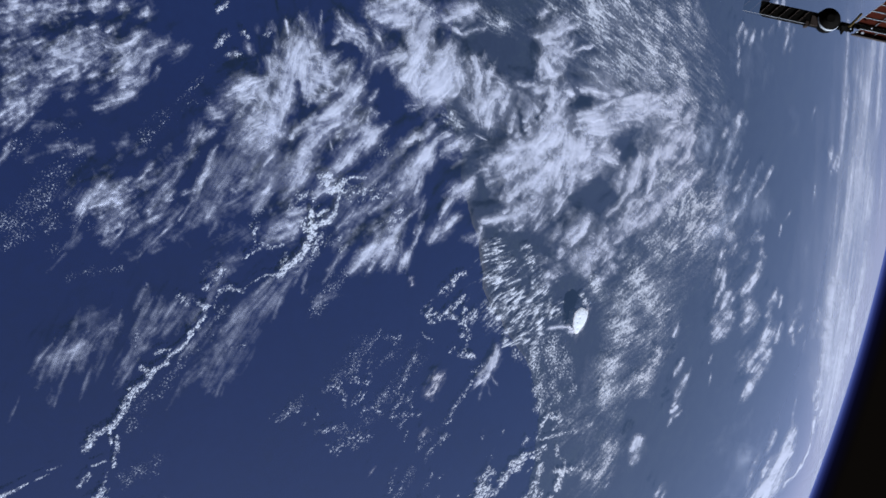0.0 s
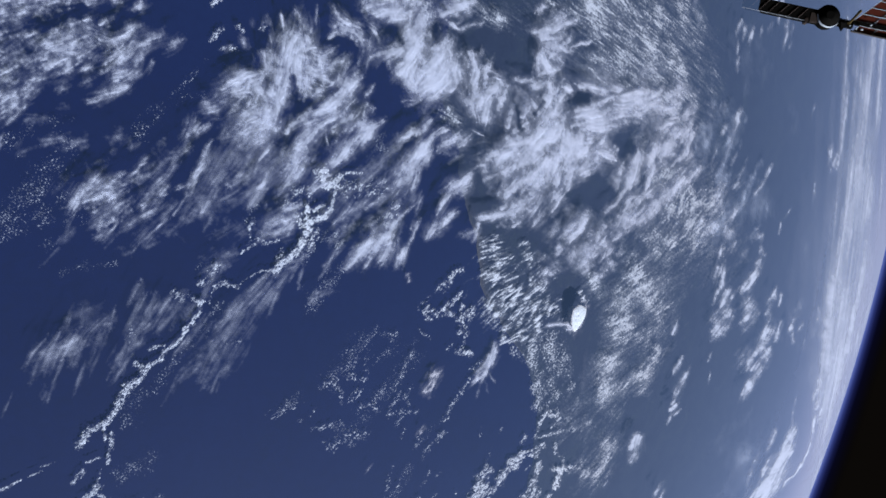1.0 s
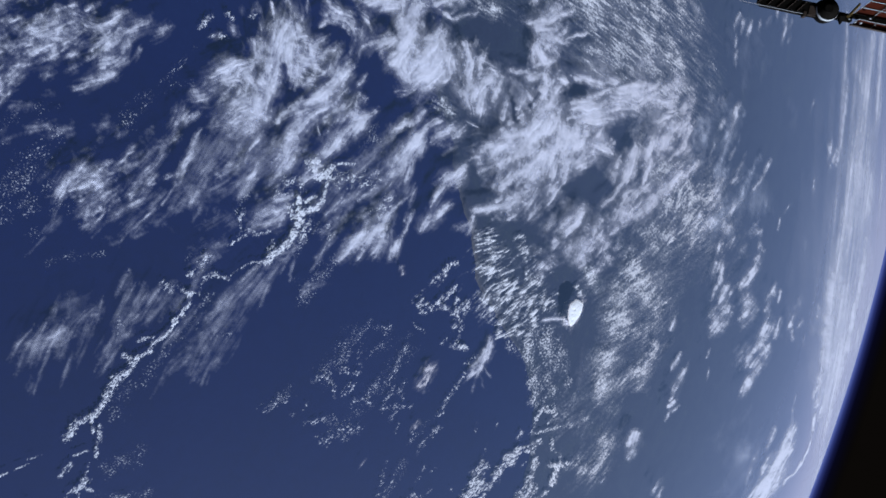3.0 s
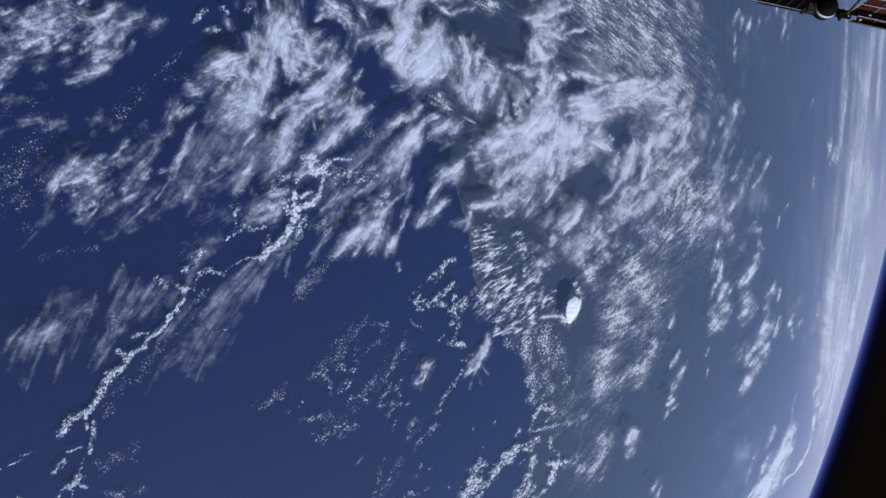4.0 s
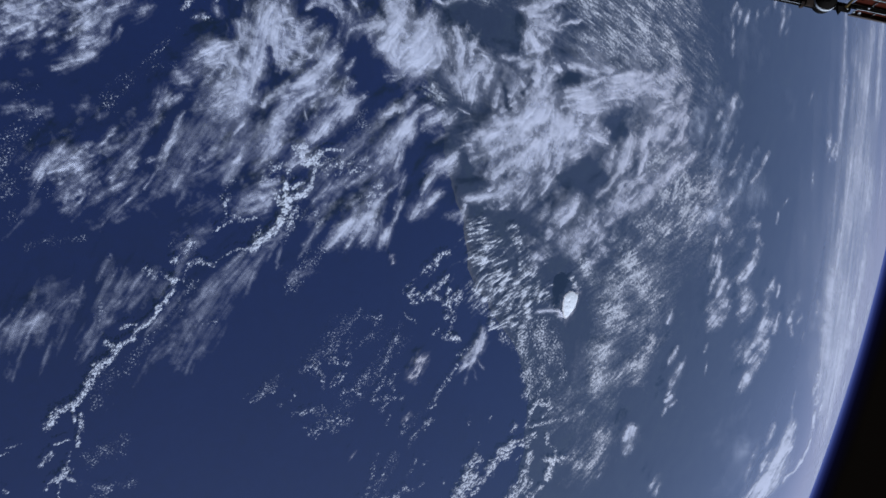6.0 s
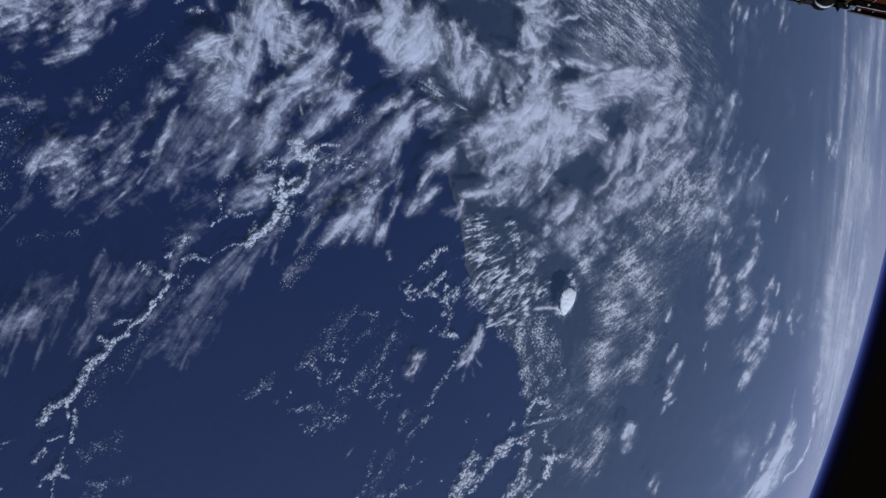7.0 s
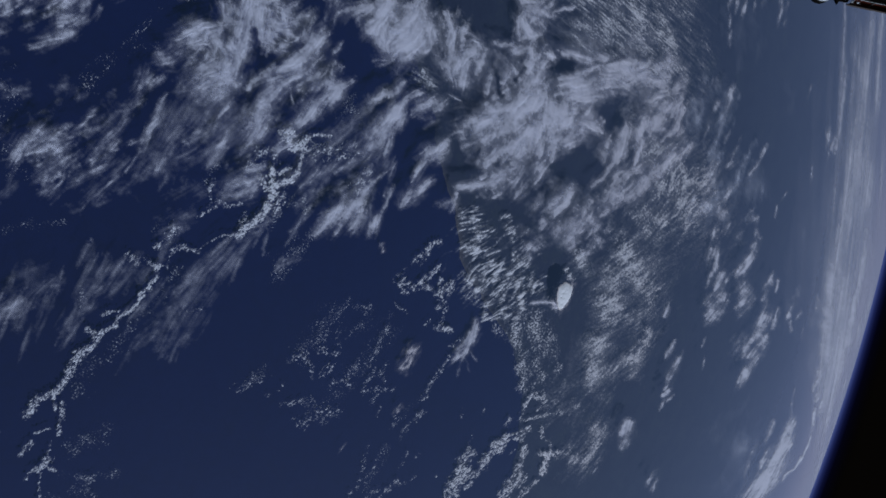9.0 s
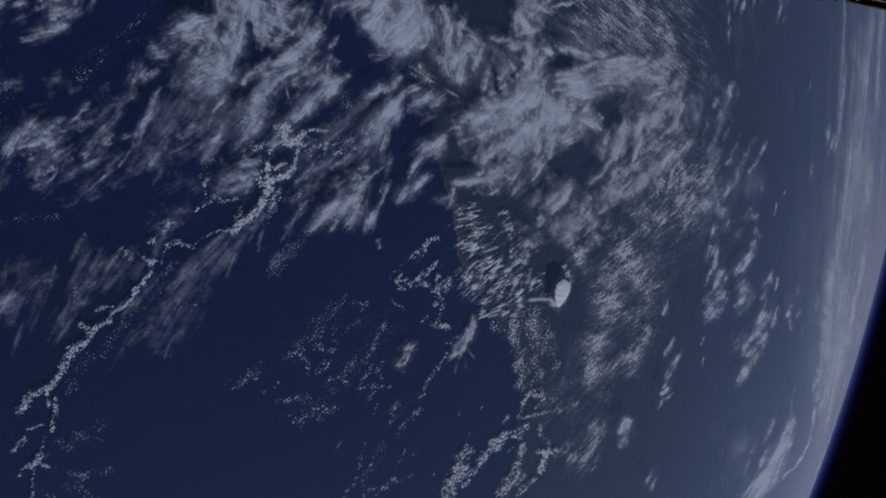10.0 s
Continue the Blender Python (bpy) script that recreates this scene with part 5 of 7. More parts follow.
cloud("cirrus_sheet", "dense white core of a cirrus sheet near the horizon", "far", 1.3748, 0.1271, 0.4802, 0.265, -16, [
    (26.74, 124.21, 18.89, 132.80, 1.715, 1.10), (21.03, 127.09, 14.33, 132.96, 1.029, 0.90), (26.07, 126.37, 22.64, 130.82, 1.372, 1.30),
])
cloud("cirrus_veil", "faint combed cirrus film beside a cumulus line", "mist", 0.9140, 0.0339, 0.0313, 1.082, -35, [
    (12.36, 3.74, 9.09, 7.03, 0.475, 0.38), (11.77, 7.76, 7.72, 10.12, 0.678, 0.28), (11.81, 12.60, 7.70, 13.93, 0.678, 0.26),
    (14.44, 4.79, 12.07, 5.27, 0.475, 0.22), (8.74, 12.74, 5.63, 15.10, 0.475, 0.30),
])
cloud("cirrus_veil", "faint grey film over dark sea beside cumulus", "mist", 0.9154, 0.0361, 0.0365, 0.989, -47, [
    (4.79, 6.50, 2.67, 10.08, 0.577, 0.26), (5.51, 10.93, 2.91, 13.42, 0.577, 0.30), (4.65, 15.14, 1.77, 17.95, 0.505, 0.30),
    (5.41, 19.18, 3.08, 21.14, 0.433, 0.26), (6.66, 8.59, 5.32, 9.85, 0.505, 0.22),
])
cloud("cirrus_veil", "thin hazy cirrus film above the hazy coast", "mist", 1.3748, 0.0741, 0.1515, 0.489, -8, [
    (-17.25, 61.41, -25.96, 61.03, 0.964, 0.42), (-17.09, 67.57, -26.84, 68.53, 0.815, 0.38), (-15.17, 74.05, -24.31, 78.03, 0.815, 0.34),
    (-10.87, 67.22, -16.74, 73.31, 1.038, 0.34), (-14.19, 81.08, -19.55, 83.48, 0.741, 0.25),
])
cloud("horizon_cloud", "narrow bright streak of cloud near the horizon", "rim", 1.4028, 0.1288, 0.2989, 0.431, 11, [
    (-52.43, 96.32, -44.82, 101.60, 0.451, 0.70), (-46.24, 100.61, -35.95, 107.95, 0.579, 0.85), (-44.90, 104.00, -39.15, 106.21, 0.515, 0.55),
    (-31.72, 103.20, -34.89, 102.99, 0.386, 0.65), (-32.09, 105.51, -34.52, 106.56, 0.515, 0.75), (-36.76, 107.50, -33.47, 107.69, 0.515, 0.60),
])
cloud("horizon_cloud", "broad pale cloud band lying along the horizon", "rim", 1.4036, 0.1413, 0.5142, 0.275, 9, [
    (-41.66, 118.52, -26.38, 127.75, 1.130, 0.60), (-27.75, 124.57, -14.10, 132.77, 1.554, 0.85), (-25.14, 122.56, -13.52, 128.95, 0.848, 0.60),
    (-44.38, 132.44, -26.57, 143.84, 1.413, 0.75), (-30.86, 146.78, -13.07, 161.98, 1.554, 0.85), (-33.78, 126.97, -19.91, 133.85, 1.130, 0.60),
])
cloud("horizon_cloud", "pale streaked cloud sheet on the horizon", "rim", 1.4044, 0.1276, 0.9372, 0.136, 8, [
    (-19.85, 127.73, -0.17, 144.11, 1.149, 0.72), (-9.46, 131.54, 3.51, 142.50, 1.021, 0.65), (-15.08, 156.84, 0.62, 172.01, 1.276, 0.75),
    (-7.12, 154.59, 9.98, 178.62, 1.021, 0.65), (-30.01, 160.27, -14.90, 178.94, 0.893, 0.60), (-16.05, 176.23, 2.49, 200.69, 0.893, 0.60),
    (-0.45, 184.78, 21.42, 209.47, 0.893, 0.55), (5.61, 164.23, 20.58, 181.54, 0.766, 0.45),
])
cloud("horizon_cloud", "soft pale cloud streaks high along the horizon", "rim", 1.4052, 0.1817, 0.4217, 0.431, 17, [
    (-58.97, 111.23, -40.95, 119.44, 1.635, 0.50), (-59.70, 119.05, -42.56, 133.80, 1.635, 0.70), (-54.33, 107.86, -43.48, 115.11, 1.090, 0.35),
    (-48.79, 141.80, -32.32, 164.91, 1.272, 0.65), (-52.73, 102.52, -41.88, 110.88, 0.908, 0.40), (-62.93, 117.02, -54.92, 122.62, 1.272, 0.60),
])
cloud("horizon_cloud", "faint cloud streaks fading along the rim", "rim", 1.4060, 0.2629, 2.6347, 0.100, 7, [
    (20.15, 214.77, 34.68, 205.08, 1.577, 0.45), (21.04, 187.17, 37.83, 213.44, 1.577, 0.40), (24.05, 170.94, 34.77, 189.77, 1.577, 0.35),
    (-24.33, 183.67, -7.98, 184.65, 1.314, 0.45),
])
cloud("cirrus_feather", "white tufted plume trailing from small cumulus", "sculpt", 0.4172, 0.0506, 0.0714, 0.709, -6, [
    (9.11, 37.51, 6.94, 38.55, 0.202, 0.85), (9.53, 38.39, 6.54, 39.10, 0.253, 0.90), (8.45, 38.64, 6.23, 39.11, 0.228, 0.85),
    (9.63, 37.46, 8.98, 38.15, 0.177, 0.95), (9.24, 37.70, 10.22, 37.29, 0.126, 0.45), (9.45, 38.15, 10.93, 38.58, 0.126, 0.45),
    (9.38, 38.82, 10.47, 40.03, 0.101, 0.40), (8.55, 39.11, 9.38, 40.21, 0.101, 0.40), (7.90, 38.83, 5.77, 38.62, 0.202, 0.70),
])
cloud("cumulus_field", "broken rings of white cumulus at the coast", "cum", 0.3076, 0.0576, 0.0909, 0.634, -30, [
    (14.51, 48.77, 12.48, 48.82, 0.231, 1.00), (12.20, 48.69, 11.54, 49.67, 0.231, 0.95), (12.14, 49.52, 12.00, 51.23, 0.231, 1.00),
    (11.47, 50.52, 12.56, 51.69, 0.231, 0.90), (13.07, 48.68, 12.17, 49.10, 0.202, 0.90), (13.21, 50.93, 12.83, 52.10, 0.231, 0.80),
    (14.09, 50.92, 13.67, 52.99, 0.231, 0.85), (14.47, 49.36, 14.09, 50.92, 0.173, 0.70), (15.65, 49.07, 15.00, 50.48, 0.202, 0.85),
    (16.54, 48.65, 15.29, 50.62, 0.231, 0.90), (14.92, 52.23, 16.10, 52.82, 0.231, 0.70), (13.70, 52.54, 13.27, 54.69, 0.173, 0.60),
    (16.21, 49.76, 17.65, 50.90, 0.288, 0.85), (16.08, 53.28, 16.96, 54.67, 0.231, 0.60),
])
cloud("cumulus_cluster", "thick bright clumps of white cumulus near the coast", "cum", 0.3080, 0.0585, 0.0890, 0.657, -27, [
    (17.19, 45.96, 16.76, 47.11, 0.322, 1.26), (17.17, 46.90, 16.58, 47.27, 0.451, 1.38), (17.73, 47.16, 16.29, 47.46, 0.386, 1.38),
    (16.19, 47.09, 15.83, 48.90, 0.193, 1.03), (15.17, 47.02, 14.32, 47.02, 0.225, 0.80), (17.99, 48.51, 17.57, 49.14, 0.193, 0.80),
    (18.84, 50.87, 17.35, 50.75, 0.386, 1.03), (20.03, 50.93, 18.24, 50.75, 0.386, 1.09), (20.91, 50.33, 20.03, 51.45, 0.515, 1.09),
    (22.09, 50.05, 20.93, 51.63, 0.515, 1.09), (22.39, 50.19, 21.51, 50.61, 0.579, 1.15), (22.46, 52.38, 20.97, 54.36, 0.322, 0.80),
    (21.85, 52.53, 20.98, 54.64, 0.257, 0.80), (21.52, 51.05, 20.64, 52.10, 0.386, 1.03),
])
cloud("cumulus_cluster", "small dense white cumulus tower with scattered heads", "line", 0.3084, 0.0619, 0.1010, 0.613, 32, [
    (19.74, 55.14, 17.88, 54.76, 0.309, 1.10), (17.72, 53.64, 18.00, 55.20, 0.247, 1.00), (17.88, 55.14, 18.17, 56.76, 0.186, 0.80),
    (20.05, 54.82, 19.12, 54.82, 0.247, 0.90), (17.57, 55.17, 17.87, 55.91, 0.186, 0.80), (17.86, 56.10, 17.54, 56.92, 0.186, 0.70),
])
cloud("cumulus_cluster", "broad bright mass of cumulus heads near the shore", "cum", 0.3088, 0.0552, 0.0780, 0.708, -31, [
    (18.11, 42.75, 17.67, 42.99, 0.304, 1.03), (18.77, 42.32, 18.10, 43.33, 0.365, 0.98), (19.75, 42.39, 18.76, 43.18, 0.425, 1.03),
    (20.83, 42.36, 19.63, 43.57, 0.547, 1.21), (21.49, 42.44, 20.57, 43.47, 0.547, 1.26), (20.73, 43.91, 20.01, 45.08, 0.365, 1.03),
    (20.18, 44.78, 19.45, 45.59, 0.365, 1.03), (19.28, 45.36, 18.32, 46.01, 0.304, 1.03), (18.61, 45.59, 17.75, 46.37, 0.273, 1.03),
    (17.75, 46.37, 16.89, 46.77, 0.243, 0.92), (21.52, 44.26, 20.96, 44.76, 0.243, 0.92), (18.90, 44.96, 18.05, 45.34, 0.304, 0.92),
    (21.81, 42.22, 21.27, 42.70, 0.365, 1.03), (23.02, 42.39, 21.71, 42.89, 0.547, 1.15),
])
cloud("cumulus_cluster", "ragged rows of small white cumulus over sea", "bead", 0.3092, 0.0489, 0.0598, 0.818, -27, [
    (21.90, 34.44, 21.06, 35.41, 0.244, 1.00), (21.31, 35.21, 20.55, 35.82, 0.196, 1.00), (21.06, 35.72, 20.81, 36.65, 0.171, 0.90),
    (22.17, 32.95, 21.55, 33.84, 0.244, 0.80), (22.25, 31.32, 21.67, 31.38, 0.196, 0.80), (21.78, 33.08, 21.40, 33.78, 0.244, 0.70),
    (20.81, 32.43, 20.42, 32.84, 0.196, 0.60), (19.83, 32.90, 18.96, 32.85, 0.196, 0.60), (18.41, 31.52, 17.70, 31.53, 0.171, 0.55),
    (19.85, 31.79, 18.65, 31.61, 0.196, 0.55), (21.29, 31.94, 20.57, 31.89, 0.196, 0.60),
])
cloud("cumulus_scatter", "single small cumulus heads and short rows over sea", "bead", 0.2896, 0.0503, 0.0667, 0.754, -14, [
    (18.55, 35.64, 18.04, 35.93, 0.151, 1.00), (18.52, 36.87, 18.11, 37.14, 0.151, 0.80), (16.60, 34.45, 16.09, 34.78, 0.226, 0.95),
    (16.95, 34.52, 16.74, 34.68, 0.151, 0.80), (14.79, 35.67, 14.51, 36.18, 0.201, 1.00), (15.54, 35.66, 14.88, 35.89, 0.151, 0.80),
    (13.27, 35.99, 12.27, 35.91, 0.151, 0.75), (12.27, 35.91, 10.98, 36.33, 0.151, 0.85), (10.98, 36.33, 10.30, 36.57, 0.151, 0.80),
    (20.57, 39.79, 20.19, 40.03, 0.151, 0.75), (20.56, 37.38, 20.20, 37.42, 0.151, 0.80), (14.12, 43.21, 13.84, 43.38, 0.151, 1.00),
    (14.71, 40.72, 13.67, 40.48, 0.151, 0.50), (16.75, 42.90, 15.67, 42.79, 0.151, 0.50), (17.31, 42.42, 17.03, 42.66, 0.126, 0.50),
    (19.81, 35.54, 19.05, 35.72, 0.151, 0.50),
])
cloud("horizon_cloud", "sharp pale edge of a cloud sheet near the horizon", "rimline", 1.4096, 0.1210, 0.4472, 0.271, 10, [
    (-36.22, 117.67, -25.43, 123.77, 0.605, 0.80), (-26.22, 122.69, -14.80, 128.74, 0.605, 0.90), (-15.94, 127.10, -2.36, 137.80, 0.666, 0.90),
    (-3.99, 135.22, 6.46, 145.58, 0.605, 0.75), (-43.47, 115.09, -35.37, 118.22, 0.484, 0.55),
])
cloud("cirrus_veil", "thin faint grey cirrus veil over dark sea", "veil", 0.9528, 0.0310, 0.0282, 1.000, 126, [
    (-0.26, 0.35, -1.67, 3.85, 0.902, 0.23), (-1.67, 3.85, -2.21, 6.79, 0.386, 0.25), (0.76, 0.10, -0.46, 2.45, 0.738, 0.21),
    (-0.31, 2.78, -0.68, 5.33, 0.791, 0.18), (-1.37, 1.66, -2.03, 2.59, 0.642, 0.18), (-3.82, 6.01, -5.13, 7.60, 0.945, 0.14),
])
cloud("cirrus_veil", "thin faint grey cirrus veil over dark sea", "veil", 0.9535, 0.0278, 0.0243, 1.000, 131, [
    (-4.80, -2.31, -5.14, -0.91, 1.127, 0.23),
])
cloud("altocumulus_patch", "small ragged patch of white dappled cloud", "gran", 0.7063, 0.0417, 0.0565, 0.738, 89, [
    (-19.59, 25.57, -19.30, 27.27, 0.440, 0.80), (-19.66, 27.45, -19.08, 28.82, 0.466, 0.75), (-10.95, 25.33, -10.17, 26.96, 0.555, 0.75),
    (-17.29, 20.15, -16.93, 21.63, 0.536, 0.70),
])
cloud("altocumulus_field", "wide dappled grey-white field of tiny cloud grains", "gran", 0.7312, 0.0544, 0.0992, 0.548, 87, [
    (-24.52, 34.80, -29.37, 50.73, 2.921, 0.72), (-24.14, 38.36, -24.31, 48.17, 3.200, 0.66), (-25.52, 47.55, -24.22, 57.08, 2.939, 0.70),
    (-20.91, 44.62, -22.51, 55.15, 1.685, 0.60), (-31.80, 49.44, -32.04, 54.38, 1.334, 0.60), (-28.45, 57.11, -28.60, 62.20, 1.138, 0.45),
    (-21.47, 39.60, -23.38, 41.46, 0.533, 0.60),
])
cloud("altocumulus_field", "dappled white cloud field of fine grains over hazy land", "gran", 0.6119, 0.0671, 0.1229, 0.546, 153, [
    (-15.21, 58.29, -12.38, 70.88, 3.594, 0.85), (-8.69, 56.95, -8.73, 64.31, 1.415, 0.70), (-16.51, 56.23, -14.99, 59.77, 1.448, 0.50),
])
cloud("altocumulus_field", "dappled white cloud ridge of fine grains off the coast", "gran", 0.6126, 0.0677, 0.1088, 0.623, 142, [
    (-2.17, 55.65, -0.29, 55.58, 0.874, 1.14), (0.02, 55.63, 2.74, 58.40, 1.112, 1.20), (3.92, 56.79, 6.98, 57.82, 0.824, 1.20),
    (7.18, 57.15, 9.55, 57.70, 0.700, 1.02), (-4.31, 58.40, -0.95, 63.13, 2.285, 0.89), (0.77, 60.72, 2.81, 65.15, 1.285, 0.60),
    (7.18, 63.89, 3.29, 66.80, 1.079, 0.74), (-4.87, 55.18, -3.91, 58.03, 1.342, 0.90), (-2.53, 48.64, -1.39, 51.69, 0.824, 0.72),
    (0.13, 64.84, -2.59, 64.80, 1.219, 0.66),
])
cloud("cirrus_veil", "thin grey film of haze beside the coast", "veil", 0.9533, 0.0682, 0.1023, 0.667, -180, [
    (-0.77, 48.12, -3.08, 50.83, 1.750, 0.39), (2.13, 51.54, 6.59, 54.42, 1.777, 0.42), (7.43, 52.33, 11.47, 55.49, 1.481, 0.36),
    (8.64, 59.37, 5.72, 62.44, 2.830, 0.39), (16.44, 60.41, 11.02, 63.12, 3.729, 0.42), (20.32, 57.19, 17.77, 62.32, 2.786, 0.39),
])
cloud("altocumulus_field", "thin dappled grey cloud scraps over hazy sea", "gran", 0.594, 0.0750, 0.1144, 0.656, 153, [
    (9.85, 56.74, 7.37, 61.69, 0.781, 0.80), (11.83, 60.65, 10.13, 60.86, 0.945, 0.47), (11.58, 55.94, 13.21, 53.46, 1.719, 0.51),
    (14.20, 60.14, 17.75, 62.95, 1.453, 0.65), (17.68, 58.04, 19.33, 62.44, 1.217, 0.51), (6.00, 61.88, 8.35, 67.34, 1.247, 0.37),
    (5.44, 54.50, 8.30, 58.37, 1.026, 0.41),
])
cloud("cloud_scrap", "small bright white cloud scrap over sea", "scrap", 0.5301, 0.0522, 0.0619, 0.843, 165, [
    (10.78, 32.45, 9.39, 32.78, 0.393, 0.95),
])
cloud("cloud_scrap", "small bright white cloud scrap over sea", "scrap", 0.5308, 0.0463, 0.0545, 0.848, 166, [
    (2.36, 27.15, 1.82, 26.82, 0.138, 0.90),
])
cloud("cloud_scrap", "small bright white cloud scrap over sea", "scrap", 0.5315, 0.0540, 0.0628, 0.860, 165, [
    (14.25, 33.44, 14.62, 33.14, 0.243, 0.60),
])
cloud("cloud_scrap", "thin pale cloud streak over dark sea", "scrap", 0.5322, 0.0519, 0.0566, 0.918, 156, [
    (18.69, 28.61, 16.73, 29.62, 0.170, 0.19),
])
cloud("cloud_scrap", "thin pale cloud streak over dark sea", "scrap", 0.5329, 0.0514, 0.0572, 0.898, 156, [
    (15.17, 29.53, 14.29, 29.60, 0.158, 0.14),
])
cloud("cloud_scrap", "thin pale cloud streak over dark sea", "scrap", 0.5336, 0.0539, 0.0628, 0.859, 156, [
    (14.51, 33.22, 13.75, 33.29, 0.166, 0.19),
])
cloud("cloud_scrap", "thin pale cloud streak over dark sea", "scrap", 0.5343, 0.0463, 0.0516, 0.898, 158, [
    (7.55, 25.22, 7.07, 25.32, 0.176, 0.09),
])
cloud("storm_veil", "soft white cloud edge spreading from a storm anvil", "scrap", 1.0157, 0.0616, 0.0914, 0.674, 170, [
    (0.48, 48.77, 2.76, 48.58, 0.447, 0.80),
])
cloud("storm_plume", "thin white cloud plume drifting off a storm cloud", "thick", 0.7864, 0.0608, 0.0879, 0.692, 108, [
    (3.30, 44.18, 2.45, 47.96, 0.149, 1.50), (3.07, 47.71, 2.48, 48.55, 0.251, 1.30),
])
cloud("cumulus_line", "long winding line of bright white cumulus heads", "cum", 0.2781, 0.0361, 0.0308, 1.000, 156, [
    (16.95, 7.55, 15.83, 7.88, 0.254, 1.10), (16.04, 7.88, 15.14, 8.85, 0.213, 1.10), (15.59, 8.60, 16.57, 8.90, 0.115, 0.93),
    (16.05, 9.15, 17.00, 9.45, 0.144, 0.98), (17.15, 9.30, 17.98, 9.46, 0.119, 0.98), (15.26, 8.78, 13.87, 9.09, 0.227, 1.10),
    (13.94, 9.10, 12.93, 9.39, 0.296, 1.21), (12.95, 9.24, 12.41, 9.82, 0.213, 1.04), (12.04, 9.85, 11.58, 10.04, 0.204, 1.28),
    (11.51, 9.31, 11.80, 9.78, 0.183, 0.93), (11.66, 10.00, 11.05, 10.68, 0.145, 1.04), (11.22, 10.53, 10.58, 10.67, 0.119, 1.16),
    (10.54, 9.75, 10.35, 10.08, 0.126, 0.98),
])
cloud("cumulus_line", "long winding line of bright white cumulus heads", "cum", 0.2788, 0.0368, 0.0344, 1.000, 156, [
    (10.25, 9.99, 10.11, 10.61, 0.088, 0.81), (10.47, 10.64, 9.81, 11.33, 0.128, 1.16), (9.93, 11.23, 8.82, 11.69, 0.141, 1.16),
    (8.78, 11.51, 8.33, 11.93, 0.165, 1.34), (8.44, 11.75, 7.48, 12.10, 0.124, 1.04), (6.95, 11.45, 7.13, 11.99, 0.199, 1.04),
    (6.96, 11.73, 6.86, 12.41, 0.161, 0.87), (6.94, 12.36, 5.88, 12.62, 0.105, 0.76), (5.78, 12.55, 5.45, 13.14, 0.179, 0.87),
    (5.54, 13.10, 5.51, 14.06, 0.142, 1.04), (5.41, 14.02, 4.81, 14.45, 0.073, 0.63), (4.72, 14.65, 4.19, 15.26, 0.074, 0.98),
    (4.19, 15.26, 3.92, 16.21, 0.093, 1.39),
])
cloud("cumulus_line", "narrow winding line of dense white cumulus", "line", 0.2795, 0.0386, 0.0403, 0.957, 156, [
    (3.98, 16.15, 3.32, 16.59, 0.154, 1.32), (3.45, 16.38, 2.72, 17.06, 0.193, 1.38), (2.82, 17.00, 1.85, 17.49, 0.195, 1.32),
    (1.97, 17.48, 0.66, 17.60, 0.194, 1.32), (0.82, 17.57, 0.01, 17.61, 0.216, 1.38), (0.07, 17.54, -0.58, 18.54, 0.193, 1.32),
    (-0.54, 18.51, -1.16, 18.83, 0.158, 1.21), (0.11, 17.25, -1.01, 17.01, 0.192, 0.99), (-0.79, 17.08, -0.33, 16.86, 0.152, 0.83),
    (-0.02, 16.62, 0.46, 17.16, 0.227, 0.66),
])
cloud("cumulus_line", "narrow winding line of dense white cumulus", "line", 0.2802, 0.0386, 0.0421, 0.917, 157, [
    (-1.11, 18.81, -2.04, 18.76, 0.116, 0.99), (-2.00, 18.77, -3.21, 18.59, 0.116, 0.88), (-0.75, 17.61, -1.36, 18.15, 0.133, 1.10),
    (-3.22, 17.18, -3.54, 17.55, 0.255, 1.04), (-3.37, 16.92, -2.94, 17.53, 0.230, 0.88), (-2.53, 17.89, -2.86, 18.40, 0.187, 1.32),
    (-2.74, 18.17, -3.61, 18.81, 0.224, 1.38), (-3.09, 18.49, -2.77, 18.87, 0.158, 1.10), (-3.97, 19.15, -4.31, 20.29, 0.098, 0.94),
])
cloud("cumulus_line", "loose broken line of small white cumulus", "cum", 0.2609, 0.0394, 0.0410, 0.960, 156, [
    (6.64, 10.18, 7.02, 10.90, 0.213, 0.60), (5.82, 11.63, 4.44, 12.34, 0.300, 0.62), (3.50, 13.40, 2.53, 14.20, 0.104, 0.85),
    (2.05, 13.73, 0.92, 13.57, 0.200, 0.62), (2.07, 14.14, 2.32, 15.04, 0.135, 0.72), (2.41, 14.66, 1.81, 15.80, 0.141, 0.72),
    (2.16, 18.26, 0.71, 18.22, 0.382, 0.60), (2.41, 16.34, 2.95, 16.09, 0.293, 0.62), (0.33, 19.73, 1.06, 20.22, 0.309, 0.55),
    (-1.76, 23.54, -2.78, 23.97, 0.565, 0.72), (-2.82, 19.58, -3.83, 22.24, 0.670, 0.50), (-1.32, 17.30, -1.82, 16.90, 0.219, 0.60),
    (-2.07, 16.37, -0.67, 15.75, 0.500, 0.50),
])
cloud("cumulus_cluster", "small bright cumulus clumps at the line end", "cum", 0.2816, 0.0372, 0.0303, 1.000, 156, [
    (19.28, 7.87, 18.54, 8.18, 0.174, 0.90), (20.09, 8.99, 19.57, 9.49, 0.220, 0.95), (19.34, 9.26, 18.45, 9.24, 0.091, 0.66),
    (17.99, 8.31, 17.59, 9.17, 0.080, 0.62), (19.96, 3.95, 19.75, 4.39, 0.174, 0.85), (19.61, 4.55, 19.14, 5.08, 0.100, 0.71),
    (18.31, 5.94, 17.94, 6.59, 0.077, 0.57), (18.96, 5.38, 18.60, 6.02, 0.076, 0.47),
])
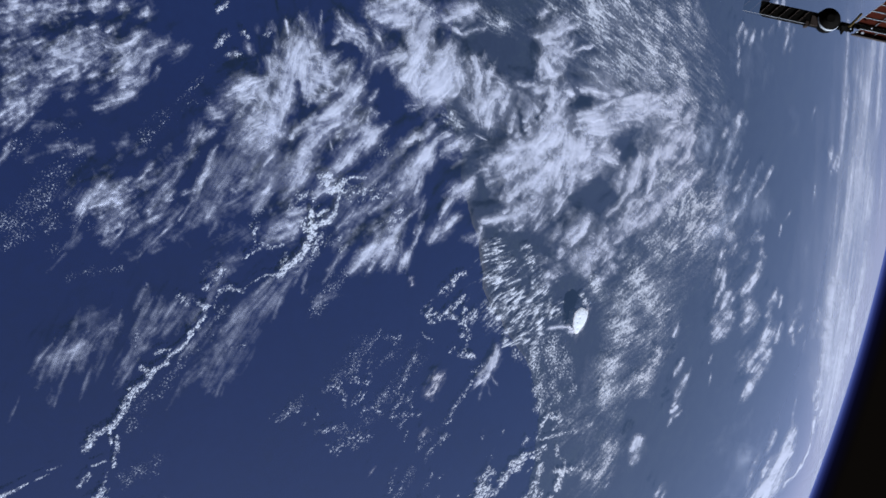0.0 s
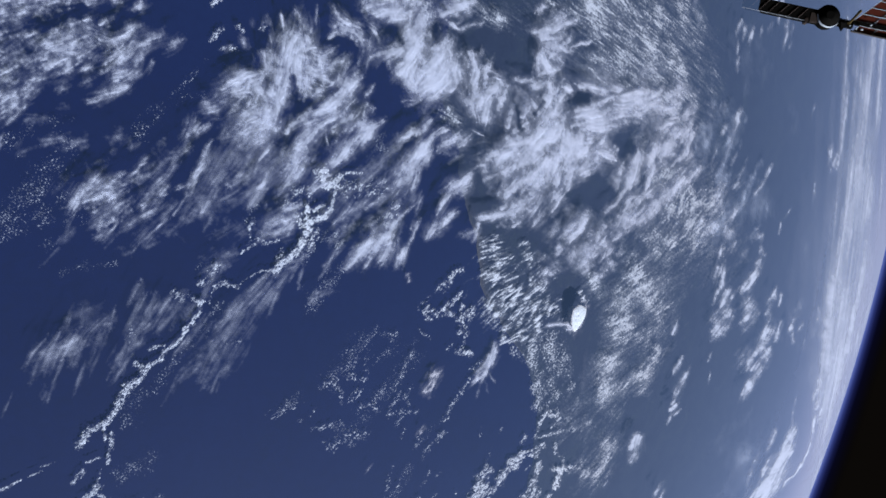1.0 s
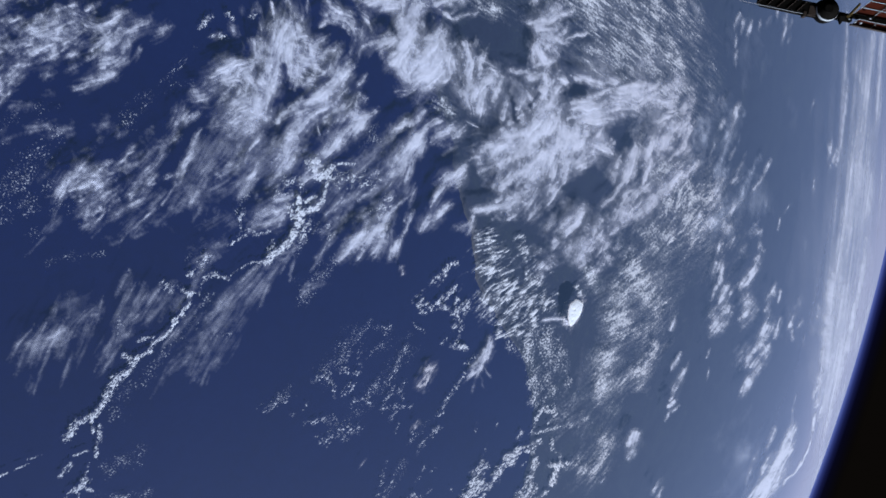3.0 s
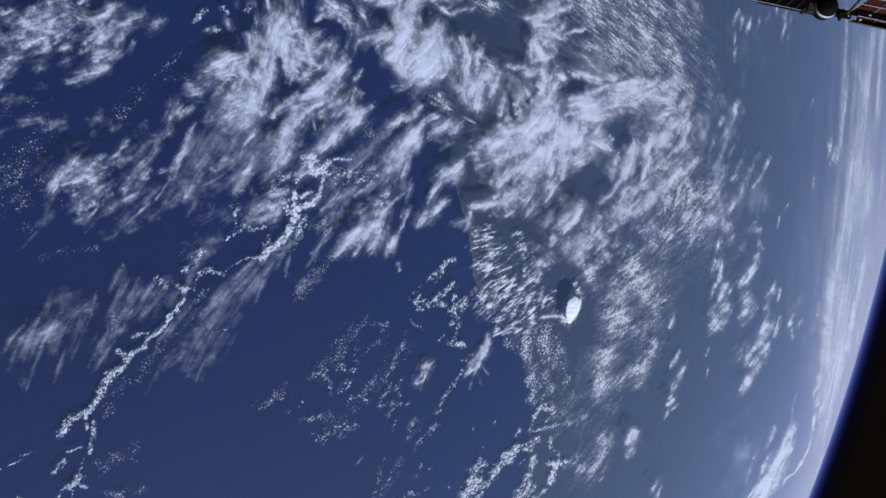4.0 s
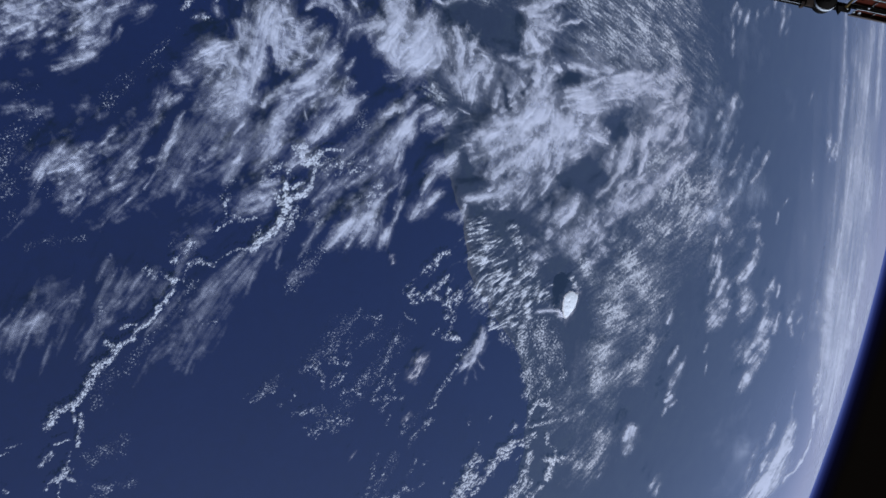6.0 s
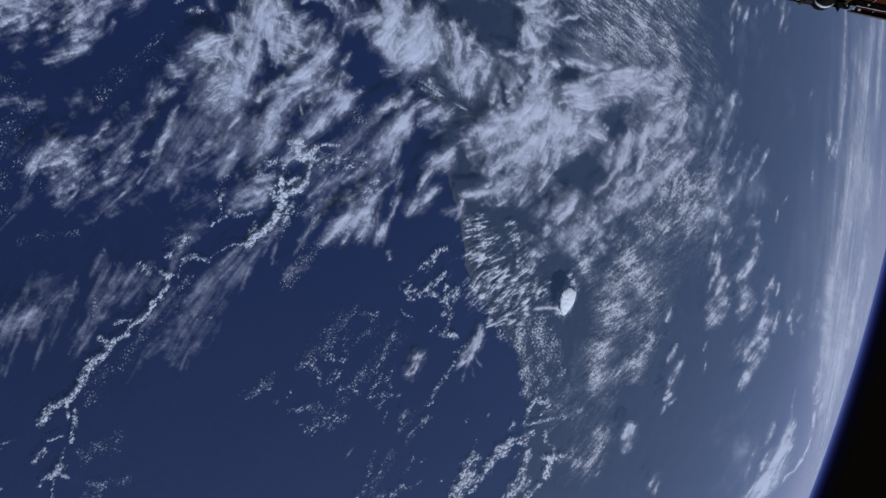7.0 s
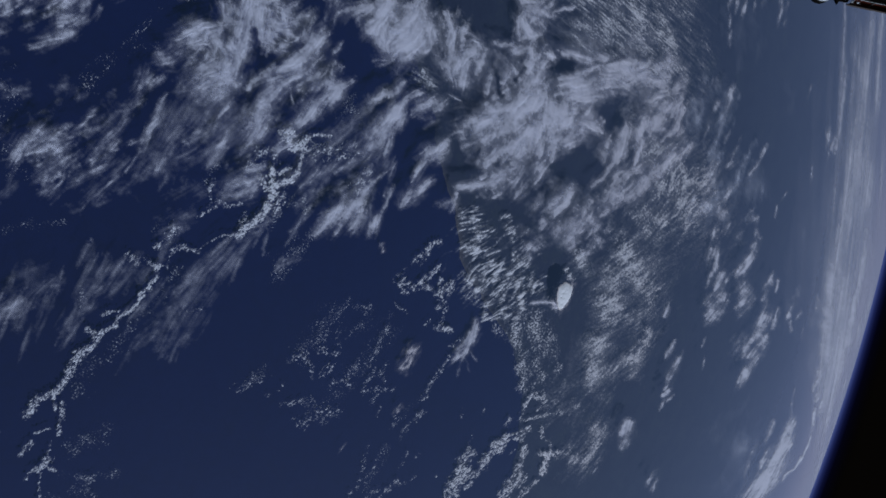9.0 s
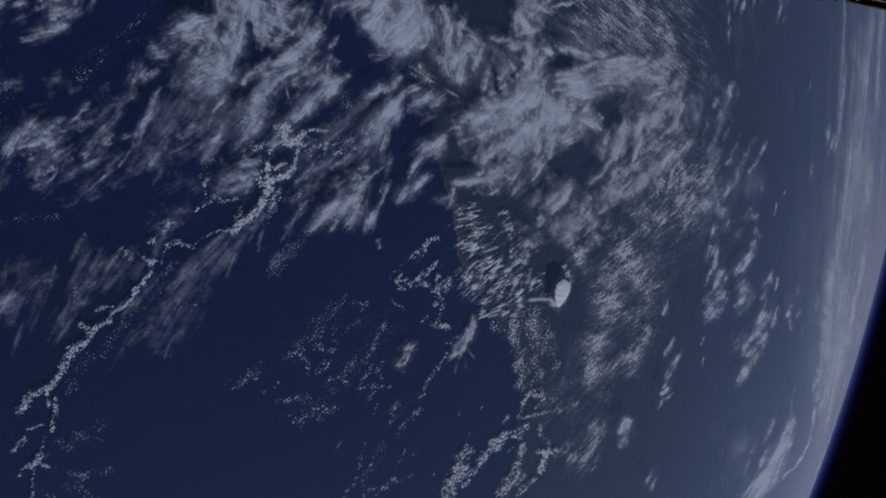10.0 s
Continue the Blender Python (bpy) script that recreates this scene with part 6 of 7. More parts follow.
cloud("cumulus_cluster", "scattered small cumulus clumps over dark sea", "cum", 0.2823, 0.0367, 0.0294, 1.000, 156, [
    (20.34, 9.02, 19.62, 9.24, 0.185, 0.90), (20.24, 8.69, 20.78, 8.48, 0.116, 0.76), (19.98, 9.34, 20.22, 9.89, 0.106, 0.90),
    (20.41, 9.21, 21.56, 9.40, 0.060, 0.66), (21.48, 9.50, 22.93, 9.64, 0.083, 0.66), (20.87, 6.45, 21.08, 6.77, 0.116, 0.66),
])
cloud("cumulus_scatter", "faint sparse cumulus specks over dark sea", "spk", 0.263, 0.0385, 0.0321, 1.000, 64, [
    (20.40, 10.40, 20.82, 11.95, 0.306, 0.80), (20.57, 11.39, 21.31, 11.92, 0.206, 0.90), (20.55, 12.69, 20.54, 13.60, 0.266, 0.75),
    (18.58, 10.37, 18.32, 11.90, 0.564, 0.60), (21.49, 11.17, 22.26, 13.35, 0.439, 0.75), (21.86, 10.02, 22.23, 11.05, 0.328, 0.60),
])
cloud("cumulus_scatter", "scattered specks of small white cumulus over sea", "spk", 0.2437, 0.0317, 0.0279, 1.000, 155, [
    (4.75, 0.11, 2.69, 1.16, 0.605, 0.75), (5.28, 0.50, 3.98, 1.76, 0.710, 0.72), (3.44, 1.35, 1.94, 2.05, 0.448, 0.72),
    (1.72, 1.72, 0.99, 1.94, 0.274, 0.62), (5.87, 2.67, 5.24, 3.21, 0.309, 0.50), (6.76, 3.90, 5.90, 5.44, 0.334, 0.50),
    (-4.57, 6.61, -7.60, 7.93, 0.156, 0.80), (-4.53, 6.96, -5.49, 8.04, 0.387, 0.65), (-2.29, 5.64, -3.55, 6.25, 0.553, 0.72),
    (0.44, -0.21, -0.39, 0.36, 0.378, 0.60), (-1.19, 1.23, -1.76, 1.90, 0.406, 0.55), (0.73, -0.14, 1.19, 0.37, 0.276, 0.55),
    (-1.70, 6.13, -1.81, 6.26, 0.128, 0.80), (3.55, 3.91, 4.00, 2.88, 0.514, 0.40),
])
cloud("cumulus_scatter", "cluster of bright white cumulus specks over dark sea", "cum", 0.2644, 0.0334, 0.0351, 0.950, 156, [
    (-8.74, 7.83, -9.65, 8.26, 0.190, 0.95), (-10.72, 7.34, -11.45, 7.72, 0.158, 0.85), (-9.00, 7.86, -9.30, 8.12, 0.110, 1.10),
    (-10.13, 9.14, -10.02, 9.39, 0.197, 0.70), (-8.64, 8.68, -8.83, 9.35, 0.183, 0.55), (-10.67, 10.48, -10.92, 10.71, 0.173, 0.60),
])
cloud("cumulus_scatter", "clumps of bright cumulus beside the coast", "cum", 0.2872, 0.0507, 0.0625, 0.811, 154, [
    (4.29, 29.89, 4.43, 31.07, 0.374, 0.68), (4.01, 31.53, 3.42, 32.07, 0.327, 0.85), (4.17, 32.05, 4.27, 32.95, 0.256, 0.85),
    (3.42, 32.07, 2.28, 32.79, 0.284, 0.81), (4.62, 33.91, 3.59, 34.85, 0.494, 0.72), (5.58, 34.31, 5.26, 34.73, 0.345, 0.72),
    (7.22, 34.67, 7.23, 36.28, 0.270, 0.89), (1.35, 31.22, 0.28, 32.09, 0.320, 0.72), (2.47, 30.53, 1.58, 31.31, 0.408, 0.64),
    (4.88, 30.13, 4.99, 30.67, 0.206, 0.85), (3.58, 34.01, 3.43, 33.41, 0.345, 0.59),
])
cloud("cumulus_field", "streets of bright white cumulus over the coastal land", "street", 0.3086, 0.0559, 0.0767, 0.729, 140, [
    (-2.33, 34.26, -0.81, 36.67, 1.002, 0.85), (-0.71, 36.19, 2.82, 40.08, 1.763, 0.85), (2.00, 40.10, -0.88, 42.22, 1.265, 0.85),
    (-1.87, 39.12, -2.78, 40.74, 0.636, 0.75), (-2.68, 37.96, -3.50, 39.17, 0.518, 0.55), (2.64, 36.42, 4.70, 39.14, 0.701, 1.10),
    (5.72, 39.60, 4.72, 42.85, 0.280, 1.20), (5.25, 43.10, 3.81, 44.47, 0.496, 1.10), (0.95, 38.44, 2.38, 42.75, 1.356, 0.85),
    (1.46, 43.17, 1.70, 46.88, 1.094, 0.65), (-0.53, 47.85, -0.21, 49.39, 0.404, 0.95), (4.18, 41.93, 2.77, 43.80, 0.833, 0.90),
])
cloud("cumulus_field", "dense stippled field of tiny cumulus along the coast", "stipple", 0.2893, 0.0627, 0.0871, 0.720, 165, [
    (5.83, 44.43, 11.08, 47.45, 0.595, 1.08), (4.91, 44.86, 6.30, 47.81, 0.884, 0.97), (4.63, 46.97, 7.87, 50.04, 0.975, 0.89),
    (8.65, 48.07, 10.28, 50.32, 0.808, 0.84), (5.66, 43.49, 7.23, 44.67, 0.340, 0.86), (9.33, 47.03, 9.87, 47.76, 0.504, 0.97),
    (6.09, 49.62, 8.94, 51.79, 0.516, 0.70), (11.63, 48.18, 10.67, 49.09, 0.570, 0.81), (5.96, 41.15, 6.78, 43.60, 0.466, 0.76),
])
cloud("cirrus_veil", "faint broad streaked haze veil over distant sea", "veil", 1.3655, 0.0747, 0.1664, 0.449, -176, [
    (-28.86, 62.90, -38.16, 63.70, 2.343, 0.40), (-23.38, 77.74, -35.75, 79.62, 4.815, 0.40), (-14.78, 74.12, -22.84, 76.05, 2.918, 0.50),
    (-12.13, 100.34, -25.00, 97.25, 6.410, 0.35), (-19.15, 64.34, -26.12, 64.64, 1.809, 0.60), (-8.65, 69.68, -14.39, 72.56, 2.652, 0.50),
])
cloud("cirrus_veil", "faint broad haze veil over the hazy sea", "veil", 1.3656, 0.1272, 0.2548, 0.499, -178, [
    (15.25, 87.48, 6.31, 98.11, 7.479, 0.35), (23.00, 100.96, 15.73, 110.42, 6.696, 0.50),
])
cloud("cirrus_veil", "faint broad haze veil over the hazy sea", "veil", 1.3657, 0.0738, 0.1332, 0.554, 179, [
    (-1.31, 63.95, -7.45, 67.30, 3.718, 0.30),
])
cloud("cirrus_veil", "faint grey cirrus film over the sea", "veil", 1.0056, 0.0366, 0.0398, 0.918, 168, [
    (-2.02, 11.01, -4.58, 14.12, 1.733, 0.80), (-5.82, 15.40, -11.29, 17.12, 1.475, 0.60),
])
cloud("cirrus_veil", "faint grey cirrus film over the sea", "veil", 1.0063, 0.0421, 0.0497, 0.846, 167, [
    (-2.35, 21.28, -5.05, 24.51, 1.646, 0.40),
])
cloud("cirrus_veil", "faint grey cirrus film over the sea", "veil", 1.007, 0.0380, 0.0355, 1.000, 167, [
    (10.57, 11.23, 7.97, 13.38, 1.585, 0.60),
])
cloud("cirrus_veil", "faint grey cirrus film over the sea", "veil", 1.0077, 0.0338, 0.0287, 1.000, 168, [
    (10.27, 3.63, 8.63, 7.33, 1.368, 0.50),
])
cloud("cirrus_veil", "faint grey cirrus film over the sea", "veil", 1.0084, 0.0477, 0.0718, 0.664, 168, [
    (-12.49, 28.78, -16.09, 34.27, 1.991, 0.80), (-18.48, 36.35, -19.86, 43.72, 2.499, 0.80),
])
cloud("cirrus_veil", "faint grey cirrus film over the sea", "veil", 1.0091, 0.0559, 0.0849, 0.659, 167, [
    (-4.64, 41.12, -9.27, 48.11, 3.156, 0.80),
])
cloud("cirrus_patch", "faint far cirrus streaks over hazy sea", "far", 1.3707, 0.1019, 0.3112, 0.327, -174, [
    (-32.87, 103.56, -35.06, 103.63, 0.495, 0.65),
])
cloud("cirrus_patch", "faint far cirrus streaks over hazy sea", "far", 1.3708, 0.0788, 0.2496, 0.316, -176, [
    (-48.25, 87.33, -50.76, 88.08, 0.255, 0.50),
])
cloud("cloud_scrap", "small ragged white cloud over hazy sea", "scrap", 1.3718, 0.0781, 0.1161, 0.673, -179, [
    (19.31, 62.56, 19.05, 62.98, 0.260, 0.60),
])
cloud("horizon_haze", "broad pale cloud sheet lying along the horizon", "sheet", 1.3819, 0.1138, 0.4376, 0.260, -171, [
    (-58.70, 109.66, -52.40, 114.87, 2.947, 0.44), (-52.40, 114.87, -45.22, 120.60, 3.077, 0.48), (-44.61, 118.91, -36.71, 127.72, 3.910, 0.66),
])
cloud("horizon_haze", "broad pale streaked cloud sheet on the horizon", "sheet", 1.383, 0.1743, 0.5745, 0.303, -167, [
    (-36.15, 125.80, -26.11, 134.86, 5.716, 0.84), (-26.11, 134.86, -18.90, 139.98, 6.290, 0.84), (-18.90, 139.98, -11.15, 144.99, 6.324, 0.79),
])
cloud("horizon_haze", "pale streaked cloud sheet meeting the horizon rim", "sheet", 1.3841, 0.2997, 0.8600, 0.349, -165, [
    (-11.15, 144.98, -1.72, 152.23, 6.797, 0.75), (-1.72, 152.23, 7.31, 161.20, 5.317, 0.70), (7.31, 161.20, 17.53, 172.09, 3.766, 0.62),
])
cloud("cumulus_scatter", "fine specks of cumulus strewn beside a cloud line", "spk", 0.3197, 0.0395, 0.0401, 0.985, 150, [
    (13.36, 10.47, 10.92, 11.88, 0.506, 0.62), (10.78, 11.48, 9.10, 12.51, 0.432, 0.58), (5.77, 19.70, 3.69, 20.88, 0.700, 0.72),
    (0.47, 18.80, 1.09, 20.06, 0.368, 0.70), (2.83, 18.00, 0.85, 18.46, 0.394, 0.70), (1.17, 13.03, 2.00, 13.89, 0.257, 0.70),
    (-2.37, 18.75, -3.80, 20.68, 0.501, 0.60), (7.74, 11.46, 8.62, 13.04, 0.346, 0.50), (10.66, 8.35, 9.36, 8.47, 0.199, 0.60),
    (9.58, 14.51, 9.08, 15.23, 0.251, 0.60), (-6.79, 20.61, -6.14, 21.88, 0.401, 0.85), (-5.95, 19.42, -5.49, 20.58, 0.342, 0.50),
])
cloud("cirrus_feather", "faint thin cirrus threads over dark sea", "feather", 0.9804, 0.0318, 0.0271, 1.000, 168, [
    (6.50, 2.78, 5.32, 3.38, 0.053, 0.40), (5.06, 3.37, 2.35, 3.64, 0.084, 0.24),
])
cloud("cirrus_feather", "faint thin cirrus threads over dark sea", "feather", 0.9811, 0.0361, 0.0314, 1.000, 167, [
    (12.80, 8.03, 10.73, 8.74, 0.105, 0.36),
])
cloud("cirrus_feather", "faint thin cirrus threads over dark sea", "feather", 0.9818, 0.0342, 0.0280, 1.000, 168, [
    (15.15, 4.35, 13.13, 4.95, 0.075, 0.32), (13.46, 5.04, 11.37, 5.35, 0.146, 0.20),
])
cloud("cirrus_feather", "faint thin cirrus threads over dark sea", "feather", 0.9825, 0.0403, 0.0422, 0.954, 166, [
    (4.80, 17.69, 2.40, 17.84, 0.087, 0.40),
])
cloud("cirrus_feather", "faint thin cirrus threads over dark sea", "feather", 0.9832, 0.0412, 0.0444, 0.928, 166, [
    (3.77, 19.13, 1.53, 19.75, 0.128, 0.36),
])
cloud("cirrus_feather", "faint thin cirrus threads over dark sea", "feather", 0.9839, 0.0397, 0.0397, 1.000, 166, [
    (7.16, 16.33, 5.04, 16.47, 0.126, 0.36), (8.55, 15.14, 6.21, 15.60, 0.223, 0.28),
])
cloud("cirrus_feather", "faint thin cirrus threads over dark sea", "feather", 0.9846, 0.0334, 0.0264, 1.000, 168, [
    (15.66, 2.98, 13.31, 3.32, 0.103, 0.20),
])
cloud("cirrus_thread", "faint thin level cloud thread over dark sea", "feather", 0.9853, 0.0324, 0.0269, 1.000, 112, [
    (8.70, 1.87, 7.54, 4.90, 0.078, 0.20),
])
cloud("cirrus_veil", "faint grey film round a tufted cirrus patch", "film", 0.9202, 0.0317, 0.0282, 1.123, -25, [
    (3.99, 7.12, 1.19, 8.50, 0.507, 0.42), (3.28, 8.46, 0.82, 9.70, 0.380, 0.40), (6.03, 3.17, 3.53, 4.12, 0.380, 0.35),
    (2.43, 6.69, -0.59, 7.67, 0.634, 0.45), (3.47, 2.26, 1.42, 2.77, 0.444, 0.35), (4.60, 5.52, 2.43, 6.69, 0.507, 0.35),
])
cloud("cirrus_veil", "mottled grey cirrus film between slanting streaks", "film", 0.9213, 0.0349, 0.0343, 1.016, -25, [
    (1.23, 9.49, -1.10, 10.14, 0.558, 0.62), (0.07, 9.81, -4.04, 11.35, 0.837, 0.60), (0.90, 10.57, -0.42, 12.46, 0.488, 0.55),
    (0.25, 12.67, -2.94, 13.36, 0.488, 0.62), (-0.97, 13.03, -4.31, 15.07, 0.628, 0.60), (3.59, 11.19, 1.61, 13.09, 0.698, 0.36),
    (2.01, 14.34, 0.20, 15.33, 0.558, 0.60), (-1.47, 10.20, -3.80, 10.72, 0.558, 0.60),
])
cloud("cirrus_veil", "faint film over sea beside a cumulus line", "film", 0.9224, 0.0367, 0.0376, 0.976, -14, [
    (9.14, 13.64, 6.26, 14.84, 0.514, 0.72), (7.58, 14.94, 5.03, 16.08, 0.440, 0.70), (6.20, 16.06, 3.91, 16.72, 0.330, 0.60),
    (11.60, 13.59, 8.89, 14.04, 0.660, 0.50), (4.41, 17.09, 2.14, 17.51, 0.110, 0.60), (3.08, 17.70, 4.63, 17.87, 0.110, 0.50),
    (11.44, 14.82, 8.18, 15.90, 0.587, 0.38), (6.72, 11.78, 4.08, 12.11, 0.257, 0.62), (5.51, 12.29, 3.51, 12.65, 0.220, 0.55),
])
cloud("cirrus_veil", "thin combed film of level cirrus over sea", "film", 0.9235, 0.0334, 0.0305, 1.095, -9, [
    (12.67, 5.70, 10.30, 5.91, 0.267, 0.40), (12.52, 6.79, 9.79, 6.93, 0.267, 0.40), (12.85, 4.39, 10.87, 4.55, 0.267, 0.30),
    (9.48, 8.64, 6.98, 8.94, 0.300, 0.50), (9.31, 9.54, 6.76, 9.94, 0.300, 0.48), (8.61, 10.47, 6.25, 10.62, 0.267, 0.50),
    (12.31, 8.36, 9.53, 8.35, 0.334, 0.36), (10.18, 4.78, 8.21, 4.81, 0.267, 0.40), (11.83, 11.91, 10.16, 13.16, 0.467, 0.45),
    (7.95, 11.12, 6.72, 11.78, 0.267, 0.45),
])
cloud("cirrus_veil", "soft grey film round slanting cirrus bands", "film", 0.9246, 0.0408, 0.0471, 0.865, -26, [
    (-1.18, 18.64, -4.82, 21.07, 0.734, 0.60), (-3.15, 19.77, -6.56, 22.42, 0.652, 0.55), (-0.65, 22.55, -3.26, 24.13, 0.489, 0.55),
    (-2.48, 24.42, -4.81, 24.88, 0.408, 0.55), (-1.43, 26.98, -4.96, 28.19, 0.448, 0.60), (0.93, 19.80, -0.05, 20.38, 0.245, 0.50),
    (-5.56, 20.80, -8.01, 22.91, 0.571, 0.50), (1.85, 21.04, 0.17, 21.87, 0.245, 0.60), (1.12, 25.76, -0.19, 25.70, 0.245, 0.60),
])
cloud("cumulus_scatter", "sparse specks of small white cumulus over sea", "spk", 0.2902, 0.0351, 0.0343, 1.026, -36, [
    (2.88, 1.36, -0.06, 2.16, 0.773, 0.70), (4.18, 2.20, 2.41, 2.80, 0.562, 0.60), (6.61, 3.88, 5.63, 6.46, 0.176, 0.75),
    (5.45, 2.78, 3.52, 3.90, 0.316, 0.55), (4.93, 19.02, 2.38, 21.09, 0.562, 0.70), (1.49, 18.09, 0.72, 19.42, 0.316, 0.75),
    (-5.51, 20.72, -7.58, 21.21, 0.316, 0.80), (-2.67, 18.45, -3.91, 20.33, 0.316, 0.80), (-1.32, 22.95, -3.06, 23.69, 0.316, 0.75),
])
cloud("cumulus_scatter", "strewn specks of white cumulus over dark sea", "spk", 0.2912, 0.0378, 0.0392, 0.964, -21, [
    (6.80, 10.42, 6.63, 11.22, 0.264, 0.85), (8.92, 12.77, 6.76, 13.21, 0.378, 0.80), (10.71, 8.71, 9.01, 8.36, 0.189, 0.75),
    (10.59, 23.01, 6.67, 25.58, 0.378, 0.75), (6.75, 26.40, 6.75, 27.76, 0.302, 0.85), (9.77, 29.46, 7.87, 29.59, 0.227, 0.85),
    (1.29, 13.20, 0.10, 13.40, 0.340, 0.75), (4.92, 10.72, 4.25, 11.91, 0.302, 0.60), (2.68, 13.63, 2.19, 14.05, 0.189, 0.80),
    (9.68, 15.04, 9.07, 15.23, 0.151, 0.70),
])
cloud("cumulus_scatter", "loose strewn specks of cumulus over open sea", "spk", 0.2922, 0.0412, 0.0447, 0.922, -32, [
    (11.37, 23.07, 7.63, 24.87, 1.072, 0.62), (13.58, 27.00, 8.62, 29.97, 1.072, 0.62), (15.27, 25.61, 13.58, 27.00, 0.577, 0.65),
    (21.38, 32.59, 17.92, 33.56, 0.577, 0.70), (13.89, 19.34, 12.47, 20.98, 0.495, 0.60), (18.77, 10.76, 17.24, 11.93, 0.742, 0.55),
    (20.66, 11.28, 20.25, 13.11, 0.371, 0.75), (13.46, 9.93, 15.25, 9.80, 0.660, 0.50), (9.15, 26.42, 6.86, 29.30, 0.660, 0.50),
    (15.95, 33.38, 12.79, 35.81, 0.412, 0.55),
])


def part(name, bm, material, parent, label="", smooth=False):
    me = bpy.data.meshes.new(name)
    bm.to_mesh(me)
    bm.free()
    if smooth:
        me.polygons.foreach_set("use_smooth", np.ones(len(me.polygons), bool))
    me.materials.append(material)
    ob = new(name, me)
    ob.parent = parent
    if label:
        tagged(ob, label)
    return ob


# ---- the storm cloud ----
def billow(centres, seed):
    """Overlapping rounded heads, roughened."""
    bm = bmesh.new()
    for cx, cy, cz, rx, ry, rz in centres:
        got = bmesh.ops.create_icosphere(bm, subdivisions=4, radius=1.0)["verts"]
        for vert in got:
            d = vert.co.copy()
            k = 1 + 0.22 * noise.fractal(d * 1.7 + Vector((cx, cy, seed)), 0.7, 2.0, 5)
            vert.co = Vector((cx + d.x * rx * k, cy + d.y * ry * k, cz + d.z * rz * k))
    return bm


def anvil_top(rings=26, spokes=110):
    """A spread sheet of cloud, domed and dimpled above, with a scalloped rim."""
    bm = bmesh.new()
    sides = []
    for under in (False, True):
        loops = []
        for i in range(1, rings + 1):
            r = i / rings
            loop = []
            for k in range(spokes):
                c, s = math.cos(2 * math.pi * k / spokes), math.sin(2 * math.pi * k / spokes)
                rim = 1 + 0.09 * noise.fractal(Vector((c * 1.6, s * 1.6, 3.1)), 0.8, 2.0, 5) + 0.06 * noise.noise(Vector((c * 7, s * 7, 8.0)))
                x = 1.42 * r * rim * c
                y = 1.02 * r * rim * s * (1 - 0.3 * x)
                puff = noise.fractal(Vector((x * 1.5, y * 1.5, 0.7)), 0.8, 2.0, 6)
                dent = sum(math.exp(-((x - du) ** 2 + 0.6 * (y - dv) ** 2) / 0.008) for du, dv in ((0.16, -0.42), (-0.32, -0.3), (0.75, -0.1)))
                lift = 0.20 * math.sqrt(max(0.0, 1 - r * r))
                z = 1.25 - 0.3 * lift if under else 1.25 + lift * (1 + 0.1 * puff) + 0.012 * puff * (1 - r**3) - 0.04 * dent * (1 - r**4)
                loop.append(loops_edge[k] if under and i == rings else bm.verts.new((x - 0.1, y + 0.45, z)))
            loops.append(loop)
        loops_edge = loops[-1]
        hub = bm.verts.new((-0.1, 0.45, 1.2 if under else 1.45 + 0.03 * noise.noise(Vector((0, 0, 0.7)))))
        for k in range(spokes):
            n = (k + 1) % spokes
            bm.faces.new((hub, loops[0][k], loops[0][n]) if not under else (hub, loops[0][n], loops[0][k]))
            for i in range(rings - 1):
                quad = (loops[i][k], loops[i + 1][k], loops[i + 1][n], loops[i][n])
                bm.faces.new(quad if not under else quad[::-1])
    return bm


STORM = plain("storm_white", (0.84, 0.815, 0.775), 0.95, 0, 1.5, 0.03)
storm = new("storm_cloud")
su_, sv_ = 1.8, 47.57
storm.matrix_world = Matrix.Translation(Vector(on_globe(su_, sv_, 0.0))) @ Matrix.Rotation(-sv_ / EARTH, 4, "X")
tagged(storm, "brilliant white thunderstorm cloud with a smooth anvil top", "cloud")
part("anvil", anvil_top(), STORM, storm, "flat white anvil", True)
part("tower", billow([(0.0, 0.3, 0.7, 0.6, 0.45, 0.55), (0.5, 0.2, 0.45, 0.5, 0.4, 0.4), (-0.5, 0.4, 0.4, 0.6, 0.45, 0.4)], 2.0), STORM, storm, "billowing white column", True)

# ---- the station's truss and solar array ----
BLACK = plain("dark_metal", (0.006, 0.0045, 0.0025), 0.85, 0, 3.0, 0.4, gloss=0.08)
WHITE = plain("white_paint", (0.55, 0.54, 0.50), 0.5, 0, 2.0, 0.12)
GREY = plain("grey_paint", (0.30, 0.29, 0.27), 0.6, 0, 2.0, 0.2)
BROWN = plain("brown_insulation", (0.045, 0.026, 0.013), 0.7, 0, 2.5, 0.45, 0.3)
CELL = plain("solar_cells", (0.16, 0.035, 0.016), 0.4, 0.1, 1.6, 0.3)
GOLD = plain("gold_foil", (0.30, 0.20, 0.06), 0.35, 0.6, 4.0, 0.3)


def box(bm, x0, y0, z0, x1, y1, z1, bevel=0.0):
    got = bmesh.ops.create_cube(bm, size=1.0, matrix=Matrix.Translation(((x0 + x1) / 2, (y0 + y1) / 2, (z0 + z1) / 2)) @ Matrix.Diagonal((x1 - x0, y1 - y0, z1 - z0, 1)))["verts"]
    if bevel:
        bmesh.ops.bevel(bm, geom=list({e for v in got for e in v.link_edges}), offset=bevel, segments=2, affect="EDGES")
    return bm


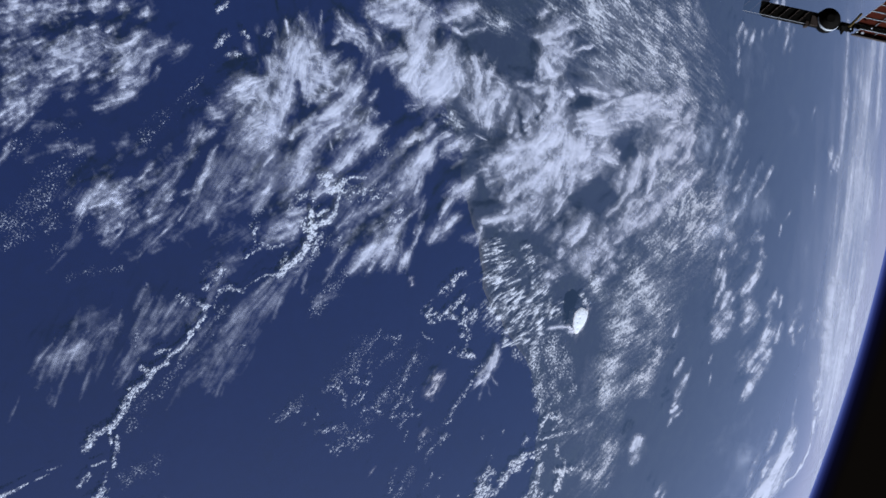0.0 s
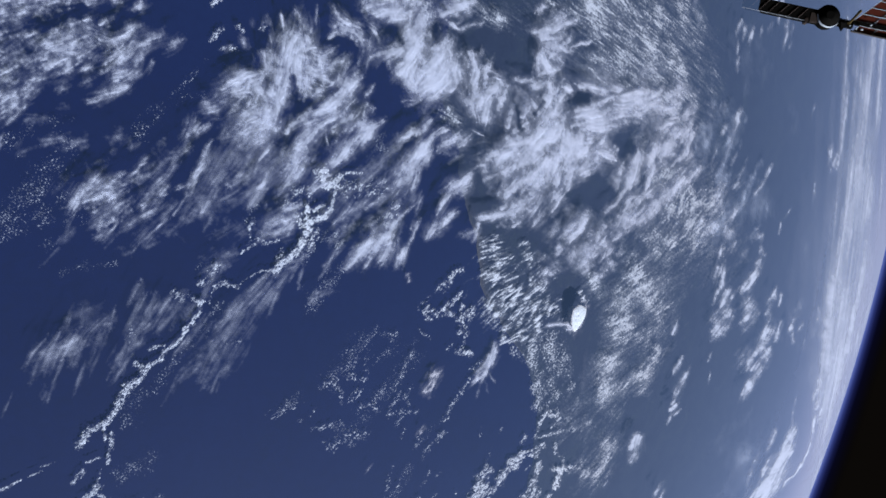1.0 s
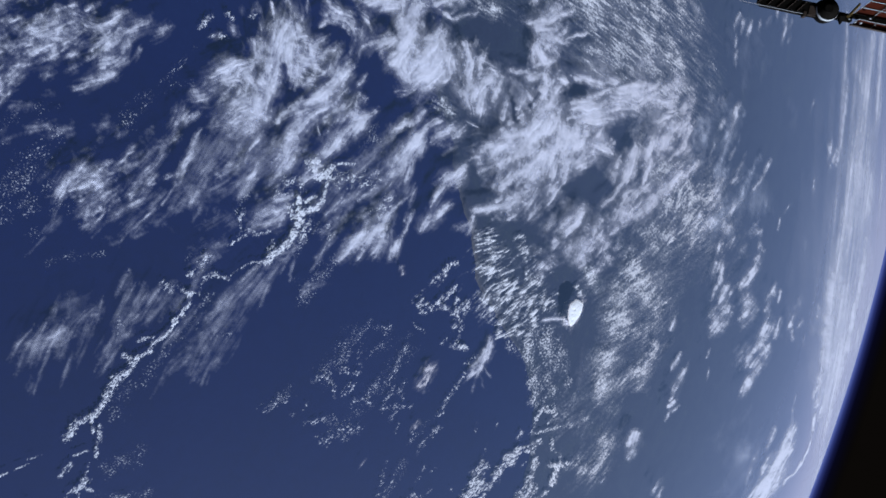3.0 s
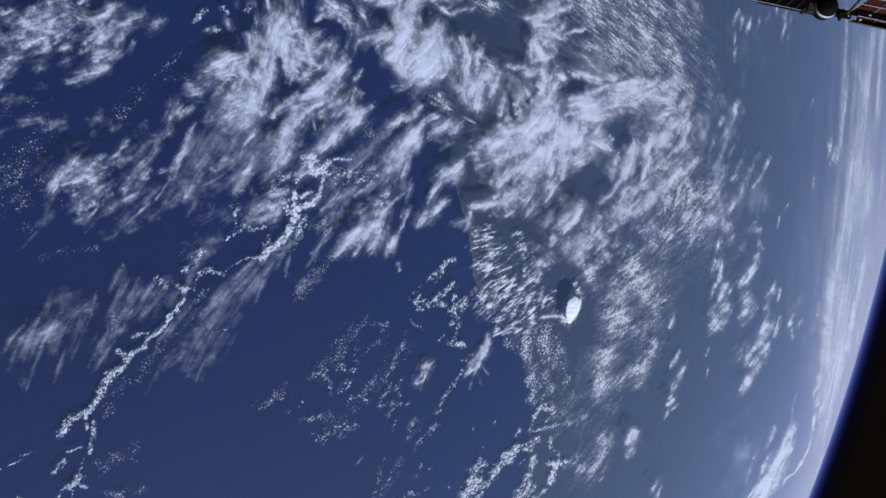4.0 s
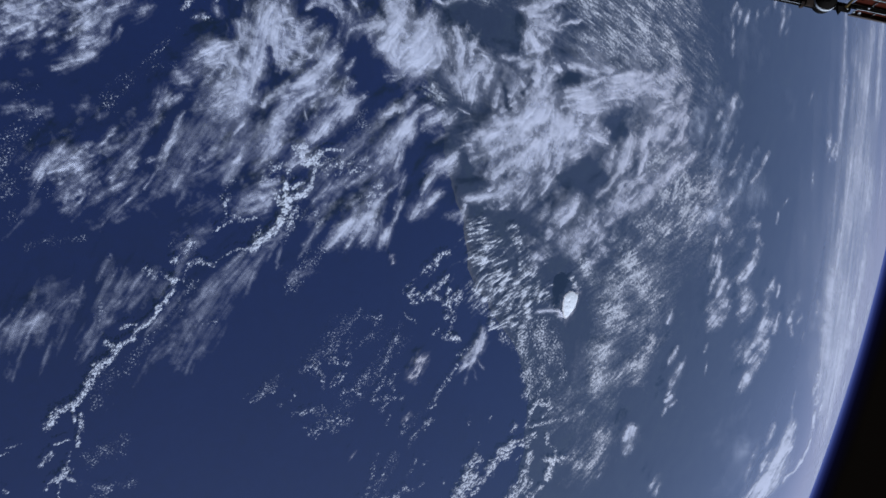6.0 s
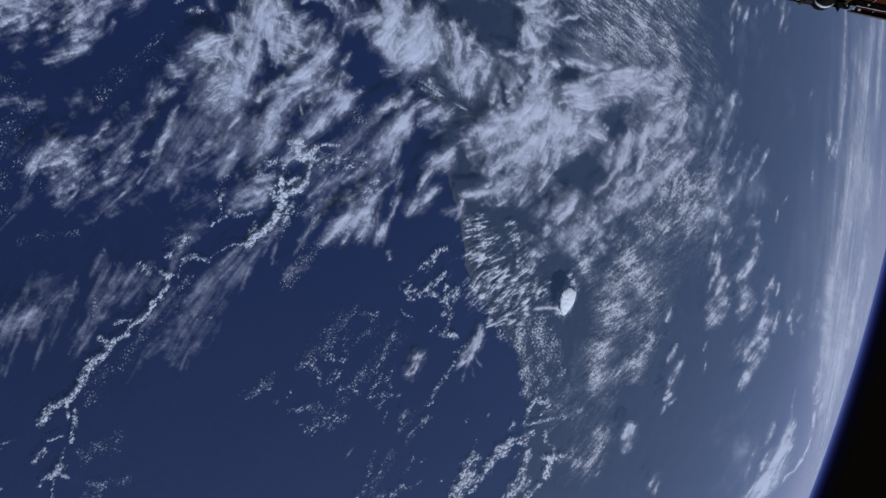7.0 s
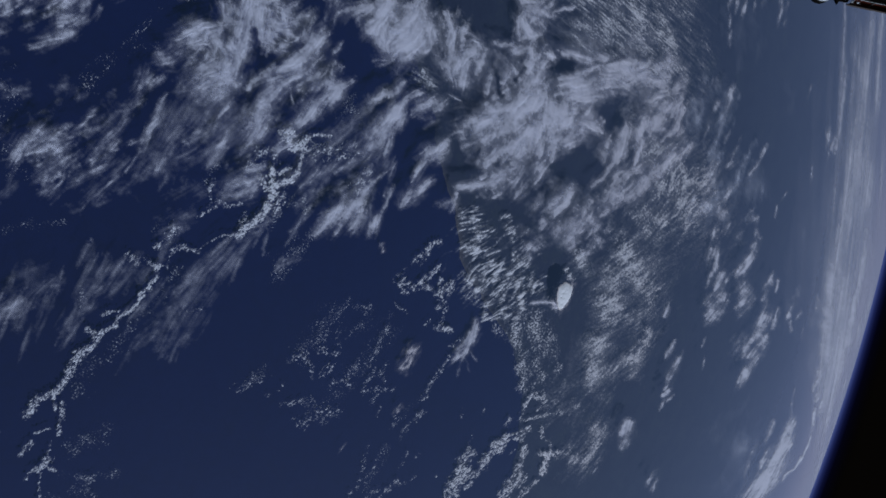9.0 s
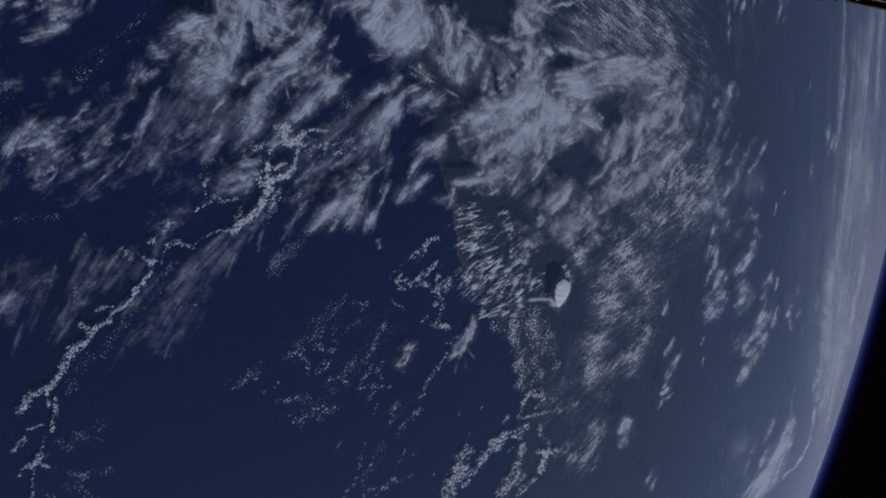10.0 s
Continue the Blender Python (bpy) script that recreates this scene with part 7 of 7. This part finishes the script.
def rod(bm, a, b, radius, sides=10):
    a, b = Vector(a), Vector(b)
    m = Matrix.Translation((a + b) / 2) @ (b - a).to_track_quat("Z", "Y").to_matrix().to_4x4()
    bmesh.ops.create_cone(bm, cap_ends=True, segments=sides, radius1=radius, radius2=radius, depth=(b - a).length, matrix=m)
    return bm


station = new("solar_array_truss")
station.matrix_world = pose(-40.097, 72.282, 1.566, -12.3871, -34.7482, 111.1099) @ pose(0, 0, 0, 0, 0, -12.0) @ Matrix.Scale(0.69, 4)
tagged(station, "dark station truss with a round joint and red-brown solar panels", "space station")
# boom with a pale lower edge
part("boom", box(bmesh.new(), -26.0, -0.75, -0.8, -1.4, 1.5, 0.2, 0.06), BLACK, station, "dark boxed truss boom")
part("edge_rail", rod(bmesh.new(), (-26.0, -0.8, 0.2), (-3.6, -0.8, 0.2), 0.05), GREY, station, "thin pale grey rail")
part("bracket", box(bmesh.new(), -3.9, -1.25, -0.5, -3.3, -0.3, 0.3, 0.08), BROWN, station, "brown wrapped bracket")
part("clamp", box(bmesh.new(), -3.1, -0.75, -0.4, -1.7, 0.9, 0.27, 0.1), BROWN, station)
bm = bmesh.new()
for k in range(13):
    rod(bm, (-25.5 + 1.7 * k, -0.6, 0.25), (-24.0 + 1.7 * k, 1.4, 0.25), 0.07, 8)
part("lattice", bm, BROWN, station, "brown diagonal struts")

# rotary joint: a dark drum with a pale rim
bm = bmesh.new()
rod(bm, (0, 0.75, -1.2), (0, 0.75, 0.5), 1.95, 64)
bmesh.ops.bevel(bm, geom=[e for e in bm.edges if len(e.link_faces) == 2 and e.calc_face_angle() > 1.0], offset=0.18, segments=3, affect="EDGES")
joint = part("joint", bm, BLACK, station, "dark round rotary joint", True)
bm = bmesh.new()
n = 64
for k in range(n):
    a0, a1 = radians(180 + 180 * k / n), radians(180 + 180 * (k + 1) / n)
    w0, w1 = math.sin(math.pi * k / n), math.sin(math.pi * (k + 1) / n)
    pts = []
    for a_, w_ in ((a0, w0), (a1, w1)):
        for rr_, zz_ in ((1.955, 0.12), (1.96 + 0.02 * w_, 0.16), (1.96 + 0.02 * w_, 0.36), (1.96 - 0.08 * w_, 0.53)):
            pts.append(bm.verts.new((rr_ * math.cos(a_), 0.75 + rr_ * math.sin(a_), zz_)))
    for j in range(3):
        bm.faces.new((pts[j], pts[j + 1], pts[j + 5], pts[j + 4]))
part("rim", bm, WHITE, joint, "pale grey crescent rim", True)
part("hub", rod(bmesh.new(), (0, 0.75, 0.4), (0, 0.75, 0.8), 0.7, 32), BLACK, joint)

# neck between joint and panels
part("neck", box(bmesh.new(), 1.8, -0.35, -0.6, 4.6, 0.95, 0.1, 0.1), BLACK, station)
bm = bmesh.new()
bmesh.ops.create_cone(bm, cap_ends=True, segments=4, radius1=0.75, radius2=0.05, depth=1.3, matrix=pose(2.75, -0.55, -0.1, 90, 45, 0))
part("fin", bm, BLACK, station, "small dark pointed fitting")
part("gold_arm", rod(bmesh.new(), (3.6, 0.2, 0.3), (5.2, 2.8, 0.3), 0.22, 12), GOLD, station, "gold foil wrapped arm")
for x_, y_, s_ in ((5.0, -0.4, 0.16), (6.0, -0.35, 0.2), (7.4, 0.75, 0.17), (3.9, -0.1, 0.12)):
    bm = bmesh.new()
    bmesh.ops.create_icosphere(bm, subdivisions=2, radius=s_)
    for v_ in bm.verts:
        v_.co = Vector((x_, y_, 0.35)) + Vector((v_.co.x * 1.3, v_.co.y, v_.co.z * 0.5)) * (1 + 0.3 * noise.noise(v_.co * 4 + Vector((x_, 0, 0))))
    part("fitting", bm, WHITE, station, "small white fitting")

# two blankets of cells in a slanting frame, with a dark beam between
LEAN = 0.9


def leaning(bm, low):
    for v in bm.verts:
        v.co.x += LEAN * (v.co.y - low)
    return bm


for low, high, rows in ((-0.75, 0.42, 1), (1.15, 8.0, 5)):
    part("panel_backing", leaning(box(bmesh.new(), 4.7, low, -0.32, 34.0, high, -0.2), low), BLACK, station)
    bm = bmesh.new()
    step_y = (high - low) / rows
    for k in range(rows + 1):
        rod(bm, (4.6, low + k * step_y, -0.1), (34.0, low + k * step_y, -0.1), 0.045 if k else 0.07, 8)
    for k in range(10):
        rod(bm, (4.7 + 3.25 * k, low, -0.1), (4.7 + 3.25 * k, high, -0.1), 0.05, 8)
    part("panel_frame", leaning(bm, low), WHITE, station, "thin white panel frame")
    proto = None
    for i in range(9):
        for j in range(rows):
            if proto is None:
                proto = part("solar_panel", leaning(box(bmesh.new(), 0.1, 0.1, -0.19, 3.15, step_y - 0.1, -0.13, 0.02), 0), CELL, station, "red-brown solar cells")
                proto.location = (4.7, low, 0)
            else:
                ob = new("solar_panel", proto.data)
                ob.parent = station
                ob.location = (4.7 + 3.25 * i + LEAN * step_y * j, low + step_y * j, 0)
part("beam", box(bmesh.new(), 4.4, 0.45, -0.5, 34.0, 1.1, 0.05, 0.05), BLACK, station, "dark beam")
part("lower_rail", rod(bmesh.new(), (4.4, -0.85, 0.0), (34.0, -0.85, 0.0), 0.16), BROWN, station, "brown lower rail")
